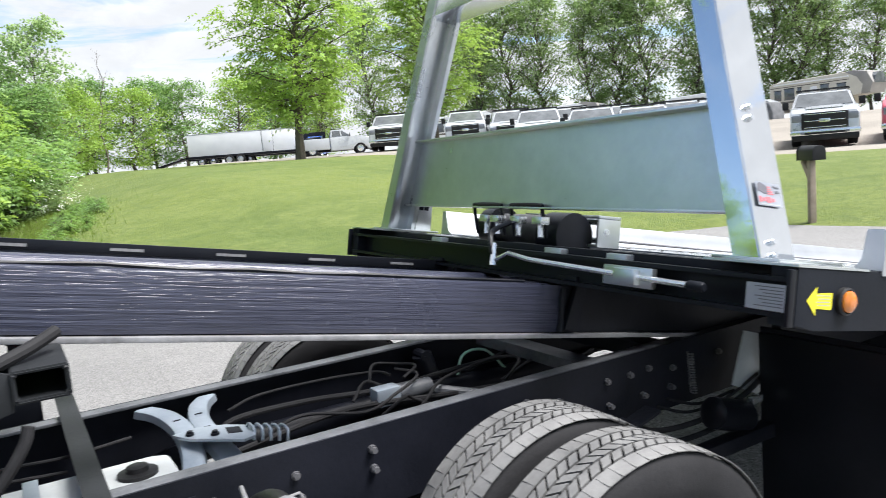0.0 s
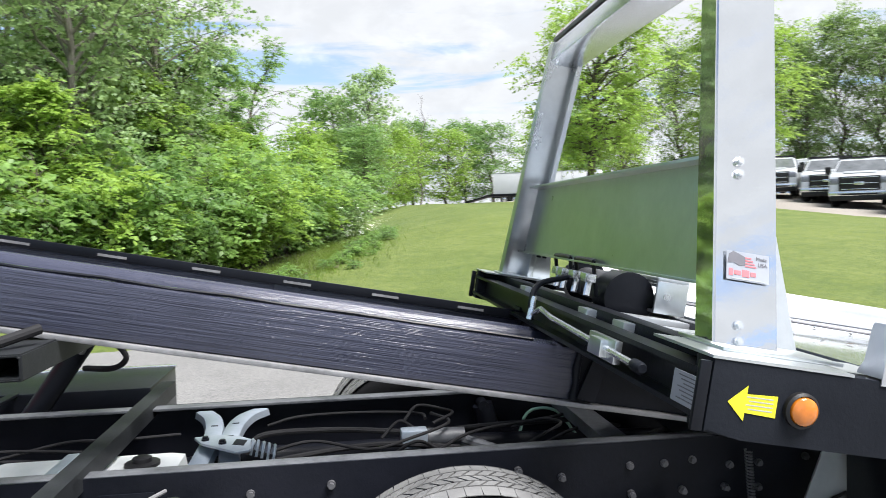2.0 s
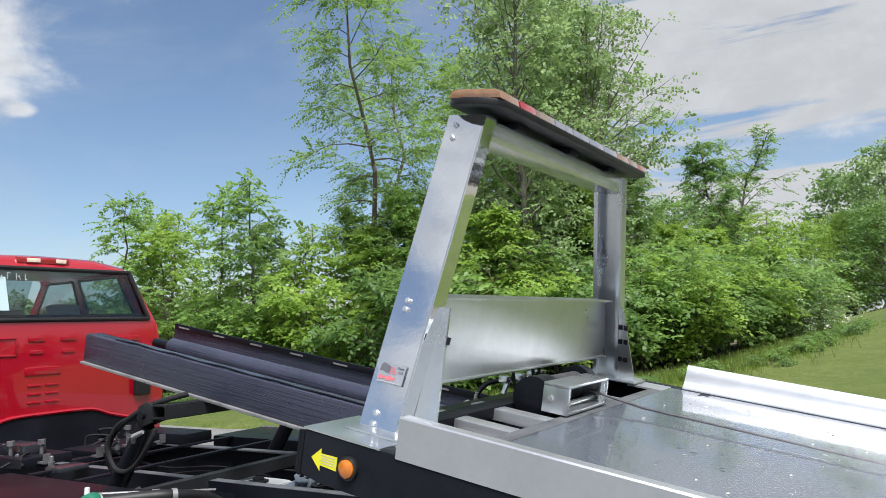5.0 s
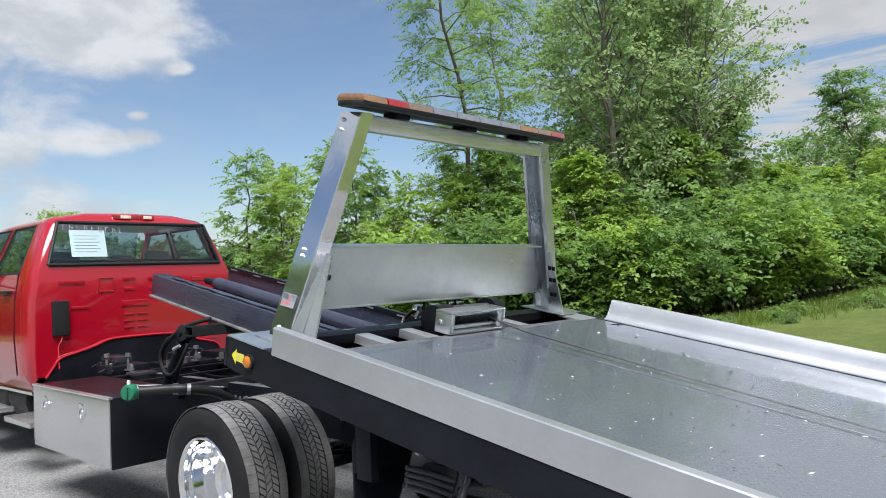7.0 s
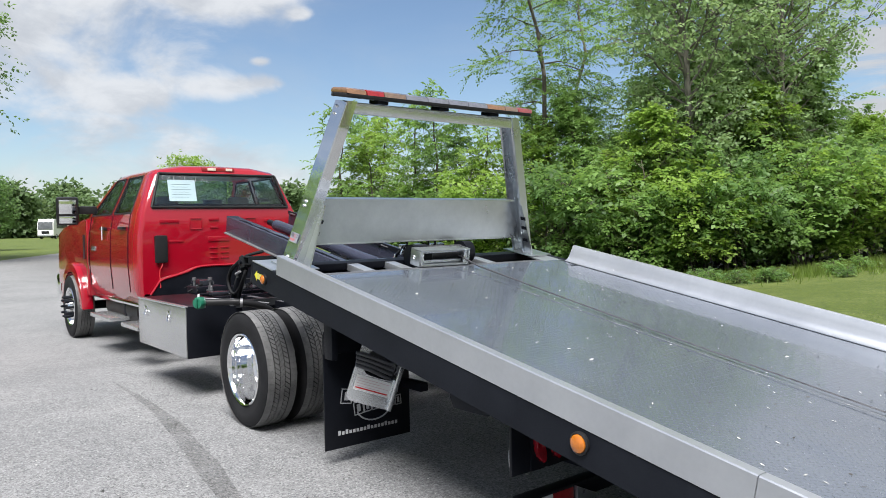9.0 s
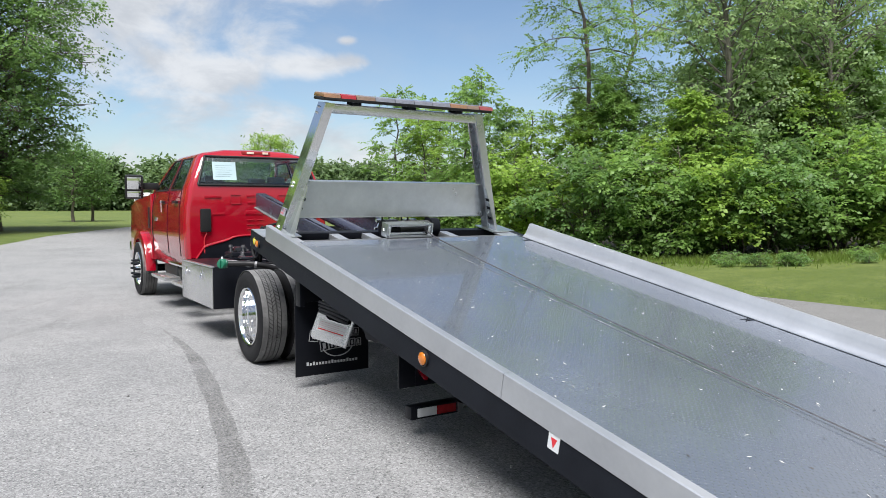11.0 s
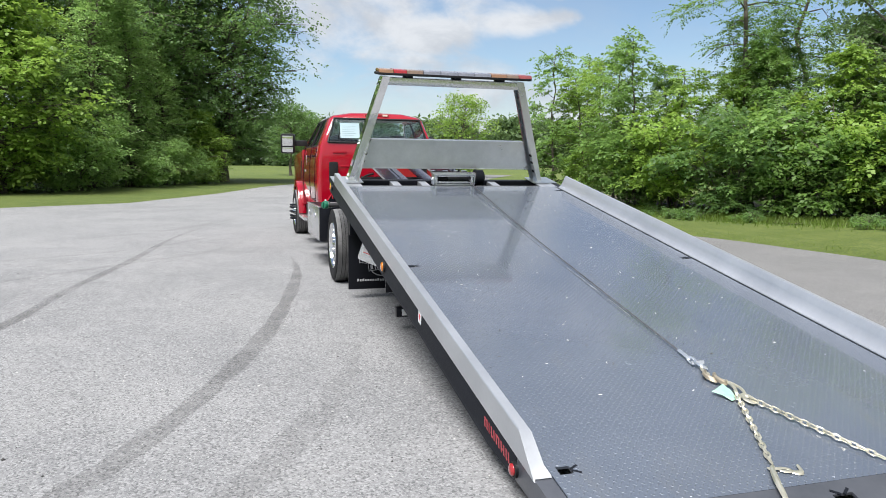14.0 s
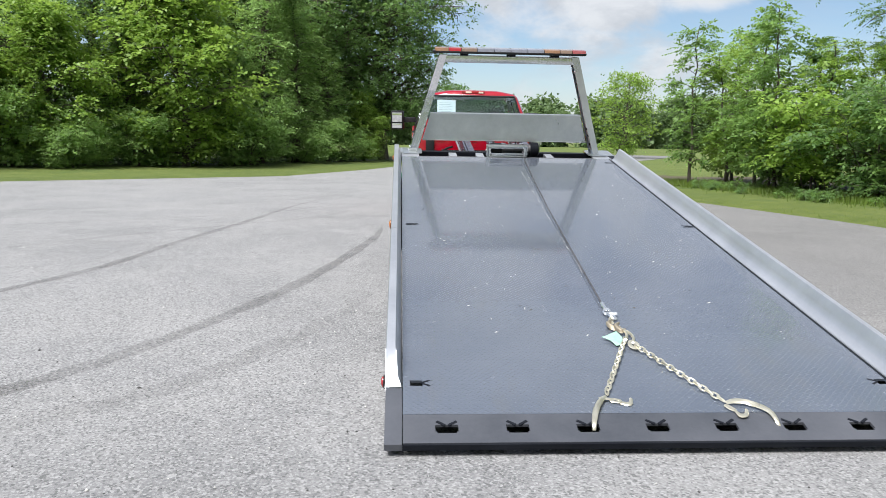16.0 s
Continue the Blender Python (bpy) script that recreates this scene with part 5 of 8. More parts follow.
# lines, valve block, hoses between the rails
bm = B()
box(bm, 0.035, 0.105, 6.38, 6.48, 0.66, 0.728, 0.010)
valve = part("valve_block", bm, M_PALESTEEL, truck, "pale cast valve block with pipes")
bm = B()
tube(bm, [(0.07, 6.38, 0.69), (0.07, 6.24, 0.69)], [0.036, 0.032], 14)
tube(bm, [(0.07, 6.26, 0.68), (-0.05, 6.08, 0.64)], 0.022, 10)
part("pipe_union", bm, M_DUSTBLACK, valve)
rng = random.Random(11)
for i, pts in enumerate([
    [(0.12, 7.05, 0.66), (0.14, 6.98, 0.72), (0.16, 6.7, 0.715), (0.12, 6.4, 0.70), (0.15, 6.1, 0.70), (0.2, 5.7, 0.69)],
    [(0.05, 7.0, 0.64), (0.10, 6.7, 0.66), (0.05, 6.5, 0.68), (0.0, 6.2, 0.66), (-0.1, 5.8, 0.66)],
    [(-0.10, 7.0, 0.60), (-0.12, 6.6, 0.64), (-0.1, 6.3, 0.64), (-0.12, 5.9, 0.66), (-0.05, 5.5, 0.70)],
    [(0.10, 6.55, 0.69), (0.14, 6.48, 0.74), (0.10, 6.42, 0.72), (0.16, 6.36, 0.70)],
    [(-0.08, 6.55, 0.66), (-0.12, 6.45, 0.735), (-0.06, 6.38, 0.70), (-0.12, 6.3, 0.66)],
    [(0.0, 5.95, 0.66), (-0.06, 5.86, 0.725), (0.0, 5.72, 0.72), (0.1, 5.62, 0.68)],
    [(0.20, 8.6, 0.62), (0.16, 8.1, 0.68), (0.2, 7.6, 0.64), (0.16, 7.2, 0.62)],
    [(0.05, 8.8, 0.74), (0.0, 8.3, 0.72), (0.06, 7.9, 0.74), (0.1, 7.5, 0.70)],
    [(0.215, 6.977, 0.733), (0.25, 6.85, 0.752), (0.26, 6.6, 0.75), (0.22, 6.4, 0.745), (0.12, 6.38, 0.75)],
    [(-0.15, 6.98, 0.73), (-0.05, 6.8, 0.74), (-0.12, 6.6, 0.72), (-0.05, 6.45, 0.73), (0.05, 6.30, 0.75), (0.12, 6.36, 0.77)],
    [(0.14, 6.46, 0.74), (0.22, 6.40, 0.775), (0.20, 6.30, 0.76), (0.10, 6.28, 0.77), (0.05, 6.36, 0.75)],
    [(-0.2, 6.5, 0.66), (-0.1, 6.35, 0.70), (0.02, 6.2, 0.72), (0.1, 5.9, 0.73), (0.22, 5.6, 0.74)],
    [(-0.25, 6.2, 0.68), (-0.15, 6.0, 0.74), (-0.05, 5.9, 0.75), (0.05, 5.95, 0.74), (0.1, 6.05, 0.70)],
    [(0.1, 7.9, 0.70), (0.2, 7.7, 0.72), (0.12, 7.5, 0.74), (0.22, 7.3, 0.72)],
]):
    bm = B()
    tube(bm, smoothed(pts, 6), 0.006 if i > 2 else 0.011, 8)
    part("chassis_hose", bm, M_RUBBER, truck)
bm = B()
tube(bm, smoothed([(0.30, 5.98, 0.60), (0.31, 5.93, 0.70), (0.30, 5.82, 0.70), (0.26, 5.74, 0.60)], 7), 0.006, 8)
part("pale_hose", bm, M_STRAP, truck, "thin pale green hose loop")
bm = B()
tube(bm, smoothed([(0.30, 10.0, 0.45), (0.28, 8.0, 0.45), (0.22, 7.1, 0.62), (0.24, 6.9, 0.60), (0.24, 6.2, 0.60), (0.32, 5.4, 0.55)], 6), 0.045, 14)
part("exhaust_pipe", bm, M_FRAME, truck)
# plates and gear on top of the frame behind the cab
for i, (x0, x1, y0, y1, z0, z1) in enumerate(((-0.62, -0.30, 8.85, 9.15, 0.78, 0.84), (-0.52, -0.38, 9.0, 9.3, 0.84, 0.90), (-0.1, 0.4, 8.9, 9.3, 0.76, 0.80), (-0.62, -0.44, 8.45, 8.6, 0.786, 0.815), (0.36, 0.60, 8.6, 9.2, 0.79, 0.86))):
    bm = B()
    box(bm, x0, x1, y0, y1, z0, z1, 0.008)
    part("mount_plate", bm, M_GLOSSBLACK if i in (1, 3) else M_FRAME, truck)
for x, y in ((-0.56, 9.08), (-0.44, 8.95), (0.2, 9.0)):
    bm = B()
    tube(bm, [(x, y, 0.80), (x, y, 0.90)], 0.012, 8)
    tube(bm, [(x, y, 0.90), (x, y, 0.93)], 0.024, 8)
    part("cab_bolt", bm, M_RAILBOLT, truck)
# small brackets, unions and lines behind the cab
rng = random.Random(23)
for k in range(16):
    x, y = rng.uniform(-0.66, 0.55), rng.uniform(8.62, 9.45)
    bm = B()
    if k % 3 == 0:
        tube(bm, smoothed([(x, y, 0.80), (x + rng.uniform(-0.05, 0.05), y + 0.03, 0.85), (x + rng.uniform(-0.14, 0.14), y + rng.uniform(0.05, 0.2), 0.86), (x + rng.uniform(-0.2, 0.2), y + rng.uniform(0.1, 0.25), 0.79)], 5), 0.008, 6)
        part("small_line", bm, M_RUBBER, truck)
    elif k % 3 == 1:
        prism(bm, [(0, 0), (0.07, 0), (0.07, 0.012), (0.014, 0.012), (0.014, 0.06), (0, 0.06)], x - 0.02, x + 0.02, "x", 0.0, pose(0, y, 0.80))
        part("angle_bracket", bm, M_RAILBOLT, truck)
    else:
        lathe(bm, [(0.0, 0.020), (0.02, 0.020), (0.022, 0.013), (0.05, 0.013), (0.055, 0.009)], 8, "z")
        bmesh.ops.transform(bm, matrix=pose(x, y, 0.80), verts=bm.verts)
        part("pipe_union", bm, M_RAILBOLT if k % 2 else M_DUSTBLACK, truck)
for y in (8.1, 8.55):
    bm = B()
    box(bm, -0.74, 0.74, y - 0.02, y + 0.02, 0.788, 0.80, 0.002)
    part("cross_strap", bm, M_FRAME, truck)
# angle bar that ties the two boxes across the frame
bm = B()
box(bm, -0.80, 0.76, 7.432, 7.492, 0.805, 0.813)
box(bm, -0.80, 0.76, 7.432, 7.440, 0.750, 0.805)
part("tie_bar", bm, M_CROSS, truck, "steel angle bar across the chassis")

# tool boxes
for sx in (-1, 1):
    bm = B()
    y_back = 7.447 if sx < 0 else 7.532
    box(bm, min(sx * 0.735, sx * 1.228), max(sx * 0.735, sx * 1.228), y_back, 8.745, 0.352, 0.795, 0.012)
    tb = part("tool_box", bm, M_BLACK, truck, "black underbody tool box with a brushed aluminium door")
    bm = B()
    box(bm, min(sx * 1.2285, sx * 1.240), max(sx * 1.2285, sx * 1.240), y_back + 0.005, 8.740, 0.358, 0.790, 0.004)
    door = part("door", bm, M_ALU, tb, "brushed aluminium door")
    bm = B()
    box(bm, min(sx * 1.215, sx * 1.246), max(sx * 1.215, sx * 1.246), y_back - 0.002, 8.747, 0.785, 0.801, 0.003)
    part("drip_edge", bm, M_POLISH, door)
    for y in (7.86, 8.50):
        bm = B()
        box(bm, -0.004, 0.004, -0.035, 0.035, -0.05, 0.05, 0.003, pose(sx * 1.243, y, 0.68))
        lat = part("latch", bm, M_CHROME, door)
        bm = B()
        r = [(0.0, 0.03 * math.cos(a), 0.03 * math.sin(a)) for a in [k * math.pi / 8 for k in range(17)]]
        tube(bm, [(sx * 1.251 + p[0], y + p[1], 0.665 + p[2]) for p in r], 0.005, 6)
        part("latch_ring", bm, M_CHROME, lat)
# fuel filler with green cap
bm = B()
tube(bm, smoothed([(-1.12, 7.30, 0.835), (-1.00, 7.215, 0.835), (-0.90, 7.14, 0.83), (-0.70, 7.12, 0.78), (-0.50, 7.15, 0.66)], 5), 0.030, 14)
filler = part("fuel_filler", bm, M_PLASTIC, truck, "black filler neck with a green cap")
for f in ((-1.12, 7.30, 0.835, -1.15, 7.315, 0.835, 0.043), (-0.93, 7.165, 0.832, -0.955, 7.183, 0.833, 0.034), (-0.87, 7.128, 0.826, -0.89, 7.137, 0.828, 0.034)):
    bm = B()
    tube(bm, [f[:3], f[3:6]], f[6], 16)
    part("clamp", bm, M_EDGE, filler)
bm = B()
tube(bm, [(-1.12, 7.39, 0.862), (-1.02, 7.28, 0.858), (-0.85, 7.20, 0.835), (-0.62, 7.16, 0.80)], 0.006, 8)
part("filler_stay", bm, M_EDGE, filler, "thin bright stay over the filler neck")
bm = B()
tube(bm, [(-1.165, 7.335, 0.872), (-1.165, 7.335, 0.905)], [0.012, 0.010], 8)
part("vent_nipple", bm, M_PAPER, filler)
bm = B()
m = pose(-1.15, 7.315, 0.835, 0, 0, 34)
lathe(bm, [(0.0, 0.05), (-0.05, 0.05), (-0.062, 0.042)], 16)
box(bm, -0.078, -0.06, -0.008, 0.008, -0.036, 0.036, 0.003)
bmesh.ops.transform(bm, matrix=m, verts=bm.verts)
part("cap", bm, M_GREENCAP, filler, "green screw cap")

# mud flaps, with the chrome lamp bracket on the driver's side
for sx in (-1, 1):
    bm = B()
    xa, xb = min(sx * 0.60, sx * 1.23), max(sx * 0.60, sx * 1.23)
    box(bm, xa, xb, 5.155, 5.165, 0.095, 0.80, 0.002)
    flap = part("mud_flap", bm, M_BLACK, truck, "black rubber mud flap with a pale printed emblem")
    bm = B()
    box(bm, xa, xb, 5.14, 5.155, 0.68, 0.82, 0.004)
    part("flap_bracket", bm, M_FRAME, flap)
    # emblem as hollow slanted outlines over an arc, and bars for the address line
    off = 0 if sx < 0 else 2.03
    for x, z, w, h, lean in ((-1.075, 0.408, 0.040, 0.046, 9), (-1.020, 0.412, 0.010, 0.040, 9), (-0.965, 0.412, 0.032, 0.036, 7), (-0.905, 0.414, 0.034, 0.034, 6), (-0.840, 0.414, 0.030, 0.034, 6), (-0.775, 0.414, 0.030, 0.034, 5), (-0.715, 0.412, 0.026, 0.034, 5),
                             (-0.990, 0.322, 0.036, 0.042, -7), (-0.925, 0.324, 0.028, 0.036, -6), (-0.865, 0.326, 0.028, 0.034, -6), (-0.805, 0.326, 0.026, 0.034, -5), (-0.748, 0.326, 0.026, 0.032, -5), (-0.692, 0.326, 0.024, 0.032, -5)):
        bm = B()
        m = pose(x + off, 5.1535, z, 0, lean, 0)
        for q in ((-w, -w + 0.006, -h, h), (w - 0.006, w, -h, h), (-w, w, h - 0.006, h), (-w, w, -h, -h + 0.006)):
            box(bm, q[0], q[1], -0.001, 0.001, q[2], q[3], 0.0, m)
        if w > 0.02:
            box(bm, -0.35 * w, 0.35 * w, -0.001, 0.001, -0.55 * h, 0.55 * h, 0.0, m)
        part("emblem_stroke", bm, M_GREYINK, flap)
    bm = B()
    ring = [(-0.875 + off + 0.135 * math.cos(a), 5.1535, 0.335 + 0.105 * math.sin(a)) for a in [math.pi * (1.12 + 0.76 * k / 20) for k in range(21)]]
    tube(bm, ring, 0.005, 6)
    part("emblem_arc", bm, M_GREYINK, flap)
    bm = B()
    for i in range(17):
        x, tall = -1.140 + 0.0262 * i + off, 0.027 if i in (0, 2, 8, 13) else 0.020
        box(bm, x, x + 0.017, 5.1525, 5.1545, 0.176, 0.176 + tall)
    part("address_bars", bm, M_PALEINK, flap)
# tilted bright bracket plate with an oval opening
bm = B()
PM = pose(-0.975, 4.97, 0.555, 0, 0, -18) @ pose(0, 0, 0, 0, 20, 0)
def oval(rx, rz, n=20, e=0.45):
    return [(rx * math.copysign(abs(math.cos(a)) ** e, math.cos(a)), rz * math.copysign(abs(math.sin(a)) ** e, math.sin(a))) for a in [2 * math.pi * k / n for k in range(n)]]
outer, inner = oval(0.145, 0.19, 20, 0.2), [(x + 0.022, z + 0.060) for x, z in oval(0.108, 0.078, 20, 0.45)]
ro = [[bm.verts.new((x, y, z)) for x, z in outer] for y in (-0.004, 0.004)]
ri = [[bm.verts.new((x, y, z)) for x, z in inner] for y in (-0.004, 0.004)]
for k in range(20):
    j = (k + 1) % 20
    for q in ((ro[0][k], ro[0][j], ri[0][j], ri[0][k]), (ro[1][k], ri[1][k], ri[1][j], ro[1][j]), (ro[0][k], ro[1][k], ro[1][j], ro[0][j]), (ri[0][k], ri[0][j], ri[1][j], ri[1][k])):
        bm.faces.new(q)
bmesh.ops.transform(bm, matrix=PM, verts=bm.verts)
lamp_plate = part("lamp_bracket", bm, M_POLISH, truck, "bright steel bracket plate with oval lamps and a sticker")
bm = B()
box(bm, 0.12, 0.15, -0.03, 0.20, -0.19, 0.19, 0.006)
bmesh.ops.transform(bm, matrix=PM, verts=bm.verts)
part("side_flange", bm, M_POLISH, lamp_plate)
bm = B()
for i in range(4):
    tube(bm, [(-0.17 + 0.008 * i, -0.03, 0.095 - 0.024 * i), (-0.06, -0.022, 0.092 - 0.024 * i), (0.10, 0.02, 0.080 - 0.030 * i)], [0.010, 0.013, 0.011], 8)
box(bm, -0.09, 0.12, 0.03, 0.10, 0.02, 0.13, 0.02)
bmesh.ops.transform(bm, matrix=PM, verts=bm.verts)
part("valve_bank", bm, M_DUSTBLACK, lamp_plate, "row of dusty ribbed hoses through the opening")
for x, z in ((-0.115, 0.16), (0.10, 0.165), (0.112, -0.15), (-0.02, 0.165)):
    shared_bolt(lamp_plate, PM @ Vector((x, -0.004, z)), PM.to_3x3() @ Vector((0, -1, 0)), 0.010, 0.012, M_POLISH)
bm = B()
box(bm, -0.115, 0.112, -0.0055, -0.0045, -0.118, -0.028)
bmesh.ops.transform(bm, matrix=PM, verts=bm.verts)
sticker = part("sticker", bm, M_WHITE, lamp_plate, "white sticker with red print")
for i in range(5):
    bm = B()
    box(bm, -0.105, 0.100 - 0.05 * (i % 2), -0.0062, -0.0055, -0.106 + 0.015 * i, (-0.098 if i == 0 else -0.1035) + 0.015 * i)
    bmesh.ops.transform(bm, matrix=PM, verts=bm.verts)
    part("print_line", bm, M_REDINK if i == 0 else M_PINKPRINT, sticker)
for x in (-1.21, -0.66):
    bm = B()
    box(bm, x - 0.02, x + 0.02, 5.05, 5.14, 0.66, 0.90, 0.003)
    part("flap_hanger", bm, M_FRAME, truck)

# tail of the chassis: bumper bar with reflective tape, tail lamps, hanging wire
bm = B()
box(bm, -1.083, 1.083, 3.62, 3.70, 0.115, 0.195, 0.006)
bumper = part("rear_bumper_bar", bm, M_BLACK, truck, "black underride bar with red and white tape")
for i, x in enumerate((-1.038, -0.896, 0.756, 0.898)):
    bm = B()
    box(bm, x, x + 0.14, 3.6175, 3.6195, 0.128, 0.182)
    part("reflective_tape", bm, M_PAPER if i % 2 == 0 else M_REDLENS, bumper)
for sx in (-1, 1):
    bm = B()
    box(bm, sx * 0.40 - 0.04, sx * 0.40 + 0.04, 3.70, 3.98, 0.15, 0.60, 0.005)
    part("bumper_strut", bm, M_FRAME, bumper)
    bm = B()
    prism(bm, [(sx * 0.748, 0.188), (sx * 0.748, 0.125), (sx * 0.60, 0.095), (sx * 0.60, 0.120)], 3.600, 3.6185, "y", 0.002)
    part("step_plate", bm, M_GALV, bumper)
for x, m in ((-1.03, M_TAILRED), (-0.93, M_TAILRED), (0.93, M_TAILRED), (1.03, M_TAILRED)):
    bm = B()
    prism(bm, oval(0.024, 0.064, 20, 0.8), 3.555, 3.580, "y", 0.006, pose(x, 0, 0.43, 0, -20 if x < 0 else 20, 0))
    lamp = part("tail_lamp", bm, m, truck, "oval red tail lamp")
    bm = B()
    box(bm, x - 0.042, x + 0.042, 3.582, 3.594, 0.335, 0.525, 0.003)
    part("lamp_plate", bm, M_BLACK, lamp)
bm = B()
box(bm, -1.18, 1.18, 3.596, 3.614, 0.33, 0.56, 0.004)
part("tail_panel", bm, M_BLACK, truck)
bm = B()
tube(bm, smoothed([(-1.112, 3.635, 0.560), (-1.116, 3.625, 0.526), (-1.160, 3.62, 0.470), (-1.172, 3.62, 0.42), (-1.164, 3.62, 0.355), (-1.140, 3.62, 0.328), (-1.098, 3.62, 0.324)], 6), 0.0042, 8)
part("loose_wire", bm, M_PALEINK, truck, "loose pale wire hanging under the deck")

# ---- wheels ----
def tread(bm, r, w, n):
    """Road tread round a tyre whose axis is x: two plain shoulders with fine cuts, three zigzag middle ribs."""
    edges = [-0.5, -0.28, -0.245, -0.100, -0.068, 0.068, 0.100, 0.245, 0.28, 0.5]
    for i in range(5):
        x0, x1 = edges[2 * i] * w, edges[2 * i + 1] * w
        shoulder = i in (0, 4)
        m = n if shoulder else int(n * 1.2)
        for k in range(m):
            step = 2 * math.pi / m
            a0 = step * (k + 0.5 * (i % 2))
            gap = 0.025 if shoulder else 0.22
            sk = 0.0 if shoulder else (0.34 if i % 2 else -0.34) * step
            low = r - (0.004 if shoulder else 0.012)
            cut = [a0 + step * gap / 2, a0 + step * (1 - gap / 2)]
            vs = [bm.verts.new((x, rr * math.cos(a), rr * math.sin(a))) for rr in (low, r) for x, a in ((x0, cut[0] - sk), (x1, cut[0] + sk), (x1, cut[1] + sk), (x0, cut[1] - sk))]
            if shoulder:  # rounded outer rim
                out = (4, 7) if i == 0 else (5, 6)
                for q in out:
                    v = vs[q]
                    f = (r - 0.006) / r
                    v.co.y, v.co.z = v.co.y * f, v.co.z * f
            for q in ((4, 5, 6, 7), (0, 1, 5, 4), (1, 2, 6, 5), (2, 3, 7, 6), (3, 0, 4, 7)):
                bm.faces.new([vs[j] for j in q])


def make_tyre(parent, at, side, dusty):
    w, r, ri = 0.235, 0.425, 0.255
    bm = B()
    h = w / 2
    prof = [(-h * 0.74, ri), (-h * 0.95, ri + 0.02), (-h * 1.04, ri + 0.07), (-h * 1.05, r - 0.08), (-h * 1.0, r - 0.045), (-h * 0.93, r - 0.022), (-h * 0.86, r - 0.012)]
    prof = prof + [(-x, y) for x, y in prof[::-1]]
    lathe(bm, prof, 64, closed=True)
    ty = part("tyre", bm, M_RUBBER, parent, "black ribbed truck tyre with road dust", at)
    bm = B()
    tread(bm, r, w * 0.93, 62)
    part("tread", bm, M_DUSTRUB if dusty else M_RUBBER, ty, smooth=20)
    return ty


def wheel_at(name, x, y, side, dual):
    """side: -1 on the driver's side. A dual has two tyres and a deep dish."""
    e = new(name)
    e.parent, e.location = truck, (x, y, 0.418)
    e["label"] = "rear dual wheel with a deep polished rim" if dual else "front wheel with a bright rim and long black nut covers"
    make_tyre(e, pose(0, 0, 0), side, True)
    if dual:
        make_tyre(e, pose(-side * 0.30, 0, 0), side, True)
    bm = B()
    s = side
    if dual:
        prof = [(s * 0.110, 0.268), (s * 0.118, 0.262), (s * 0.112, 0.250), (s * 0.098, 0.243), (s * 0.06, 0.239), (s * 0.05, 0.241), (s * 0.04, 0.237), (-s * 0.05, 0.228), (-s * 0.09, 0.215), (-s * 0.110, 0.19), (-s * 0.115, 0.16), (-s * 0.113, 0.10), (-s * 0.08, 0.095), (-s * 0.03, 0.085), (-s * 0.02, 0.06), (-s * 0.018, 0.0)]
    else:
        prof = [(s * 0.105, 0.268), (s * 0.115, 0.262), (s * 0.105, 0.245), (s * 0.06, 0.235), (s * 0.05, 0.20), (s * 0.095, 0.175), (s * 0.105, 0.13), (s * 0.10, 0.09), (s * 0.13, 0.085), (s * 0.15, 0.06), (s * 0.152, 0.0)]
    lathe(bm, prof[:-1], 48, caps=(False, True))
    part("rim", bm, M_CHROME, e, "polished aluminium rim")
    n = 10
    for k in range(n):
        bm = B()
        a = 2 * math.pi * k / n
        yy, zz = 0.135 * math.cos(a), 0.135 * math.sin(a)
        if dual:
            tube(bm, [(-s * 0.115, yy, zz), (-s * 0.07, yy, zz)], 0.017, 8)
        else:
            tube(bm, [(s * 0.10, yy, zz), (s * 0.14, yy, zz), (s * 0.145, yy, zz), (s * 0.20, yy, zz)], [0.017, 0.017, 0.021, 0.014], 8)
        part("lug_nut", bm, M_BLACKMATT if not dual else M_POLISH, e)
    if dual:
        for k in range(8):
            bm = B()
            a = 2 * math.pi * (k + 0.5) / 8
            tube(bm, [(-s * 0.103, 0.178 * math.cos(a), 0.178 * math.sin(a)), (-s * 0.120, 0.178 * math.cos(a), 0.178 * math.sin(a))], 0.020, 10)
            part("hand_hole", bm, M_BLACKMATT, e)
    return e


wheel_at("rear_wheel", -1.105, 6.37, -1, True)
wheel_at("rear_wheel", 1.105, 6.37, 1, True)
wheel_at("front_wheel", -0.98, 12.35, -1, False)
wheel_at("front_wheel", 0.98, 12.35, 1, False)
bm = B()
tube(bm, [(-0.85, 12.35, 0.42), (0.85, 12.35, 0.42)], 0.06, 12)
part("front_axle", bm, M_FRAME, truck)


# ---- crew cab ----
def quad_strip(bm, rows_, skip=()):
    for i in range(len(rows_) - 1):
        for j in range(len(rows_[0]) - 1):
            if (i, j) not in skip:
                bm.faces.new((rows_[i][j], rows_[i + 1][j], rows_[i + 1][j + 1], rows_[i][j + 1]))


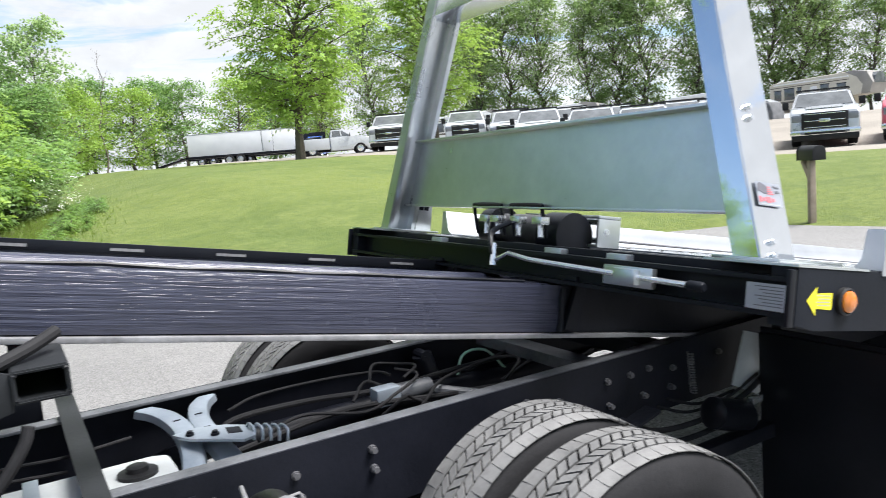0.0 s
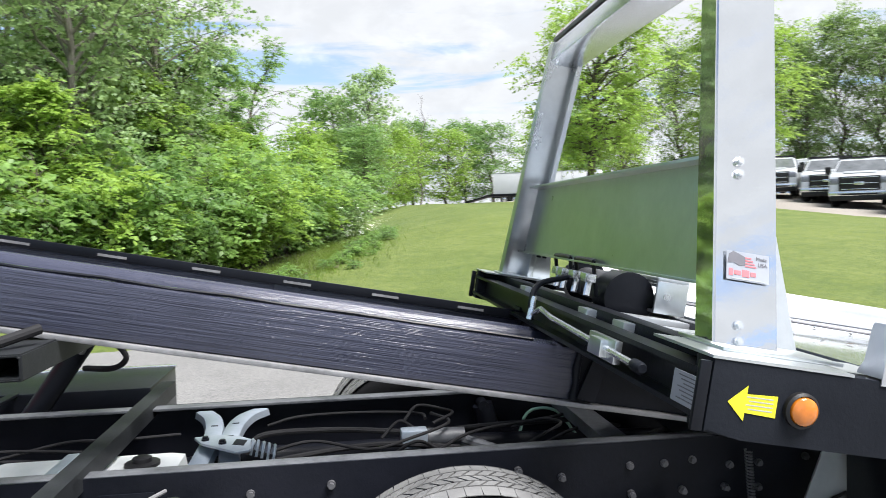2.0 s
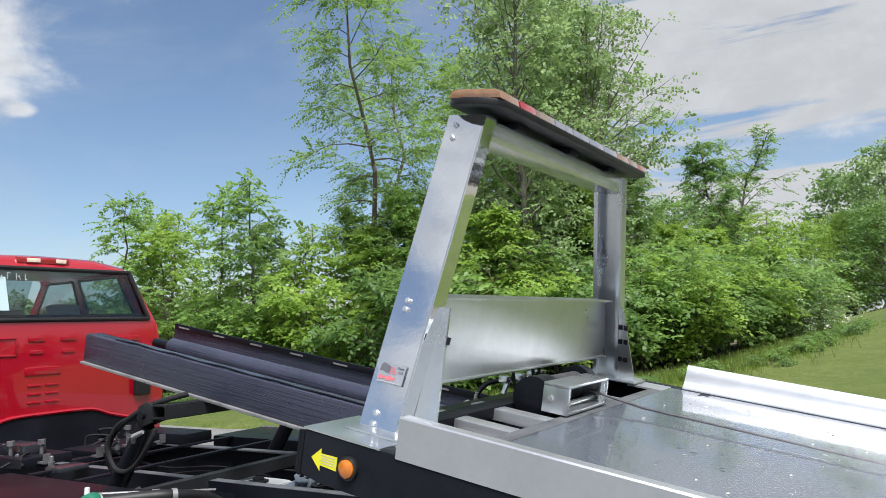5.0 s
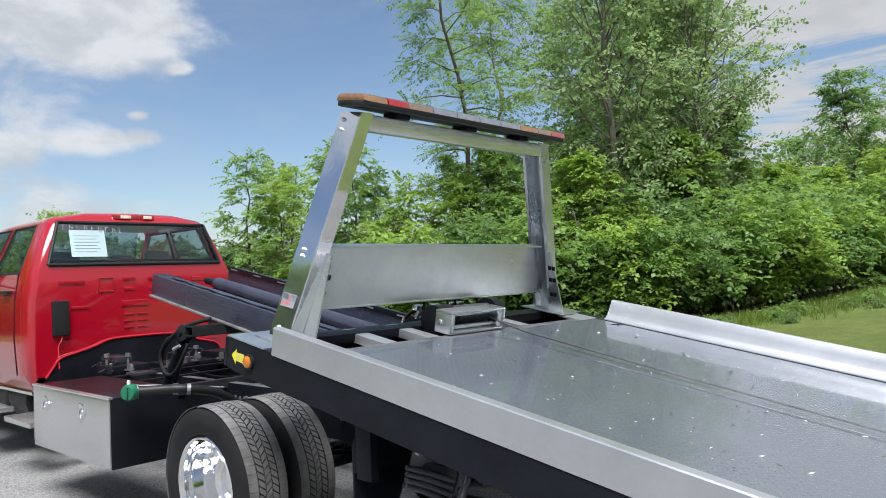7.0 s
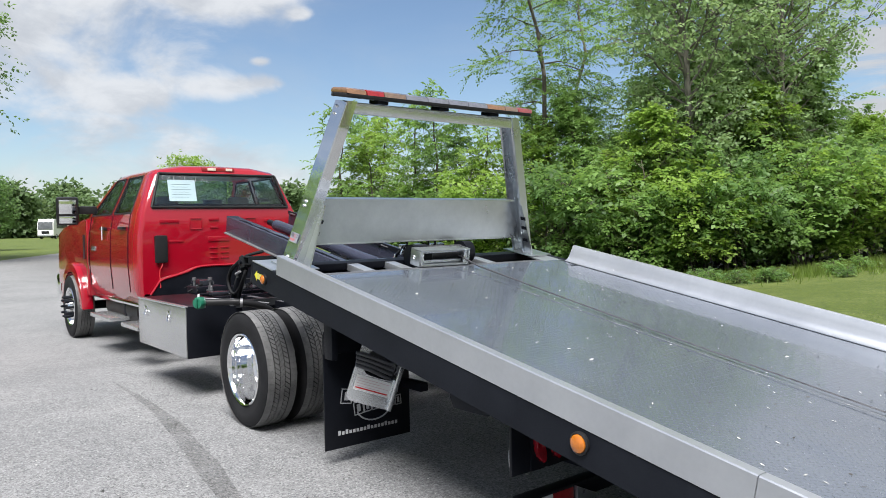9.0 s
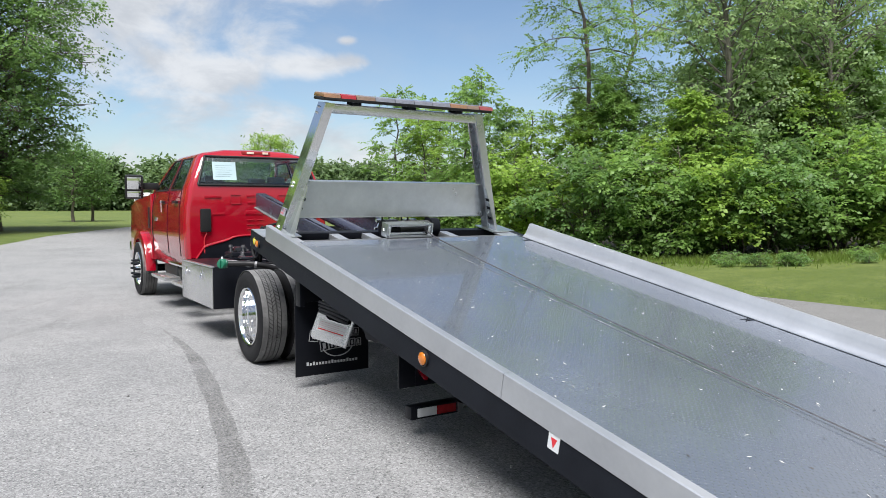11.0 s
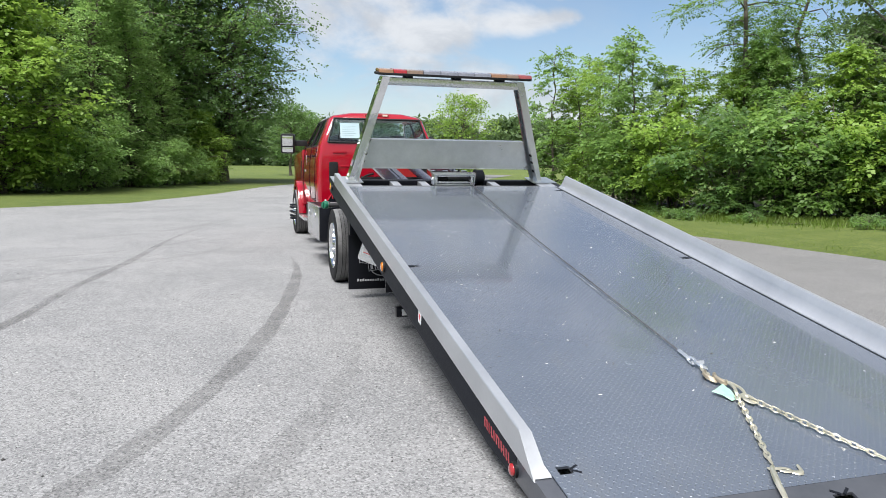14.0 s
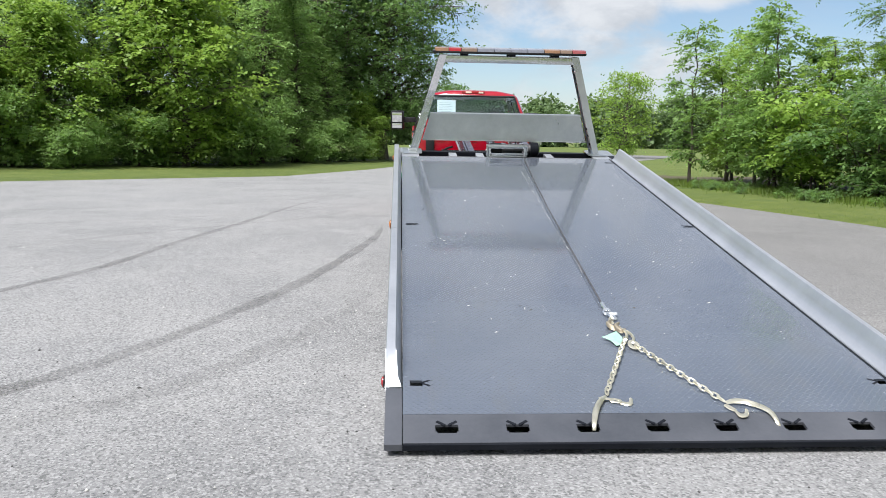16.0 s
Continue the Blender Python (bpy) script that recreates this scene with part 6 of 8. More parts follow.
LV_X = [0.90, 0.975, 0.995, 0.985, 0.945, 0.775, 0.715, 0.42, 0.0]
LV_Z = [0.60, 0.74, 1.05, 1.40, 1.64, 2.06, 2.125, 2.175, 2.185]
ST_Y = [
    [9.66, 9.62, 9.60, 9.60, 9.60, 9.72, 9.75, 9.75, 9.75],
    [9.70, 9.70, 9.70, 9.70, 9.70, 9.80, 9.82, 9.82, 9.82],
    [9.90, 9.90, 9.90, 9.90, 9.90, 9.97, 9.98, 9.98, 9.98],
    [10.56, 10.56, 10.56, 10.56, 10.58, 10.52, 10.52, 10.52, 10.52],
    [10.70, 10.70, 10.70, 10.70, 10.70, 10.62, 10.62, 10.62, 10.62],
    [11.55, 11.55, 11.55, 11.55, 11.58, 11.00, 10.98, 11.00, 11.02],
    [11.70, 11.70, 11.70, 11.70, 11.74, 11.12, 11.05, 11.08, 11.10],
]
bm = B()
cab_rows = {}
for s in (-1, 1):
    rows_ = []
    for si, st in enumerate(ST_Y):
        inset = 0.035 if si == 0 else 0.0
        rows_.append([bm.verts.new((s * max(x - inset * (1 if li < 7 else 0), 0) if li < 8 else 0.0, y, z - (0.02 if si in (0, 6) and li > 5 else 0))) for li, (x, y, z) in enumerate(zip(LV_X, st, LV_Z))])
    quad_strip(bm, rows_, {(2, 4), (4, 4)})
    cab_rows[s] = rows_
L, R = cab_rows[-1][0], cab_rows[1][0]
# back wall with the rear window's opening
for j in range(1, 4):
    bm.faces.new((L[j], R[j], R[j + 1], L[j + 1]))
wb = [bm.verts.new((x, y, z)) for x, y, z in ((-0.815, 9.605, 1.695), (0.815, 9.605, 1.695), (0.70, 9.705, 2.075), (-0.70, 9.705, 2.075))]
bm.faces.new((L[4], R[4], wb[1], wb[0]))
bm.faces.new((R[4], R[5], wb[2], wb[1]))
bm.faces.new((L[5], L[4], wb[0], wb[3]))
bm.faces.new((R[5], R[6], R[7], R[8], L[7], L[6], L[5], wb[3], wb[2]))
bmesh.ops.remove_doubles(bm, verts=bm.verts, dist=0.0005)
bmesh.ops.recalc_face_normals(bm, faces=bm.faces)
sharp = [e for e in bm.edges if len(e.link_faces) == 2 and e.calc_face_angle(0) > 0.45]
bmesh.ops.bevel(bm, geom=sharp, offset=0.035, segments=4, profile=0.5, affect="EDGES")
cab = part("cab", bm, M_RED, truck, "glossy red crew cab with embossed back wall", smooth=50)
# arch and dark underside at the cab's back
bm = B()
box(bm, -0.84, 0.84, 9.70, 12.0, 0.56, 0.72, 0.02)
part("cab_floor", bm, M_FRAME, cab)
bm = B()
pts = smoothed([(-0.86, 9.63, 0.72), (-0.80, 9.615, 0.80), (-0.74, 9.605, 0.875), (-0.60, 9.603, 0.915), (-0.45, 9.603, 0.955), (-0.30, 9.603, 1.005), (0.0, 9.603, 1.012), (0.30, 9.603, 1.005), (0.45, 9.603, 0.955), (0.60, 9.603, 0.915), (0.74, 9.605, 0.875), (0.80, 9.615, 0.80), (0.86, 9.63, 0.72)], 4)
a = [bm.verts.new((p.x, 9.589, p.z)) for p in pts]
b = [bm.verts.new((p.x, 9.589, 0.62)) for p in pts]
c = [bm.verts.new((p.x, 9.66, p.z)) for p in pts]
for i in range(len(pts) - 1):
    bm.faces.new((a[i], a[i + 1], b[i + 1], b[i]))
    bm.faces.new((a[i], c[i], c[i + 1], a[i + 1]))
part("cab_back_arch", bm, M_FRAME, cab)
bm = B()
tube(bm, [(p.x, 9.590, p.z + 0.012) for p in pts], 0.014, 8)
part("arch_lip", bm, M_RED, cab, "rolled red lip over the dark arch")
# embossed ribs pressed into the back wall
def rib(x0, x1, z0, z1, d=0.008):
    bm = B()
    box(bm, x0, x1, 9.600 - d, 9.603, z0, z1, min(0.006, d * 0.7))
    part("pressed_rib", bm, M_RED, cab)
for sx in (-1, 1):
    rib(sx * 0.62 - 0.12, sx * 0.62 + 0.10, 1.52, 1.56)
    rib(sx * 0.33 - 0.07, sx * 0.33 + 0.07, 1.56, 1.575)
    rib(sx * 0.33 - 0.07, sx * 0.33 + 0.07, 1.44, 1.455)
    rib(sx * 0.33 - 0.075, sx * 0.33 - 0.06, 1.455, 1.56), rib(sx * 0.33 + 0.06, sx * 0.33 + 0.075, 1.455, 1.56)
    rib(sx * 0.12 - 0.06, sx * 0.12 + 0.06, 1.54, 1.575), rib(sx * 0.12 - 0.05, sx * 0.12 + 0.05, 1.45, 1.48)
    rib(sx * 0.56 - 0.08, sx * 0.56 + 0.08, 1.30, 1.33), rib(sx * 0.60 - 0.03, sx * 0.60 + 0.16, 0.93, 0.945)
rib(-0.20, 0.06, 1.30, 1.36)
for i in range(3):
    rib(-0.18, -0.08, 1.22 - 0.06 * i, 1.237 - 0.06 * i), rib(-0.05, 0.05, 1.22 - 0.06 * i, 1.237 - 0.06 * i)
# black vents low on the back wall
for sx in (-1, 1):
    bm = B()
    box(bm, sx * 0.735 - 0.07, sx * 0.735 + 0.07, 9.555, 9.601, 1.08, 1.385, 0.02)
    part("cab_vent", bm, M_PLASTIC, cab, "black plastic cab vent")
bm = B()
tube(bm, smoothed([(-0.72, 9.585, 1.08), (-0.74, 9.57, 1.03), (-0.755, 9.585, 0.98), (-0.75, 9.59, 0.80)], 5), 0.006, 6)
part("vent_wire", bm, M_REDINK, cab)


def pane(name, pts, mat, lab="", inset=0.0):
    """A glass pane with a little thickness from corner points in order."""
    bm = B()
    p = [Vector(q) for q in pts]
    nrm = (p[1] - p[0]).cross(p[2] - p[0]).normalized() * 0.004
    f, k = [bm.verts.new(q) for q in p], [bm.verts.new(q + nrm) for q in p]
    bm.faces.new(f), bm.faces.new(k[::-1])
    n = len(p)
    for i in range(n):
        bm.faces.new((f[i], k[i], k[(i + 1) % n], f[(i + 1) % n]))
    ob = part(name, bm, mat, cab, lab)
    ob.visible_shadow = False
    return ob


rear = pane("rear_window", [(-0.83, 9.617, 1.685), (0.83, 9.617, 1.685), (0.71, 9.717, 2.085), (-0.71, 9.717, 2.085)], M_GLASS, "rear window with a paper sheet and chalk marks")
for q in (((-0.815, 1.695), (0.815, 1.695)), ((0.815, 1.695), (0.70, 2.075)), ((0.70, 2.075), (-0.70, 2.075)), ((-0.70, 2.075), (-0.815, 1.695))):
    bm = B()
    tube(bm, [(x, 9.602 + (z - 1.695) * 0.263, z) for x, z in q], 0.016, 8)
    part("gasket", bm, M_PLASTIC, rear)
bm = B()
box(bm, -0.80, 0.80, 9.625, 9.66, 1.69, 1.735, 0.005)
part("gasket_shade", bm, M_BLACKMATT, rear)
bm = B()
m = pose(-0.46, 9.645, 1.885, -14.7)
box(bm, -0.155, 0.155, 0.0, 0.001, -0.125, 0.125, 0, m)
sheet_part = part("paper_sheet", bm, M_BLUEPAPER, rear, "pale blue paper sheet taped inside the glass")
for i in range(6):
    bm = B()
    box(bm, -0.12, 0.10 - 0.03 * (i % 2), -0.0015, -0.0005, 0.07 - 0.03 * i, 0.0735 - 0.03 * i, 0, m)
    part("print_line", bm, M_PAPERINK, sheet_part)
for i in range(9):  # chalk mark on the glass, as plain strokes
    for k, (w, h, dx, dz, turn) in enumerate(((0.0018, 0.024, -0.012, 0, 4), (0.012, 0.0018, 0.0, 0.022 - 0.02 * (i % 3), 8), (0.0018, 0.018, 0.012, -0.006, -12))[: 3 if i % 2 else 2]):
        bm = B()
        box(bm, -w, w, -0.001, 0.0, -h, h, 0, pose(-0.655 + 0.062 * i + dx, 9.679 - 0.0016 * i, 2.030 - 0.003 * i + dz, -14.7, turn, 0))
        part("chalk_stroke", bm, M_GREYINK, rear)
for s in (-1, 1):
    r = cab_rows[s]
    X5, X4 = s * (LV_X[5] - 0.012), s * (LV_X[4] - 0.012)
    lo, hi = LV_Z[4], LV_Z[5]
    for a, b, nm in ((2, 3, "rear_door_window"), (4, 5, "front_door_window")):
        pane(nm, [(X4, ST_Y[a][4], lo), (X4, ST_Y[b][4], lo), (X5, ST_Y[b][5], hi), (X5, ST_Y[a][5], hi)], M_GLASS)
        for (p, q) in (((X4, ST_Y[a][4], lo), (X4, ST_Y[b][4], lo)), ((X4, ST_Y[b][4], lo), (X5, ST_Y[b][5], hi)), ((X5, ST_Y[b][5], hi), (X5, ST_Y[a][5], hi)), ((X5, ST_Y[a][5], hi), (X4, ST_Y[a][4], lo))):
            bm = B()
            tube(bm, [Vector(p) + Vector((s * 0.010, 0, 0)), Vector(q) + Vector((s * 0.010, 0, 0))], 0.011, 6)
            part("window_seal", bm, M_PLASTIC, cab)
    # doors: shut lines, handles
    for y0 in (9.92, 10.63, 11.62):
        bm = B()
        tube(bm, [(s * 0.950, y0, 1.63), (s * 0.988, y0, 1.40), (s * 0.998, y0, 1.05), (s * 0.978, y0, 0.75)], 0.004, 6)
        part("shut_line", bm, M_BLACKMATT, cab)
    for y0 in (10.02, 10.80):
        bm = B()
        box(bm, s * 0.995 - 0.022, s * 0.995 + 0.022, y0, y0 + 0.20, 1.455, 1.49, 0.012)
        part("door_handle", bm, M_PLASTIC, cab, "black door handle")
    if s < 0:
        bm = B()
        box(bm, -1.020, -1.0185, 10.86, 10.895, 1.33, 1.50, 0.0)
        part("hang_tag", bm, M_PAPER, cab, "white paper strip hung from the door handle")
    bm = B()
    box(bm, s * 0.90 - 0.03, s * 0.90 + 0.075, 9.72, 11.72, 0.585, 0.625, 0.01)
    part("sill_strip", bm, M_CHROME, cab)
    bm = B()
    box(bm, s * 0.993 - 0.004, s * 0.993 + 0.004, 11.30, 11.50, 1.20, 1.25, 0.003)
    part("door_badge", bm, M_POLISH, cab)
pane("windscreen", [(0.90, 11.72, 1.66), (-0.90, 11.72, 1.66), (-0.68, 11.10, 2.10), (0.68, 11.10, 2.10)], M_GLASS)
# roof lamp over the rear window
bm = B()
box(bm, -0.20, 0.20, 9.722, 9.76, 2.115, 2.165, 0.012)
lamp = part("roof_lamp", bm, M_REDLENS, cab, "red and clear roof brake lamp")
for x in (-0.13, 0.09):
    bm = B()
    box(bm, x, x + 0.10 - 0.02 * (x > 0), 9.716, 9.724, 2.125, 2.155, 0.004)
    part("clear_lens", bm, M_WARMLENS, lamp)
# interior
for x in (-0.45, 0.45):
    for y in (10.15, 11.0):
        bm = B()
        box(bm, x - 0.26, x + 0.26, y, y + 0.14, 1.15, 1.66, 0.05)
        box(bm, x - 0.26, x + 0.26, y, y + 0.55, 1.05, 1.22, 0.05)
        seat = part("seat", bm, M_SEAT, cab, "grey cloth seat")
        bm = B()
        box(bm, x - 0.13, x + 0.13, y + 0.02, y + 0.12, 1.68, 1.84, 0.04)
        part("head_restraint", bm, M_SEAT, seat)
bm = B()
box(bm, -0.66, 0.66, 9.86, 10.95, 2.085, 2.10, 0.005)
part("headliner", bm, M_WHITE, cab)
bm = B()
box(bm, -0.90, 0.90, 11.35, 11.70, 1.30, 1.62, 0.04)
part("dashboard", bm, M_SEAT, cab)
bm = B()
box(bm, -0.88, 0.88, 9.72, 11.6, 0.75, 1.0, 0.02)
part("cab_trim", bm, M_GREYPLAST, cab)
# bonnet, wings, grille, bumper
bm = B()
prism(bm, [(11.66, 0.95), (11.66, 1.66), (12.1, 1.63), (13.0, 1.56), (13.38, 1.48), (13.44, 1.30), (13.44, 0.95)], -0.86, 0.86, "x", 0.05, segs=3)
hood = part("bonnet", bm, M_RED, cab, "glossy red bonnet")
for s in (-1, 1):
    arch = [(12.35 + 0.53 * math.cos(a), 0.42 + 0.53 * math.sin(a)) for a in [math.pi * (1 - k / 14) for k in range(15)] if math.sin(a) > 0.25]
    outline = [(11.705, 0.60), (11.705, 1.60), (12.2, 1.56), (13.0, 1.50), (13.34, 1.42), (13.42, 1.1), (13.42, 0.70), (12.95, 0.62)] + arch[::-1] + [(11.78, 0.60)]
    bm = B()
    prism(bm, outline, min(s * 0.78, s * 1.0), max(s * 0.78, s * 1.0), "x", 0.03, segs=3)
    wing = part("wing", bm, M_RED, cab, "red front wing with a flared arch")
    bm = B()
    inner = [(12.35 + 0.50 * math.cos(a), 0.42 + 0.50 * math.sin(a)) for a in [math.pi * (1 - k / 14) for k in range(15)]]
    outer = [(12.35 + 0.60 * math.cos(a), 0.42 + 0.60 * math.sin(a)) for a in [math.pi * (1 - k / 14) for k in range(15)]]
    prism(bm, inner + outer[::-1], min(s * 0.93, s * 1.075), max(s * 0.93, s * 1.075), "x", 0.02)
    part("arch_flare", bm, M_RED, wing)
    bm = B()
    box(bm, s * 1.0 - 0.006, s * 1.0 + 0.008, 11.80, 11.90, 1.08, 1.40, 0.006)
    part("wing_vent", bm, M_PLASTIC, wing)
    # towing mirror
    aim = pose(s * 1.29, 11.36, 1.70, 7, 0, s * 10)
    bm = B()
    box(bm, -0.125, 0.125, -0.06, 0.06, -0.175, 0.175, 0.035, aim)
    mir = part("door_mirror", bm, M_PLASTIC, cab, "tall black towing mirror")
    for z0, z1 in ((-0.032, 0.145), (-0.148, -0.060)):
        bm = B()
        box(bm, -0.094, 0.094, -0.064, -0.059, z0, z1, 0.002, aim)
        part("mirror_glass", bm, M_CHROME, mir)
    bm = B()
    box(bm, min(s * 0.94, s * 1.20), max(s * 0.94, s * 1.20), 11.36, 11.42, 1.66, 1.76, 0.02)
    part("mirror_arm", bm, M_PLASTIC, mir)
    # steps
    for y0, y1 in ((9.18, 9.78), (10.25, 11.1)):
        bm = B()
        box(bm, min(s * 0.90, s * 1.13), max(s * 0.90, s * 1.13), y0, y1, 0.40, 0.445, 0.008)
        step = part("cab_step", bm, M_ALU, cab, "bright aluminium step board")
        bm = B()
        box(bm, min(s * 0.60, s * 0.92), max(s * 0.60, s * 0.92), y0 + 0.1, y0 + 0.2, 0.38, 0.60, 0.01)
        part("step_bracket", bm, M_FRAME, step)
bm = B()
box(bm, -1.0, 1.0, 13.44, 13.62, 0.50, 0.82, 0.05)
part("front_bumper", bm, M_CHROME, cab)
bm = B()
box(bm, -0.80, 0.80, 13.44, 13.47, 0.86, 1.28, 0.02)
part("grille", bm, M_PLASTIC, cab)
bm = B()
tube(bm, [(-0.72, 9.9, 0.52), (-0.72, 11.2, 0.52)], 0.20, 20)
part("fuel_tank", bm, M_PLASTIC, truck, "black fuel tank under the cab")
bm = B()
tube(bm, [(0.72, 9.9, 0.52), (0.72, 11.2, 0.52)], 0.17, 20)
part("exhaust_filter", bm, M_FRAME, truck)


# ---- winch rope, chain and hooks lying on the deck ----
def dworld(name, bm, mat, parent, label=""):
    for v in bm.verts:  # laid down on the plate
        f = min(max(v.co.z / 0.045, 0), 1.1)
        v.co.z, v.co.y, v.co.x = v.co.z - 0.026 * f, v.co.y + (0.030 + 0.020 * v.co.y) * f, v.co.x + 0.012 * f
    bmesh.ops.transform(bm, matrix=D, verts=bm.verts)
    return part(name, bm, mat, parent, label)


rope = thing("winch_rope", "dark wire rope drawn tight down the deck from the winch", "wire rope")
bm = B()
tube(bm, [(0.175, 5.66, 0.085), (0.150, 5.40, 0.060), (0.095, 4.40, 0.048), (0.045, 3.45, 0.045), (0.005, 2.35, 0.045), (-0.030, 1.30, 0.045)], 0.006, 8)
dworld("rope", bm, M_CABLE, rope)
bm = B()
tube(bm, [(-0.026, 1.345, 0.045), (-0.030, 1.255, 0.045)], 0.012, 10)
dworld("ferrule", bm, M_POLISH, rope)
bm = B()
tube(bm, [(-0.031 + 0.017 * math.sin(a), 1.222 + 0.036 * math.cos(a), 0.045 + 0.008 * math.sin(a)) for a in [k * math.pi / 8 for k in range(17)]], 0.006, 8)
dworld("thimble", bm, M_POLISH, rope)


def link(bm, c, way, up, L=0.052, W=0.0125, r=0.0046):
    """One oval chain link: two straight sides and two half rounds."""
    way, up = Vector(way).normalized(), Vector(up).normalized()
    side = way.cross(up).normalized()
    pts, half = [], L / 2 - W - r
    for sgn in (1, -1):
        for k in range(6):
            a = math.pi * (k / 5 - 0.5) * 1.0
            pts.append(Vector(c) + way * sgn * (half + W * math.cos(a)) + side * sgn * W * math.sin(a))
    pts.append(pts[0])
    tube(bm, pts, r, 6, cap=False)


def chain(points, parent):
    line = smoothed(points, 30)
    total, step, nxt, k = 0.0, 0.0355, 0.0, 0
    for a, b in zip(line, line[1:]):
        seg = (b - a).length
        while total + seg >= nxt:
            c = a.lerp(b, (nxt - total) / seg)
            way = (b - a).normalized()
            flat = Vector((0, 0, 1)) - way * way.z
            over = way.cross(flat)
            bm = B()
            link(bm, c, way, flat * 0.9 + over * (0.45 if k % 2 else -1.5))
            dworld("chain_link", bm, M_GOLD, parent)
            nxt, k = nxt + step, k + 1
        total += seg


bridle = thing("tow_chain", "pale gold chain bridle with forged hooks on the deck", "tow chain")
bm = B()
link(bm, (-0.018, 1.165, 0.045), (0.15, -1, 0), (0.5, 0, 1), 0.085, 0.022, 0.008)
dworld("shackle", bm, M_POLISH, bridle, "bright steel shackle")
bm = B()
tube(bm, [(-0.052, 1.195, 0.045), (0.020, 1.185, 0.050)], [0.010, 0.010], 8)
dworld("shackle_pin", bm, M_POLISH, bridle)
for c, w in (((-0.042, 1.045, 0.045), 0.030), ((-0.018, 1.000, 0.050), 0.022)):
    bm = B()
    tube(bm, smoothed([(c[0] + 0.01, c[1] + 0.055, c[2]), (c[0] - w, c[1], c[2] + 0.006), (c[0] - 0.3 * w, c[1] - 0.05, c[2]), (c[0] + w, c[1] - 0.03, c[2])], 5), [0.008 + 0.006 * math.sin(k / 15 * 3.14) for k in range(16)], 8)
    dworld("grab_hook", bm, M_RUST, bridle, "worn brown grab hook")
for q in ([(-0.050, 1.010, 0.045), (-0.012, 0.965, 0.052), (-0.006, 0.905, 0.052), (-0.028, 0.850, 0.048)], [(-0.018, 0.985, 0.048), (0.014, 0.930, 0.050), (0.020, 0.870, 0.050), (0.002, 0.815, 0.046)], [(-0.020, 1.150, 0.045), (-0.046, 1.105, 0.047), (-0.040, 1.060, 0.046)]):
    bm = B()
    tube(bm, smoothed(q, 5), 0.0085, 8)
    dworld("master_link", bm, M_GOLD, bridle)
bm = B()
prism(bm, [(-0.150, 0.885), (-0.125, 0.892), (-0.062, 0.925), (-0.038, 0.880), (-0.050, 0.830), (-0.085, 0.822), (-0.108, 0.862)], 0.040, 0.043, "z", 0.001)
bmesh.ops.rotate(bm, cent=(-0.08, 0.87, 0.042), matrix=Matrix.Rotation(radians(24), 3, "X"), verts=bm.verts)
dworld("chain_tag", bm, M_STRAP, bridle, "pale green cloth tag")
bm = B()
ring = [(0.000 + 0.030 * math.cos(a), 0.800 + 0.045 * math.sin(a)) for a in [k * 0.5236 for k in range(12)]]
inner = [(0.000 + 0.012 * math.cos(a), 0.795 + 0.022 * math.sin(a)) for a in [k * 0.5236 for k in range(12)]]
lo = [[bm.verts.new((x, y, 0.036)) for x, y in q] for q in (ring, inner)]
hi = [[bm.verts.new((x, y, 0.048)) for x, y in q] for q in (ring, inner)]
for k in range(12):
    j = (k + 1) % 12
    bm.faces.new((hi[0][k], hi[0][j], hi[1][j], hi[1][k])), bm.faces.new((lo[0][k], lo[1][k], lo[1][j], lo[0][j]))
    bm.faces.new((lo[0][k], lo[0][j], hi[0][j], hi[0][k])), bm.faces.new((lo[1][k], hi[1][k], hi[1][j], lo[1][j]))
dworld("link_plate", bm, M_GOLD, bridle, "pale gold pear-shaped link plate")
chain([(-0.035, 0.845, 0.048), (-0.075, 0.760, 0.048), (-0.165, 0.560, 0.044), (-0.285, 0.300, 0.034)], bridle)
chain([(0.012, 0.775, 0.046), (0.060, 0.660, 0.046), (0.140, 0.477, 0.044), (0.259, 0.236, 0.034)], bridle)


def j_hook(pts, r):
    bm = B()
    line = smoothed(pts, 5)
    n = len(line)
    tube(bm, line, [r * (0.75 + 0.4 * math.sin(math.pi * k / (n - 1))) for k in range(n)], 8)
    dworld("hook", bm, M_GOLD, bridle, "pale gold forged chain hook")


j_hook([(-0.290, 0.288, 0.030), (-0.322, 0.245, 0.042), (-0.362, 0.170, 0.046), (-0.383, 0.115, 0.030), (-0.388, 0.085, -0.020)], 0.012)
bm = B()
link(bm, (-0.292, 0.280, 0.026), (1, -0.2, 0), (0, 0.6, 1), 0.062, 0.016, 0.0055)
dworld("chain_link", bm, M_GOLD, bridle)
bm = B()
link(bm, (-0.246, 0.270, 0.020), (1, -0.35, 0), (0, 0.2, 1), 0.062, 0.016, 0.0055)
dworld("chain_link", bm, M_GOLD, bridle)
j_hook([(-0.222, 0.262, 0.014), (-0.200, 0.250, 0.014), (-0.180, 0.252, 0.016), (-0.170, 0.285, 0.022)], 0.009)
j_hook([(0.262, 0.232, 0.030), (0.300, 0.238, 0.036), (0.360, 0.220, 0.040), (0.430, 0.160, 0.030), (0.452, 0.105, -0.020)], 0.012)
bm = B()
link(bm, (0.268, 0.206, 0.018), (0.5, -1, 0), (0.4, 0, 1), 0.062, 0.016, 0.0055)
dworld("chain_link", bm, M_GOLD, bridle)
j_hook([(0.285, 0.180, 0.014), (0.290, 0.148, 0.014), (0.318, 0.150, 0.014), (0.338, 0.190, 0.018)], 0.009)

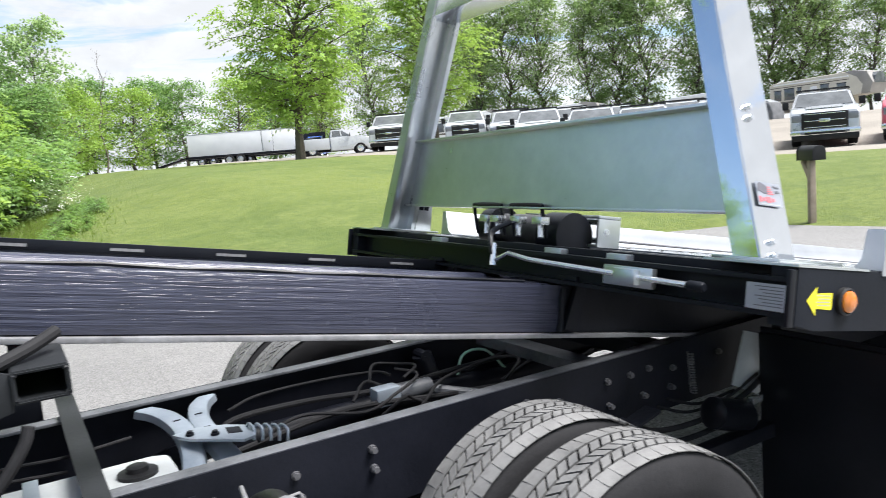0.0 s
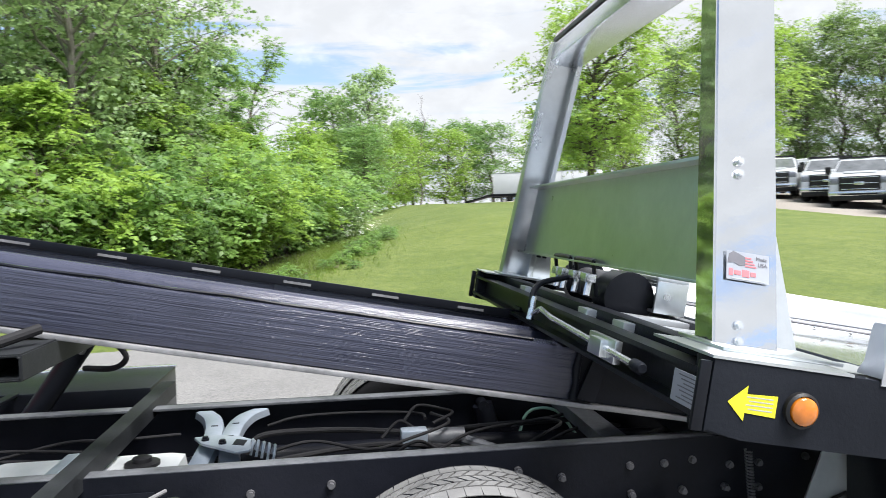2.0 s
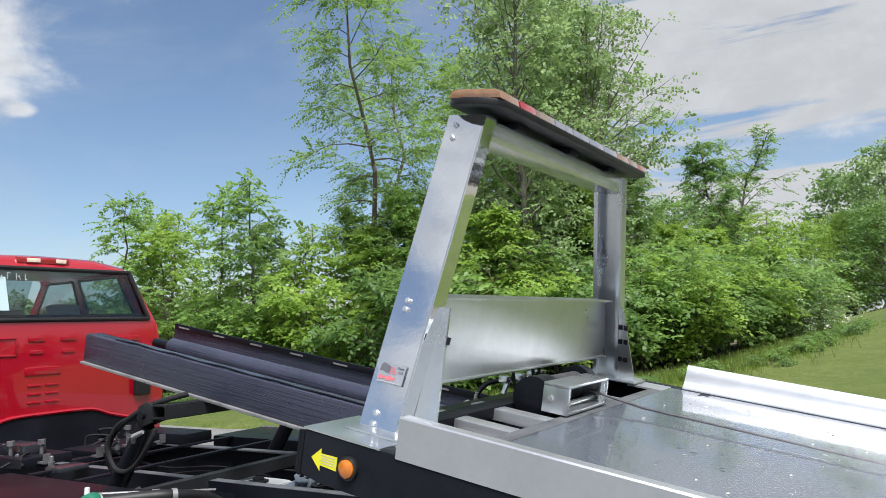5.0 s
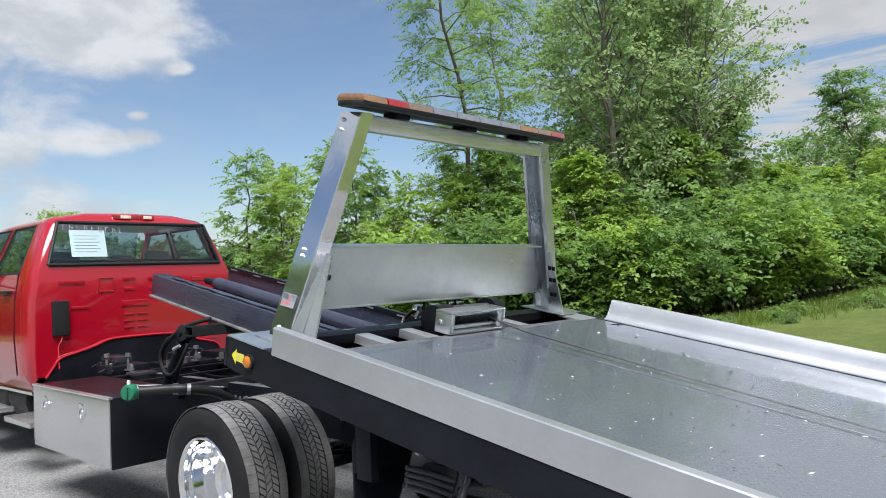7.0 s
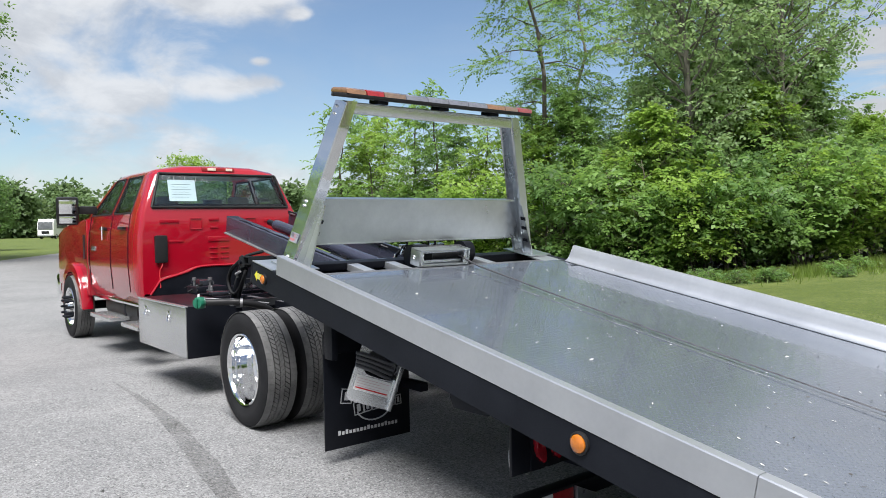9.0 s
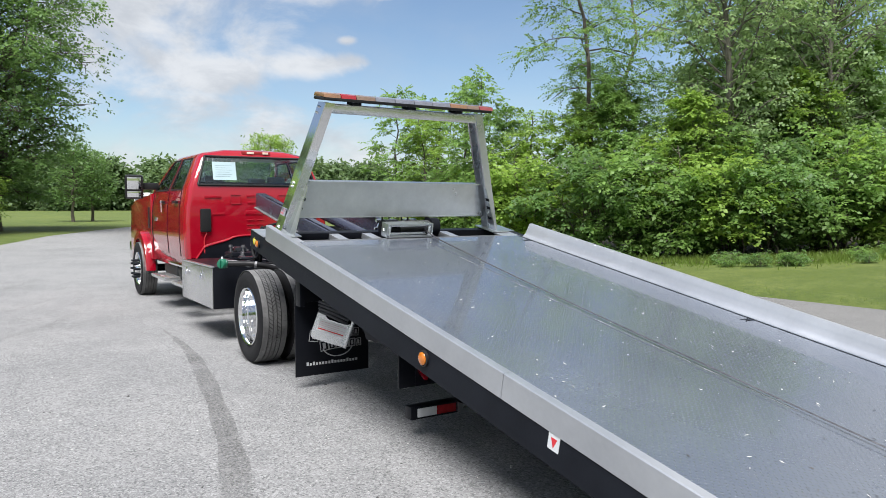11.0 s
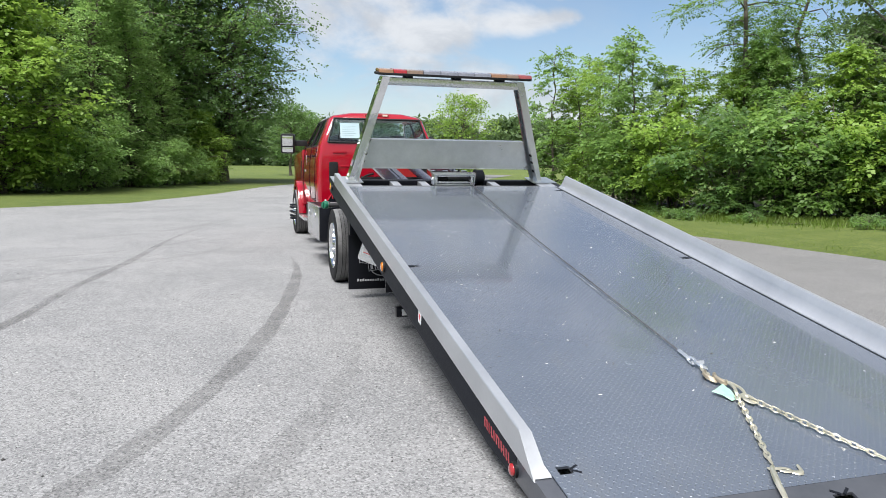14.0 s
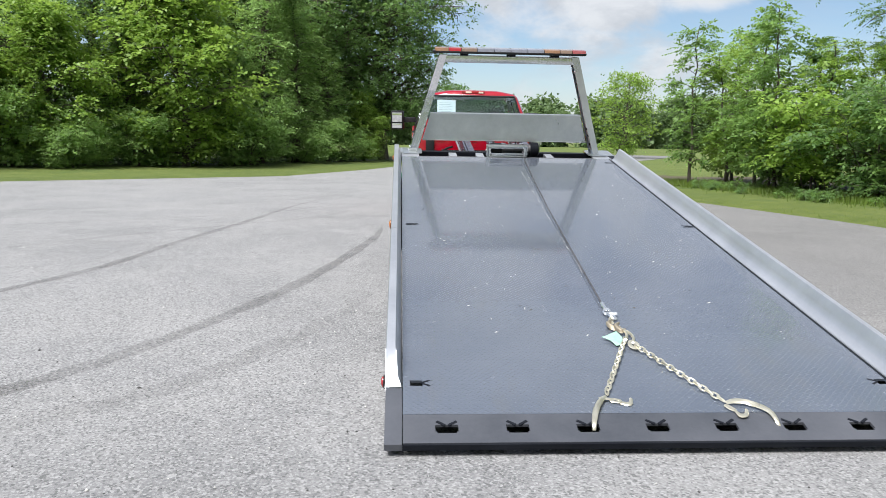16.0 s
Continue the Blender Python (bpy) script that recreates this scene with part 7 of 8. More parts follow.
# petals and dry bits strewn on the deck
rng = np.random.default_rng(5)
def bits(name, n, size, mat, label, x0, x1, y0, y1, seed):
    rng = np.random.default_rng(seed)
    c = np.stack([rng.uniform(x0, x1, n), y0 + (y1 - y0) * rng.beta(1.3, 1.0, n), np.full(n, 0.004)], -1)
    a, s = rng.uniform(0, 6.28, n), size * rng.uniform(0.4, 1.6, n)
    ca, sa = np.cos(a), np.sin(a)
    u = np.stack([ca * s, sa * s, rng.uniform(-0.001, 0.004, n)], -1)
    w = np.stack([-sa * s * 0.22, ca * s * 0.22, rng.uniform(-0.001, 0.003, n)], -1)
    v = np.stack([c - u, c - w * 0.8 + u * 0.1, c + u, c + w], 1).reshape(-1, 3)
    v[:, 2] = np.maximum(v[:, 2], 0.0012)
    v = np.array([tuple(D @ Vector(q)) for q in v])
    tagged(raw_part(name, v, np.arange(4 * n).reshape(-1, 4), mat), label, "debris", kind="stuff")
bits("petals", 270, 0.0090, M_DEBRIS, "pale petals and flakes scattered on the deck", -1.15, 0.95, 0.9, 5.6, 6)
bits("dry_bits", 150, 0.010, M_DARKBITS, "dark dry leaf bits scattered on the deck", -1.1, 0.9, 0.8, 5.6, 7)


# ---- plants ----
def leaf_cloud(rng, pts, spread, count, size, up=0.75, per=9, wide=0.25, reach=1.0):
    """Drooping sprays of paired leaflets about points; returns vertices and quads."""
    pts = np.asarray(pts, float)
    mid = pts.mean(0)
    k = max(count // per, 1)
    c = pts[rng.integers(0, len(pts), k)] + rng.normal(size=(k, 3)) * np.array([spread, spread, spread * 0.42])
    out = (c - mid) * np.array([1, 1, 0.0])
    out /= np.linalg.norm(out, axis=1, keepdims=True) + 1e-6
    ax = out * 0.8 + rng.normal(size=(k, 3)) * np.array([0.75, 0.75, 0.30]) + np.array([0, 0, 0.10])
    ax /= np.linalg.norm(ax, axis=1, keepdims=True)
    nrm = rng.normal(size=(k, 3)) * 0.32 + np.array([0, 0, up * 1.4])
    lat = np.cross(ax, nrm)
    lat /= np.linalg.norm(lat, axis=1, keepdims=True) + 1e-9
    nrm = np.cross(lat, ax)
    ln = size * reach * rng.uniform(2.2, 3.6, (k, 1))
    i = np.arange(per)
    f = ((i // 2 + 0.6) / (per / 2 + 0.3))[None, :, None]
    hand = np.where(i % 2 == 0, 1.0, -1.0)[None, :, None]
    tipmost = (i == per - 1)[None, :, None]
    base = (c[:, None] + ax[:, None] * (ln[:, None] * f) - np.array([0, 0, 1.0]) * (ln[:, None] * 0.32 * f * f)).reshape(-1, 3)
    d = np.where(tipmost, ax[:, None] * np.ones((1, per, 1)), lat[:, None] * hand * 0.85 + ax[:, None] * 0.6)
    d = d + rng.normal(size=(k, per, 3)) * 0.22 - np.array([0, 0, 0.30]) * (0.5 + f)
    d = (d / np.linalg.norm(d, axis=2, keepdims=True)).reshape(-1, 3)
    n3 = (nrm[:, None] + rng.normal(size=(k, per, 3)) * 0.28).reshape(-1, 3)
    side = np.cross(d, n3)
    side /= np.linalg.norm(side, axis=1, keepdims=True) + 1e-9
    n3 = np.cross(side, d)
    m = k * per
    s = size * rng.uniform(0.6, 1.25, (m, 1))
    w = s * rng.uniform(0.8, 1.2, (m, 1)) * wide
    l, r = base + d * s * 0.45 - side * w + n3 * s * 0.05, base + d * s * 0.45 + side * w + n3 * s * 0.05
    v = np.stack([base, l, base + d * s - n3 * s * 0.10, r], 1).reshape(-1, 3)
    return v, np.arange(m * 4).reshape(-1, 4)


def make_tree(name, label, category, seed, height, spread, trunk_r, base, limbs, leaves, leaf_size, mat, cloud=0.38, lean=0.3, top=0.55, stems=1, rise=0.55, gap=0.25, twigs=6, per=9, up=0.6, wide=0.25, reach=1.0, bark=None, droop=0.35):
    """A tree or shrub at the origin: tapered trunk, rising limbs, twigs and single leaves about the twigs."""
    rng = np.random.default_rng(seed)
    e = thing(name, label, category)
    bm = B()
    spots = []
    for st in range(stems):
        a = rng.uniform(0, 6.28)
        off = np.array([math.cos(a), math.sin(a)]) * (0.0 if stems == 1 else rng.uniform(0.1, 0.45) * spread)
        tall = height * (1.0 if st == 0 else rng.uniform(0.55, 0.95))
        bend = rng.normal(size=2) * lean
        line = []
        for k in range(9):
            t = k / 8
            wob = rng.normal(size=2) * 0.02 * height * (t > 0.1)
            line.append(Vector((off[0] * (0.4 + 0.9 * t) + bend[0] * t * t + wob[0], off[1] * (0.4 + 0.9 * t) + bend[1] * t * t + wob[1], tall * t * 0.96 - 0.1 * (k == 0))))
        r0 = trunk_r * (1.0 if st == 0 else 0.65)
        tube(bm, line, [r0 * (1.25 if k == 0 else 1 - 0.9 * k / 8) + 0.006 for k in range(9)], 8)
        for i in range(max(int(limbs / stems), 3)):
            f = base + (0.97 - base) * ((i + rng.uniform(0.1, 0.9)) / max(int(limbs / stems), 3))
            k = min(int(f * 8), 7)
            p = line[k].lerp(line[k + 1], f * 8 - k)
            az = i * 2.4 + rng.uniform(-0.5, 0.5)
            rel = (f - base) / (1 - base)
            prof = (0.45 + 0.55 * min(rel / 0.35, 1)) * (1 - max(rel - top, 0) / (1 - top + 0.05) * 0.75)
            ln = spread * prof * rng.uniform(1 - gap * 1.6, 1.12)
            out = Vector((math.cos(az), math.sin(az), 0))
            lift = rise * rng.uniform(0.5, 1.3) + 0.5 * rel
            pts = [p + out * ln * u + Vector((0, 0, ln * (lift * u - droop * u * u))) + Vector(rng.normal(size=3)) * 0.04 * ln * (u > 0) for u in (0, 0.3, 0.62, 1.0)]
            rl = max(r0 * (1 - 0.85 * f) * 0.55, 0.010)
            tube(bm, pts, [rl, rl * 0.7, rl * 0.42, rl * 0.15], 5, cap=False)
            for w in range(twigs):
                u = rng.uniform(0.28, 1.0)
                q = pts[0].lerp(pts[3], u) if u < 0.3 else pts[1].lerp(pts[2], (u - 0.3) / 0.32) if u < 0.62 else pts[2].lerp(pts[3], (u - 0.62) / 0.38)
                dv = Vector(rng.normal(size=3)) + out * 0.7 + Vector((0, 0, 0.15))
                tip = q + dv.normalized() * ln * rng.uniform(0.18, 0.38)
                tube(bm, [q, tip], [rl * 0.3 + 0.002, 0.003], 3, cap=False)
                for s in (0.35, 0.6, 0.85, 1.05):
                    spots.append(q.lerp(tip, s))
        spots.append(line[-1])
    part("trunk", bm, bark or M_BARK, e)
    v, f = leaf_cloud(rng, [tuple(s) for s in spots], cloud, leaves, leaf_size, up, per, wide, reach)
    v[:, 2] = np.maximum(v[:, 2], 0.03)
    raw_part("crown", v, f, mat, e)
    return e


def plant(proto, places, group):
    """Copies of one plant: x, y, turn, size."""
    rng = random.Random(len(places) * 13 + len(group))
    for i, (x, y, s) in enumerate(places):
        m = pose(x, y, gz(x, y) - 0.02, rng.uniform(-2, 2), rng.uniform(-2, 2), rng.uniform(0, 360))
        s2 = s * rng.uniform(0.96, 1.04)
        if i == 0:
            proto.matrix_basis = m
            proto.scale = (s2, s2, s2)
            proto["group"] = group
        else:
            c = copy_thing(proto, m)
            c.scale = (s2, s2, s2)
            c["group"] = group


G_W = "trees of the wood beside the drive"
sap1 = make_tree("sapling", "slender light green sapling with sparse leaves", "tree", 1, 5.6, 1.0, 0.05, 0.12, 30, 4400, 0.12, M_LEAF, 0.15, 0.3, 0.35, gap=0.3, wide=0.30)
sap2 = make_tree("sapling", "slender pale green sapling in the wood's edge", "tree", 2, 5.0, 1.2, 0.05, 0.10, 30, 4600, 0.12, M_LEAFYELL, 0.16, 0.4, 0.35, gap=0.3, wide=0.30)
mid1 = make_tree("broadleaf_tree", "leafy bright green tree in the wood", "tree", 3, 9.0, 2.5, 0.10, 0.06, 58, 15000, 0.15, M_LEAF, 0.15, 0.5, 0.40, gap=0.5, rise=0.7, twigs=6, per=7, wide=0.34, up=0.85)
mid2 = make_tree("broadleaf_tree", "dense yellow-green tree in the wood", "tree", 4, 8.0, 2.6, 0.10, 0.05, 58, 15000, 0.155, M_LEAFYELL, 0.15, 0.5, 0.35, gap=0.5, rise=0.6, twigs=6, per=7, wide=0.36, up=0.9)
mid3 = make_tree("broadleaf_tree", "shaded dark green tree in the wood", "tree", 5, 9.6, 2.4, 0.11, 0.06, 58, 14000, 0.15, M_LEAFDARK, 0.15, 0.5, 0.40, gap=0.5, rise=0.75, twigs=6, wide=0.30)
tall1 = make_tree("tall_tree", "tall airy tree with visible limbs and gaps", "tree", 6, 11.5, 2.4, 0.13, 0.22, 44, 7500, 0.14, M_LEAF, 0.17, 0.8, 0.6, gap=0.45, rise=0.9, wide=0.3)
tall3 = make_tree("tall_tree", "tall full green tree behind the thicket", "tree", 8, 12.0, 2.9, 0.16, 0.16, 50, 9500, 0.15, M_LEAF, 0.19, 0.6, 0.6, gap=0.35, rise=0.8, wide=0.3)
locust = make_tree("locust_tree", "tall thin locust with a dark stem and feathery drooping sprays", "tree", 57, 10.6, 2.1, 0.085, 0.34, 24, 17000, 0.088, M_LEAF, 0.14, 0.5, 0.75, gap=0.45, rise=0.35, twigs=6, per=19, up=0.8, wide=0.26, reach=2.6, droop=0.5)
poplar = make_tree("poplar", "tall pale-barked poplar with small grey-green leaves", "tree", 58, 12.0, 2.2, 0.13, 0.16, 76, 16000, 0.115, M_LEAFGREY, 0.25, 0.5, 0.65, gap=0.4, rise=1.05, twigs=7, per=5, up=0.25, wide=0.40, bark=M_PALEBARK)
bush1 = make_tree("bush", "dense green bush at the wood's edge", "bush", 9, 2.9, 1.7, 0.03, 0.14, 44, 7500, 0.13, M_LEAF, 0.18, 0.3, 0.5, stems=5, per=7, wide=0.34, up=0.9)
bush2 = make_tree("bush", "dark green bush at the wood's edge", "bush", 10, 2.6, 1.6, 0.03, 0.14, 44, 7500, 0.12, M_LEAFDARK, 0.18, 0.3, 0.5, stems=5, wide=0.30)
bush3 = make_tree("bush", "bright yellow-green bush at the wood's edge", "bush", 11, 3.4, 1.8, 0.03, 0.14, 44, 7500, 0.135, M_LEAFYELL, 0.18, 0.3, 0.5, stems=5, per=7, wide=0.36, up=0.9)
plant(sap1, [(8.05, 20.3, 0.93), (9.3, 18.4, 0.90), (10.2, 22.4, 0.92), (9.2, 17.0, 0.92)], G_W)
plant(sap2, [(8.9, 19.6, 0.86), (9.9, 21.2, 1.0), (10.0, 16.2, 0.8), (20.9, 7.7, 0.8)], G_W)
plant(mid1, [(11.4, 13.6, 0.53), (13.8, 11.9, 0.58), (17.6, 10.9, 0.64), (13.2, 16.8, 0.57), (20.4, 11.2, 0.50), (15.2, 14.8, 0.65), (18.6, 14.0, 0.73)], G_W)
plant(mid2, [(10.9, 15.4, 0.50), (15.3, 10.9, 0.62), (19.0, 9.6, 0.50), (12.4, 12.2, 0.53), (22.0, 9.8, 0.52), (16.8, 12.4, 0.65)], G_W)
plant(mid3, [(12.6, 14.4, 0.53), (16.2, 13.0, 0.65), (18.8, 12.6, 0.65), (11.2, 18.2, 0.47), (22.5, 12.0, 0.54), (14.2, 13.2, 0.57), (40.5, 12.9, 1.18)], G_W)
plant(tall1, [(18.2, 15.8, 1.0), (44.0, 13.3, 1.08)], G_W)
plant(tall3, [(20.8, 16.4, 0.95), (18.4, 12.6, 0.78)], G_W)
plant(locust, [(11.4, 15.0, 1.0), (14.3, 16.4, 1.0)], G_W)
plant(poplar, [(13.6, 12.0, 0.92), (15.8, 10.8, 0.86), (16.6, 14.0, 0.98), (20.4, 13.0, 0.92)], G_W)
plant(bush1, [(9.2, 17.4, 0.9), (11.4, 11.9, 1.0), (14.6, 9.7, 1.0), (18.4, 8.6, 1.0), (21.8, 8.0, 1.1), (10.8, 19.0, 0.9), (10.8, 12.9, 0.8)], G_W)
plant(bush2, [(10.2, 14.0, 1.0), (12.9, 10.5, 1.0), (16.4, 9.2, 1.0), (20.2, 7.9, 1.0), (17.4, 9.9, 1.1), (13.4, 10.9, 1.1)], G_W)
plant(bush3, [(9.6, 15.6, 0.9), (12.0, 13.0, 0.9), (15.5, 9.0, 0.8), (19.4, 8.3, 0.9), (12.2, 11.0, 0.8)], G_W)

flowering = make_tree("flowering_bush", "grey-green bush with white blossom at the wood's corner", "bush", 61, 2.2, 1.2, 0.03, 0.08, 36, 5200, 0.10, M_LEAFGREY, 0.16, 0.2, 0.5, stems=5, per=5, wide=0.36)
bl_rng = np.random.default_rng(62)
bl_a, bl_h = bl_rng.uniform(0, 6.283, 160), bl_rng.uniform(0.3, 2.0, 160)
bl_r = 1.25 * np.sqrt(np.clip(1 - ((bl_h - 0.9) / 1.4) ** 2, 0.1, 1))
bl_v, bl_f = leaf_cloud(bl_rng, np.stack([bl_r * np.cos(bl_a), bl_r * np.sin(bl_a), bl_h], -1), 0.10, 700, 0.045, 1.0, 5, 0.45)
raw_part("blossom", bl_v, bl_f, M_FLOWER, flowering, "small white blossom")
plant(flowering, [(22.0, 7.0, 1.0), (20.3, 6.9, 0.7), (23.4, 7.8, 0.9)], G_W)

G_L = "trees beyond the bend of the drive"
big1 = make_tree("shade_tree", "tall dense green shade tree beyond the drive", "tree", 21, 14.0, 4.2, 0.26, 0.05, 80, 34000, 0.15, M_LEAFMID, 0.34, 0.5, 0.6, rise=0.6, twigs=7, per=5, up=0.5, wide=0.34, gap=0.4)
big2 = make_tree("shade_tree", "broad dark green shade tree beyond the drive", "tree", 22, 12.0, 3.6, 0.24, 0.05, 84, 32000, 0.15, M_LEAFDARK, 0.30, 0.5, 0.35, rise=0.5, twigs=7, per=5, up=0.5, wide=0.34, gap=0.4)
big3 = make_tree("young_tree", "leafy light green maple at the lawn's edge", "tree", 23, 6.4, 2.6, 0.12, 0.04, 70, 24000, 0.15, M_LEAFYELL, 0.24, 0.4, 0.45, twigs=7, per=5, up=0.8, wide=0.38, gap=0.4)
big4 = make_tree("shade_tree", "tall shade tree with a bare lower trunk by the drive", "tree", 25, 15.0, 4.5, 0.30, 0.11, 90, 62000, 0.17, M_LEAFDARK, 0.50, 0.5, 0.62, rise=0.55, gap=0.16, twigs=10, per=5, up=0.5, wide=0.34)
slim = make_tree("slim_tree", "narrow pointed dark green tree in the row", "tree", 26, 10.5, 2.1, 0.16, 0.03, 90, 22000, 0.12, M_LEAFMID, 0.20, 0.3, 0.12, rise=0.25, gap=0.3, twigs=6, per=5, up=0.7, wide=0.32)
plant(big4, [(-2.3, 44.8, 1.08), (-5.6, 42.6, 1.0), (-8.6, 44.5, 1.05)], G_L)
plant(big1, [(-11.0, 39.5, 1.0), (-16.0, 35.0, 1.05), (-21.5, 33.0, 1.0)], G_L)
plant(big2, [(-9.4, 37.4, 1.0), (-13.6, 33.4, 1.0), (-19.0, 29.4, 1.05), (-24.5, 25.0, 1.0)], G_L)
plant(big3, [(-10.4, 29.4, 1.30), (-14.8, 26.6, 0.95), (-18.6, 23.8, 1.1), (-3.4, 41.0, 0.62)], G_L)
plant(slim, [(-7.9, 33.6, 0.98), (-6.5, 36.0, 0.90), (-5.2, 38.4, 0.72), (-12.8, 30.4, 0.9), (-16.6, 27.6, 0.95), (-8.9, 32.4, 0.7)], G_L)

bush4 = make_tree("bush", "leafy low bush under the far shade trees", "bush", 24, 3.2, 2.2, 0.04, 0.03, 44, 12000, 0.13, M_LEAFMID, 0.26, 0.3, 0.5, stems=5, per=5, up=0.6, wide=0.34)
plant(bush4, [(-8.3, 31.6, 1.0), (-6.4, 35.2, 0.9), (-12.4, 28.8, 0.8), (-16.4, 26.0, 1.1), (-20.5, 23.4, 1.2), (-4.6, 38.6, 0.8), (-14.2, 27.6, 0.9), (-13.6, 25.6, 0.6)], G_L)

G_F = "far trees"
far1 = make_tree("far_tree", "green tree in a distant tree line", "tree", 31, 11.0, 3.6, 0.18, 0.08, 46, 7500, 0.32, M_LEAFDARK, 0.50, 0.5, 0.5, per=4, up=0.3)
far2 = make_tree("far_tree", "light green tree in a distant tree line", "tree", 32, 9.5, 3.6, 0.18, 0.06, 50, 8000, 0.27, M_LEAFYELL, 0.42, 0.5, 0.5, per=4, up=0.3)
far3 = make_tree("lot_tree", "tall feathery grey-green tree in the row behind the lot", "tree", 33, 15.0, 3.3, 0.17, 0.10, 74, 10000, 0.31, M_LOTLEAF, 0.34, 0.5, 0.25, rise=1.25, gap=0.45, per=5, up=0.1, wide=0.20, droop=0.05, twigs=7)
lawn_tree = make_tree("lawn_tree", "bright yellow-green shade tree on the lawn by the lot", "tree", 34, 10.5, 3.9, 0.22, 0.20, 66, 20000, 0.22, M_LEAFYELL, 0.40, 0.4, 0.5, rise=0.6, per=7, up=0.5)
rr = random.Random(3)
north = [(x + rr.uniform(-3, 3), 178 + rr.uniform(-10, 14) - 0.10 * abs(x - 20), rr.uniform(0.8, 1.15)) for x in range(-60, 150, 4)]
east = [(62 + rr.uniform(-5, 8), y + rr.uniform(-2, 2), rr.uniform(0.85, 1.1)) for y in range(3, 60, 6)]
far0 = make_tree("far_tree", "dull green tree in a distant wood", "tree", 36, 10.5, 3.6, 0.18, 0.03, 26, 3200, 0.95, M_FARLEAF, 0.75, 0.5, 0.5, per=3, up=0.2, wide=0.36)
plant(far0, north, G_F)
plant(far1, east[1::2] + [(46.0, 5.0, 0.55), (69, -8, 0.72), (75, -19, 0.95), (68, 0, 0.75), (73, -6, 0.8), (80, -20, 1.1)], G_F)
plant(far2, east[2::2] + [(50, 7, 0.72), (54, 3, 0.70), (47, 9.5, 0.66), (58, 8, 0.75), (43, 12, 0.6), (18.8, 63.6, 0.84), (38, 15, 0.65), (66, -3, 0.74), (72, -14, 0.9), (78, -25, 1.0), (64, 1, 0.68), (51.0, 4.5, 0.62)], G_F)
back = []
for k in range(32):
    t = k / 31
    back.append((84 - 90 * t + rr.uniform(-1.5, 1.5), -30 - 75 * t ** 0.8 + rr.uniform(-2, 2), rr.uniform(1.0, 1.38)))
plant(far3, back, G_F)
plant(make_tree("pale_tree", "tall sparse pale green tree above the far thicket", "tree", 37, 11.2, 2.3, 0.12, 0.30, 40, 5200, 0.24, M_LEAFGREY, 0.26, 0.4, 0.55, rise=1.0, gap=0.4, per=4, up=0.2, wide=0.3, bark=M_PALEBARK), [(49.0, 5.4, 0.90)], G_F)
plant(make_tree("bare_tree", "dead leafless tree in the far thicket", "tree", 38, 8.6, 0.9, 0.06, 0.45, 12, 4, 0.1, M_LEAFGREY, 0.2, 0.3, 0.5, rise=1.6, twigs=3), [(55.5, 0.6, 1.0)], G_F)
pair_tree = make_tree("lawn_tree", "small shade tree with a bare trunk on the far lawn", "tree", 35, 8.2, 2.6, 0.16, 0.24, 50, 5200, 0.26, M_LEAFDARK, 0.30, 0.3, 0.5, rise=0.5, per=4, up=0.3)
plant(pair_tree, [(3.5, 65.0, 0.78), (5.0, 66.0, 0.70)], "paired trees on the far lawn")
plant(lawn_tree, [(33.1, -5.6, 1.0), (37.0, -15.8, 0.95)], "lawn trees by the lot")


# ---- grass blades, weeds and flowers at the wood's foot ----
def blades(name, pts, h0, h1, w, mat, label, seed):
    rng = np.random.default_rng(seed)
    n = len(pts)
    z = ground_z(pts[:, 0], pts[:, 1])
    h = rng.uniform(h0, h1, n)
    a = rng.uniform(0, 6.283, n)
    dx, dy = np.cos(a) * w, np.sin(a) * w
    lean = rng.normal(size=(n, 2)) * 0.35 * h[:, None]
    v = np.stack([np.stack([pts[:, 0] - dx, pts[:, 1] - dy, z - 0.01], -1), np.stack([pts[:, 0] + dx, pts[:, 1] + dy, z - 0.01], -1), np.stack([pts[:, 0] + lean[:, 0], pts[:, 1] + lean[:, 1], z + h], -1)], 1).reshape(-1, 3)
    return tagged(raw_part(name, v, np.arange(3 * n).reshape(-1, 3), mat), label, "grass", kind="stuff")


rng = np.random.default_rng(77)
p = rng.uniform((2, -12), (26, 22), (240000, 2))
d, ins = dist_in(PAVE, p[:, 0], p[:, 1])
_, in_lot = dist_in(LOT, p[:, 0], p[:, 1])
p = p[(~ins) & (~in_lot) & (rng.random(len(p)) < 0.9 * np.exp(-d / 0.35))]
blades("grass", p[:30000], 0.015, 0.04, 0.006, M_BLADE, "short mown grass along the drive", 1)
EDGE = smoothed([(7.2, 21.5, 0), (8.2, 18.0, 0), (8.9, 14.8, 0), (9.8, 11.6, 0), (11.6, 8.8, 0), (14.6, 7.1, 0), (18.5, 6.3, 0), (22.6, 6.0, 0)], 40)
e = np.array([(q.x, q.y) for q in EDGE])
nrm = np.gradient(e, axis=0)
nrm = np.stack([nrm[:, 1], -nrm[:, 0]], -1) / np.linalg.norm(nrm, axis=1, keepdims=True)
if (nrm[60] @ np.array([0.3, -1.0])) < 0:
    nrm = -nrm
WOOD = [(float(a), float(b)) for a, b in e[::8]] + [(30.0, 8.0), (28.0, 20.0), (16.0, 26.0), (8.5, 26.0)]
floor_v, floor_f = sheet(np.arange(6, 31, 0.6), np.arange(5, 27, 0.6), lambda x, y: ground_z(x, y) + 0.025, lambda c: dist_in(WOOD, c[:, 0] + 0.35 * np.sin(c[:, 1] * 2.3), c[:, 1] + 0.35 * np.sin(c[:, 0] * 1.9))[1])
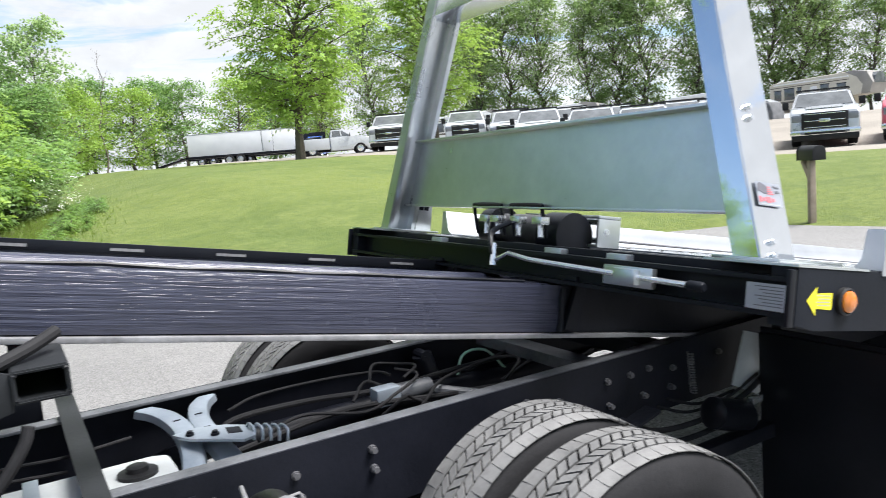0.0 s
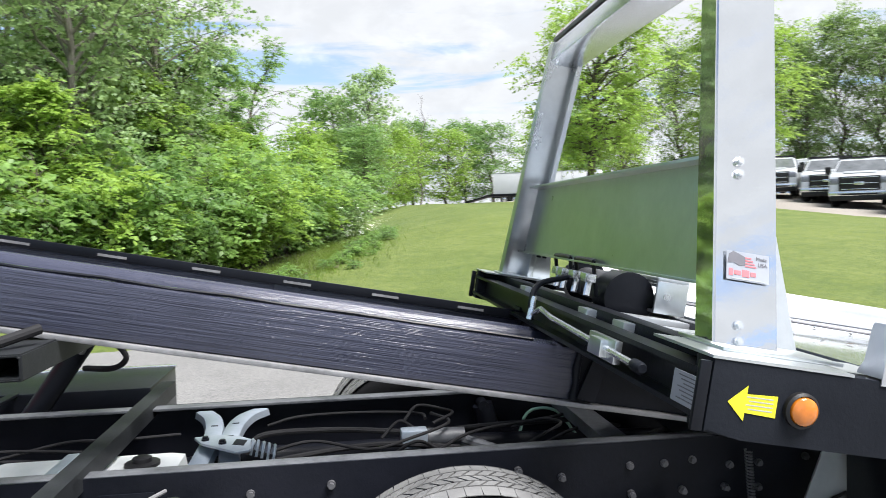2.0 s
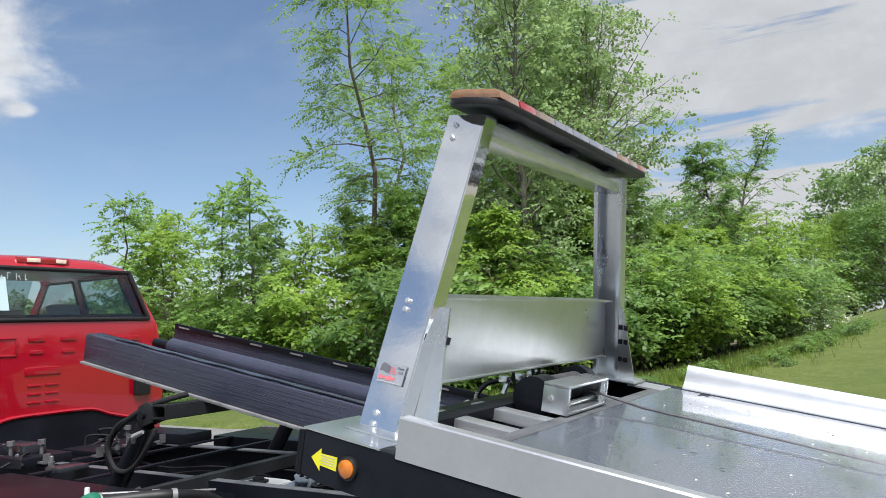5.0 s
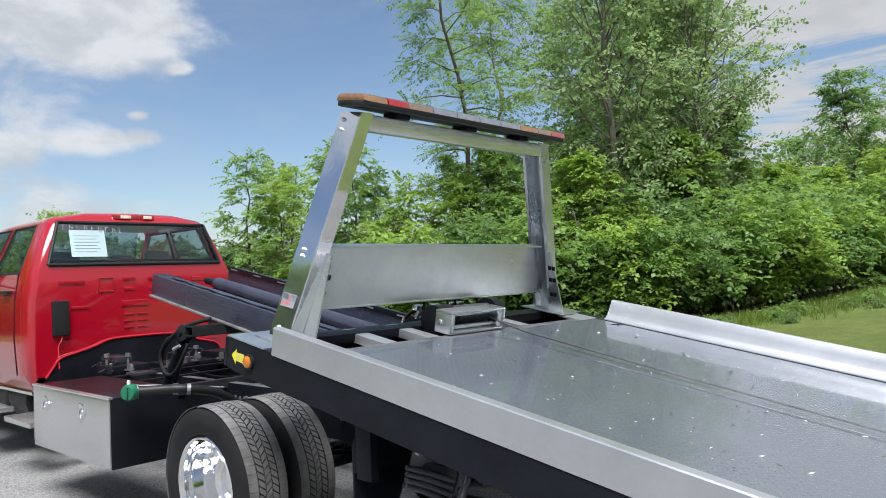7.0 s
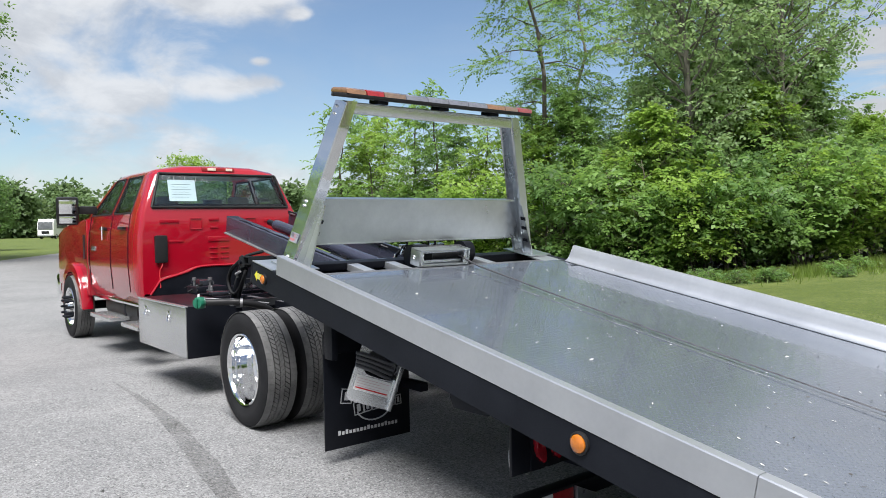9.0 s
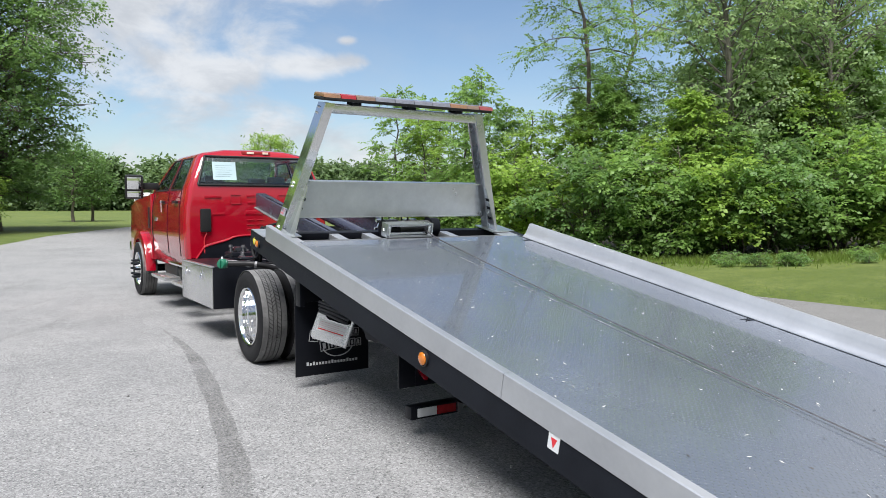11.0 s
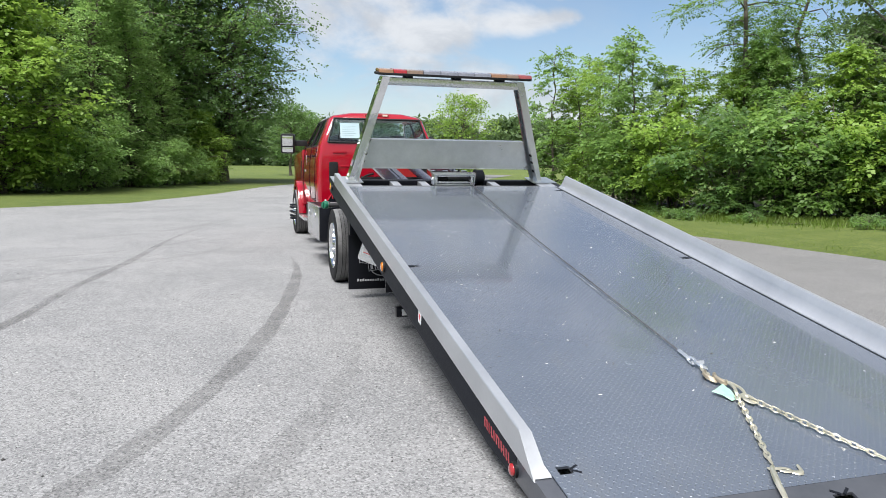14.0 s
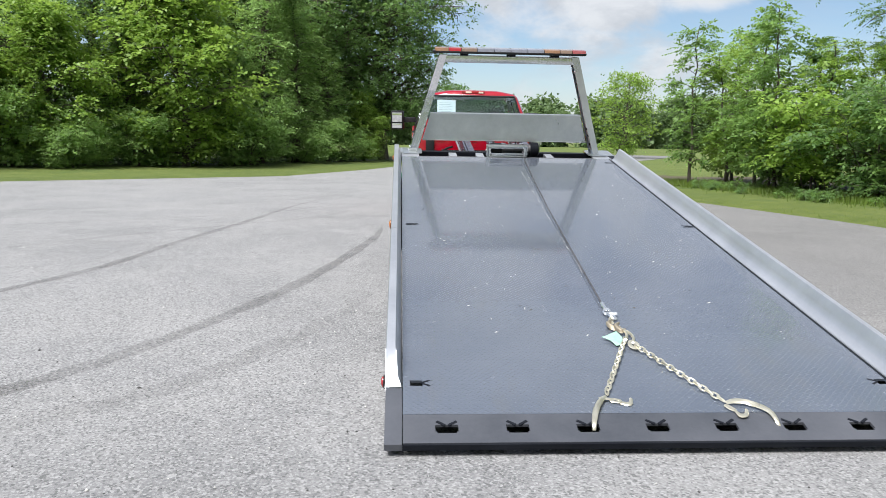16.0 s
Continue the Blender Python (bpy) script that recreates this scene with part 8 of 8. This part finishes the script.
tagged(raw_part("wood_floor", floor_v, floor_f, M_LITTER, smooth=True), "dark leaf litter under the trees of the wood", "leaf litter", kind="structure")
pick = rng.integers(0, len(e), 30000)
p = e[pick] + nrm[pick] * rng.normal(0.45, 0.6, (30000, 1)) + rng.normal(size=(30000, 2)) * 0.2
blades("weeds", p, 0.05, 0.20, 0.010, M_BLADE, "tall weeds along the foot of the wood", 2)
clump = make_tree("weed_clump", "low leafy weeds at the wood's foot", "weeds", 41, 0.85, 0.55, 0.01, 0.02, 24, 1500, 0.09, M_LEAF, 0.10, 0.1, 0.5, stems=6)
clump2 = make_tree("weed_clump", "dark leafy weeds at the wood's foot", "weeds", 42, 0.75, 0.6, 0.01, 0.02, 24, 1500, 0.09, M_LEAFDARK, 0.10, 0.1, 0.5, stems=6)
spots2 = [(float(e[i, 0] + nrm[i, 0] * o), float(e[i, 1] + nrm[i, 1] * o), rr.uniform(0.22, 0.42)) for i, o in ((rr.randrange(20, len(e)), rr.uniform(-1.0, 0.1)) for _ in range(60))]
plant(clump, spots2[:30], "weed clumps along the wood")
plant(clump2, spots2[30:], "weed clumps along the wood")
p = e[rng.integers(0, len(e), 5000)]
p = p[np.sin(p[:, 0] * 2.3) + np.sin(p[:, 1] * 1.7) > 0.1]
p = p[p[:, 0] > 15.0][:70]
p = p + rng.normal(size=p.shape) * 0.45
c = np.stack([p[:, 0], p[:, 1], ground_z(p[:, 0], p[:, 1]) + rng.uniform(0.25, 0.6, len(p))], -1)
v, f = leaf_cloud(rng, c, 0.05, 420, 0.034, 1.0, 1)
tagged(raw_part("flowers", v, f, M_FLOWER), "small white wild flowers among the weeds", "flowers", kind="stuff")


# ---- mailbox ----
mb = thing("mailbox", "black metal mailbox on a weathered wooden post", "mailbox", pose(4.95, -3.85, gz(4.95, -3.85), 0, 0, -30))
bm = B()
box(bm, -0.05, 0.05, -0.05, 0.05, -0.1, 1.02, 0.008)
part("post", bm, M_WOODPOST, mb)
bm = B()
box(bm, -0.04, 0.04, -0.04, 0.04, 0.0, 0.36, 0.004, pose(0.02, 0.0, 0.74, 0, 38, 0))
part("brace", bm, M_WOODPOST, mb)
bm = B()
prof = [(-0.11, 0.0), (0.11, 0.0), (0.11, 0.14)] + [(0.11 * math.cos(a), 0.14 + 0.10 * math.sin(a)) for a in [k * math.pi / 8 for k in range(1, 8)]] + [(-0.11, 0.14)]
prism(bm, prof, -0.20, 0.30, "y", 0.006)
bmesh.ops.transform(bm, matrix=pose(0.04, 0, 1.03, 0, 0, 90), verts=bm.verts)
body = part("mailbox_body", bm, M_PLASTIC, mb)
bm = B()
prism(bm, [(x * 1.06, z * 1.04) for x, z in prof], -0.215, -0.200, "y", 0.003)
bmesh.ops.transform(bm, matrix=pose(0.04, 0, 1.03, 0, 0, 90), verts=bm.verts)
part("door", bm, M_PLASTIC, mb)


# ---- parked vehicles ----
def parked_wheel(parent, x, y, r, side, rim):
    bm = B()
    h = 0.15
    prof = [(-h, r * 0.62), (-h * 1.1, r * 0.75), (-h, r * 0.95), (-h * 0.8, r), (h * 0.8, r), (h, r * 0.95), (h * 1.1, r * 0.75), (h, r * 0.62)]
    lathe(bm, prof, 24, closed=True)
    w = part("wheel", bm, M_RUBBER, parent, "", pose(x, y, r))
    bm = B()
    lathe(bm, [(side * h * 0.9, r * 0.62), (side * h * 0.5, r * 0.55), (side * h * 0.6, r * 0.3), (side * h * 0.8, r * 0.18), (side * h * 0.8, 0.02)], 20, caps=(False, True))
    part("rim", bm, rim, w)


def pickup(name, label, paint, bed="box", grille=M_PLASTIC):
    """A crew-cab pickup or chassis truck facing +y, standing at the origin."""
    e = thing(name, label, "pickup truck")
    bm = B()
    prism(bm, [(-0.55, 0.32), (-0.55, 1.34), (1.0, 1.38), (1.9, 1.33), (2.50, 1.24), (2.68, 1.14), (2.74, 1.0), (2.74, 0.45), (2.55, 0.32), (2.30, 0.32), (2.22, 0.66), (1.95, 0.90), (1.55, 0.90), (1.28, 0.66), (1.20, 0.32)], -0.97, 0.97, "x", 0.09, segs=4)
    part("body", bm, paint, e)
    bm = B()
    lo, hi = [(-0.95, -0.55), (0.95, -0.55), (0.95, 1.12), (-0.95, 1.12)], [(-0.80, -0.42), (0.80, -0.42), (0.78, 0.36), (-0.78, 0.36)]
    a, b = [bm.verts.new((x, y, 1.33)) for x, y in lo], [bm.verts.new((x, y, 1.93)) for x, y in hi]
    bm.faces.new(a), bm.faces.new(b[::-1])
    for i in range(4):
        bm.faces.new((a[i], b[i], b[(i + 1) % 4], a[(i + 1) % 4]))
    bmesh.ops.bevel(bm, geom=list(bm.edges), offset=0.05, segments=3, affect="EDGES")
    part("cab", bm, paint, e)

    def pane3(name, corners):
        bm = B()
        f = [bm.verts.new(c) for c in corners]
        k = [bm.verts.new(Vector(c) + Vector((0, 0, -0.006))) for c in corners]
        bm.faces.new(f), bm.faces.new(k[::-1])
        for i in range(4):
            bm.faces.new((f[i], k[i], k[(i + 1) % 4], f[(i + 1) % 4]))
        part(name, bm, M_PARKGLASS, e)
    pane3("windscreen", [(-0.86, 1.055, 1.405), (0.86, 1.055, 1.405), (0.73, 0.47, 1.865), (-0.73, 0.47, 1.865)])
    pane3("rear_window", [(-0.82, -0.540, 1.42), (0.82, -0.540, 1.42), (0.68, -0.455, 1.84), (-0.68, -0.455, 1.84)])
    for s in (-1, 1):
        for y0, y1, y2, y3 in ((-0.40, 0.28, 0.24, -0.34), (0.36, 0.98, 0.42, 0.32)):
            pane3("door_window", [(s * 0.938, y0, 1.41), (s * 0.938, y1, 1.41), (s * 0.828, y2, 1.84), (s * 0.828, y3, 1.84)])
        bm = B()
        box(bm, s * 1.12 - 0.10, s * 1.12 + 0.10, 0.92, 0.99, 1.34, 1.62, 0.03)
        part("door_mirror", bm, M_PLASTIC, e)
        bm = B()
        box(bm, min(s * 0.60, s * 0.93), max(s * 0.60, s * 0.93), 2.66, 2.748, 0.84, 1.08, 0.03)
        part("headlight", bm, M_CLEAR, e)
        parked_wheel(e, s * 0.80, 1.75, 0.41, s, M_POLISH)
        parked_wheel(e, s * 0.80, -1.95, 0.41, s, M_POLISH)
        bm = B()
        box(bm, s * 0.62 - 0.06, s * 0.62 + 0.06, 2.83, 2.87, 0.42, 0.50, 0.01)
        part("fog_lamp", bm, M_CLEAR, e)
    bm = B()
    box(bm, -0.66, 0.66, 2.60, 2.768, 0.58, 1.14, 0.05)
    g = part("grille", bm, grille, e)
    for z in (0.64, 0.86, 1.085):
        bm = B()
        box(bm, -0.57, 0.57, 2.764, 2.774, z - 0.012, z + 0.012, 0.004)
        part("grille_bar", bm, M_PLASTIC if grille is M_CHROME else M_POLISH, g)
    bm = B()
    box(bm, -0.98, 0.98, 2.70, 2.86, 0.38, 0.57, 0.06)
    bp = part("front_bumper", bm, M_POLISH, e)
    bm = B()
    box(bm, -0.60, 0.60, 2.850, 2.868, 0.41, 0.48, 0.005)
    part("bumper_intake", bm, M_PLASTIC, bp)
    bm = B()
    box(bm, -0.94, 0.94, 2.62, 2.82, 0.20, 0.385, 0.04)
    part("lower_valance", bm, M_PLASTIC, bp)
    bm = B()
    prism(bm, [(1.20, 1.372), (1.9, 1.345), (2.45, 1.262), (2.45, 1.285), (1.9, 1.375), (1.20, 1.40)], -0.52, 0.52, "x", 0.012)
    part("bonnet_bulge", bm, paint, e)
    bm = B()
    box(bm, -0.15, 0.15, 2.770, 2.782, 0.80, 0.92, 0.005)
    part("badge", bm, M_POLISH, g)
    bm = B()
    for y in (-0.36, 0.30):
        box(bm, -0.80, 0.80, y - 0.025, y + 0.025, 1.99, 2.03, 0.008)
    for x in (-0.78, 0.78):
        box(bm, x - 0.02, x + 0.02, -0.45, 0.40, 1.945, 1.99, 0.006)
    part("roof_rack", bm, M_PLASTIC, e)
    bm = B()
    if bed == "box":
        box(bm, -0.97, 0.97, -2.95, -0.60, 0.46, 1.32, 0.04)
        part("cargo_bed", bm, paint, e)
    else:
        box(bm, -1.0, 1.0, -3.1, -0.75, 0.80, 0.92, 0.02)
        part("flat_bed", bm, M_PLASTIC, e)
        bm = B()
        box(bm, -0.95, 0.95, -0.80, -0.72, 0.92, 1.85, 0.02)
        part("bed_rack", bm, M_PLASTIC, e)
    bm = B()
    box(bm, -0.40, 0.40, -3.0, 2.5, 0.30, 0.50, 0.02)
    part("frame", bm, M_FRAME, e)
    for ob in e.children:
        k = Matrix.Diagonal((1.09, 1.0, 1.0, 1.0))
        if ob.name.startswith("wheel"):
            ob.location.x *= 1.09
        else:
            ob.data.transform(k)
            for sub_ob in ob.children:
                sub_ob.data.transform(k)
    return e


M_PARKGLASS = surf("parked_glass", (0.05, 0.056, 0.06), (0.13, 0.14, 0.15), 0.08, 0, 2, 40, coat=0.5)


def stand(e, x, y, turn):
    """Sets a thing on the ground, facing turn degrees from +y, tilted with the slope."""
    e.matrix_basis = pose(x, y, gz(x, y) + 0.06, 0, 0, turn)
    return e


def stand_copy(e, x, y, turn):
    return copy_thing(e, pose(x, y, gz(x, y) + 0.06, 0, 0, turn))


G_P = "pickups parked in the lot"
white_pu = stand(tagged(pickup("pickup_truck", "pale grey-white pickup with chrome bumper parked on gravel", M_PUWHITE), group=G_P), 15.7, -15.4, 38)
silver_pu = stand(tagged(pickup("pickup_truck", "silver-white pickup with a dark grille parked on gravel", M_SILVER), group=G_P), 14.1, -18.9, 33)
red_pu = stand(tagged(pickup("pickup_truck", "faded red pickup parked on gravel", M_DARKRED), group=G_P), 11.5, -20.4, 27)
flat_pu = stand(tagged(pickup("flatbed_truck", "pale flatbed truck with a dark rack", M_PUWHITE, "flat"), group=G_P), 35.1, -11.9, 58)
for x, y, t in ((19.2, -15.0, 42), (22.4, -15.2, 45), (25.6, -14.8, 50), (28.8, -15.6, 52), (32.5, -15.2, 55), (27.5, -21.5, 48), (31.5, -22.0, 50), (23.5, -22.5, 40)):
    stand_copy(white_pu, x, y, t)
stand_copy(white_pu, 52.0, -15.7, 160)
stand_copy(silver_pu, 24.0, -22.0, 50), stand_copy(silver_pu, 31.0, -17.0, 60)
blue_pu = stand(tagged(pickup("pickup_truck", "bright blue pickup parked behind the trailer", M_BLUE), group=G_P), 61.0, -17.2, 60)


def camper(name, label, skin, L=9.5):
    """A fifth-wheel camper, nose towards +y."""
    e = thing(name, label, "camper trailer")
    bm = B()
    prism(bm, [(-L / 2, 0.75), (-L / 2, 3.35), (-L / 2 + 0.4, 3.55), (L / 2 - 1.6, 3.75), (L / 2 - 0.5, 3.55), (L / 2, 2.6), (L / 2 - 0.25, 1.75), (L / 2 - 2.2, 1.65), (L / 2 - 2.3, 0.75)], -1.25, 1.25, "x", 0.08, segs=3)
    part("shell", bm, skin, e)
    bm = B()
    prism(bm, [(L / 2 - 2.4, 3.70), (L / 2 - 1.6, 3.765), (L / 2 - 0.48, 3.565), (L / 2 + 0.015, 2.6), (L / 2 - 0.24, 1.74), (L / 2 - 1.0, 1.70), (L / 2 - 0.8, 2.5), (L / 2 - 1.3, 3.2)], -1.262, 1.262, "x", 0.03)
    cap = part("nose_cap", bm, M_CAPGREY, e, "grey moulded nose cap")
    bm = B()
    prism(bm, [(-0.95, 2.55), (0.95, 2.55), (0.80, 3.15), (0.40, 3.45), (-0.40, 3.45), (-0.80, 3.15)], L / 2 - 0.60, L / 2 + 0.03, "y", 0.02)
    part("cap_window", bm, M_PARKGLASS, cap)
    for sx in (-1, 1):
        for z0, z1, a, b in ((1.62, 1.78, -L / 2 + 0.1, L / 2 - 2.4), (3.05, 3.12, -L / 2 + 0.1, L / 2 - 2.0), (0.80, 1.00, -L / 2 + 0.1, L / 2 - 2.4)):
            bm = B()
            box(bm, sx * 1.256 - 0.006, sx * 1.256 + 0.006, a, b, z0, z1)
            part("side_stripe", bm, M_STRIPE, e)
        for y0, y1, z0, z1 in ((-L / 2 + 0.5, -L / 2 + 1.2, 1.9, 2.8), (-L / 2 + 1.5, -L / 2 + 2.5, 1.9, 2.9), (-L / 2 + 2.8, -L / 2 + 3.2, 1.3, 2.9), (0.2, 1.0, 2.2, 2.9), (1.7, 2.5, 2.1, 2.8)):
            bm = B()
            box(bm, sx * 1.262 - 0.012, sx * 1.262 + 0.012, y0, y1, z0, z1, 0.01)
            w = part("window", bm, M_PARKGLASS, e)
            bm = B()
            box(bm, sx * 1.262 - 0.016, sx * 1.262 + 0.016, y0 - 0.05, y1 + 0.05, z1, z1 + 0.06, 0.005)
            part("window_frame", bm, M_PLASTIC, w)
    bm = B()
    box(bm, 1.252, 1.275, -0.75, -0.10, 0.95, 2.85, 0.01)
    part("door", bm, M_WHITE, e)
    bm = B()
    box(bm, 1.20, 1.30, -L / 2 + 0.4, L / 2 - 2.0, 3.28, 3.40, 0.02)
    part("awning_roll", bm, M_WHITE, e)
    for s in (-1, 1):
        for y in (-1.2, -0.3):
            parked_wheel(e, s * 1.05, y, 0.38, s, M_POLISH)
    return e


G_C = "campers parked in the lot"
M_CAPGREY = surf("grey_moulded_cap", (0.20, 0.19, 0.18), (0.30, 0.285, 0.27), 0.4, 0, 1, 40)
M_STRIPE = surf("brown_stripe", (0.10, 0.085, 0.07), (0.17, 0.145, 0.12), 0.5, 0, 1, 40)
M_TARP = surf("dark_grey_tarp", (0.055, 0.058, 0.064), (0.15, 0.155, 0.165), 0.7, 0, 1.5, 12, 0.02)
tarp = thing("covered_trailer", "low trailer under a dark grey tarp on gravel", "covered trailer")
bm = B()
prism(bm, [(-2.6, 0.25), (-2.6, 1.5), (-2.3, 2.2), (-1.2, 2.65), (1.0, 2.75), (2.2, 2.3), (2.6, 1.2), (2.6, 0.25)], -1.25, 1.25, "x", 0.28, segs=4)
part("tarp", bm, M_TARP, tarp)
# the tarp's top is a sheet in a paler colour than its sides
bm = B()
prism(bm, [(-2.2, 2.25), (-1.1, 2.68), (1.0, 2.78), (2.0, 2.42), (2.0, 2.46), (1.0, 2.83), (-1.1, 2.73), (-2.2, 2.30)], -0.85, 0.85, "x", 0.01)
part("tarp_top", bm, M_PUWHITE, tarp, "paler top of the tarp")
stand(tarp, 40.3, -51.5, 92)
tarp.scale = (0.72, 0.72, 0.72)
beige = stand(tagged(camper("camper", "beige fifth-wheel camper with a slide-out", M_BEIGE), group=G_C), 37.9, -57.7, 92)
whitec = stand(tagged(camper("camper", "white fifth-wheel camper parked on gravel", M_WHITE, 8.5), group=G_C), 23.8, -64.6, 100)
for x, y, t in ((49.5, -56.6, 110), (13.7, -68.7, 100), (60.0, -46.0, 120), (66.0, -38.0, 130)):
    stand_copy(whitec, x, y, t)

# enclosed trailer with a gooseneck flatbed before it
tr = thing("enclosed_trailer", "long white enclosed cargo trailer parked on gravel", "trailer")
bm = B()
box(bm, -1.25, 1.25, -4.9, 4.6, 0.78, 2.75, 0.015)
part("trailer_box", bm, M_TRAILER, tr)
for x in (-1.256, 1.256):
    for z in (0.80, 2.70):
        bm = B()
        box(bm, x - 0.012, x + 0.012, -4.88, 4.58, z, z + 0.06, 0.004)
        part("edge_trim", bm, M_SILVER, tr)
bm = B()
box(bm, 1.252, 1.272, 1.3, 2.2, 0.92, 2.62, 0.008)
door = part("side_door", bm, M_TRAILER, tr)
for q in ((1.28, 1.30, 0.90, 2.64), (2.20, 2.22, 0.90, 2.64)):
    bm = B()
    box(bm, 1.253, 1.276, q[0], q[1], q[2], q[3])
    part("door_seam", bm, M_FRAME, door)
bm = B()
box(bm, -1.2, 1.2, -5.0, 4.5, 0.56, 0.76, 0.02)
part("trailer_frame", bm, M_FRAME, tr)
bm = B()
prism(bm, [(4.4, 0.50), (4.4, 0.78), (4.75, 0.95), (4.75, 2.0), (5.0, 2.25), (6.7, 2.25), (6.7, 1.1), (6.45, 1.1), (6.45, 1.95), (5.2, 1.95), (5.05, 1.8), (5.05, 0.70), (4.8, 0.50)], -0.35, 0.35, "x", 0.02)
part("gooseneck", bm, M_FRAME, tr)
for s in (-1, 1):
    for y in (-3.9, -2.95):
        parked_wheel(tr, s * 1.12, y, 0.38, s, M_POLISH)
    for y in (-0.9, 0.1):
        parked_wheel(tr, s * 1.05, y, 0.34, s, M_RAIL)
    bm = B()
    box(bm, min(s * 1.0, s * 1.27), max(s * 1.0, s * 1.27), -4.45, -2.4, 0.80, 0.90, 0.03)
    part("fender", bm, M_FRAME, tr)
stand(tr, 62.3, -11.8, 157)
fb = thing("flatbed_trailer", "black low flatbed trailer with ramps", "trailer")
bm = B()
box(bm, -1.2, 1.2, -5.0, 4.5, 0.62, 0.80, 0.02)
part("deck_frame", bm, M_FRAME, fb)
bm = B()
box(bm, -1.0, 1.0, -2.4, 0.0, 0.0, 0.08, 0.01, pose(0, -5.0, 0.70, 14))
part("ramp", bm, M_FRAME, fb)
for s in (-1, 1):
    for y in (-1.6, -0.7):
        parked_wheel(fb, s * 1.08, y, 0.38, s, M_RAIL)
stand(fb, 59.0, -10.9, 157)
# motorhome far down the drive
mh = thing("motorhome", "white motorhome parked far off on the grass", "motorhome")
bm = B()
prism(bm, [(-3.8, 0.5), (-3.8, 3.3), (3.2, 3.3), (3.7, 2.6), (3.8, 0.5)], -1.25, 1.25, "x", 0.1, segs=3)
part("shell", bm, M_WHITE, mh)
bm = B()
box(bm, -1.1, 1.1, -3.83, -3.79, 1.7, 2.6, 0.01)
part("rear_window", bm, M_PARKGLASS, mh)
bm = B()
prism(bm, [(3.30, 3.20), (3.735, 2.60), (3.80, 1.55), (3.82, 1.55), (3.755, 2.62), (3.32, 3.22)], -1.12, 1.12, "x")
part("windscreen", bm, M_PARKGLASS, mh)
bm = B()
box(bm, -1.2, 1.2, 3.78, 3.95, 0.45, 0.75, 0.05)
part("front_bumper", bm, M_SILVER, mh)
bm = B()
box(bm, -0.6, 0.6, 3.79, 3.83, 0.85, 1.30, 0.02)
part("grille", bm, M_PLASTIC, mh)
for s in (-1, 1):
    bm = B()
    box(bm, s * 1.255 - 0.01, s * 1.255 + 0.01, -2.8, 2.2, 1.7, 2.5, 0.01)
    part("side_window", bm, M_PARKGLASS, mh)
    for y in (-2.4, 2.4):
        parked_wheel(mh, s * 1.1, y, 0.42, s, M_POLISH)
stand(mh, 23.8, 141.0, 150)
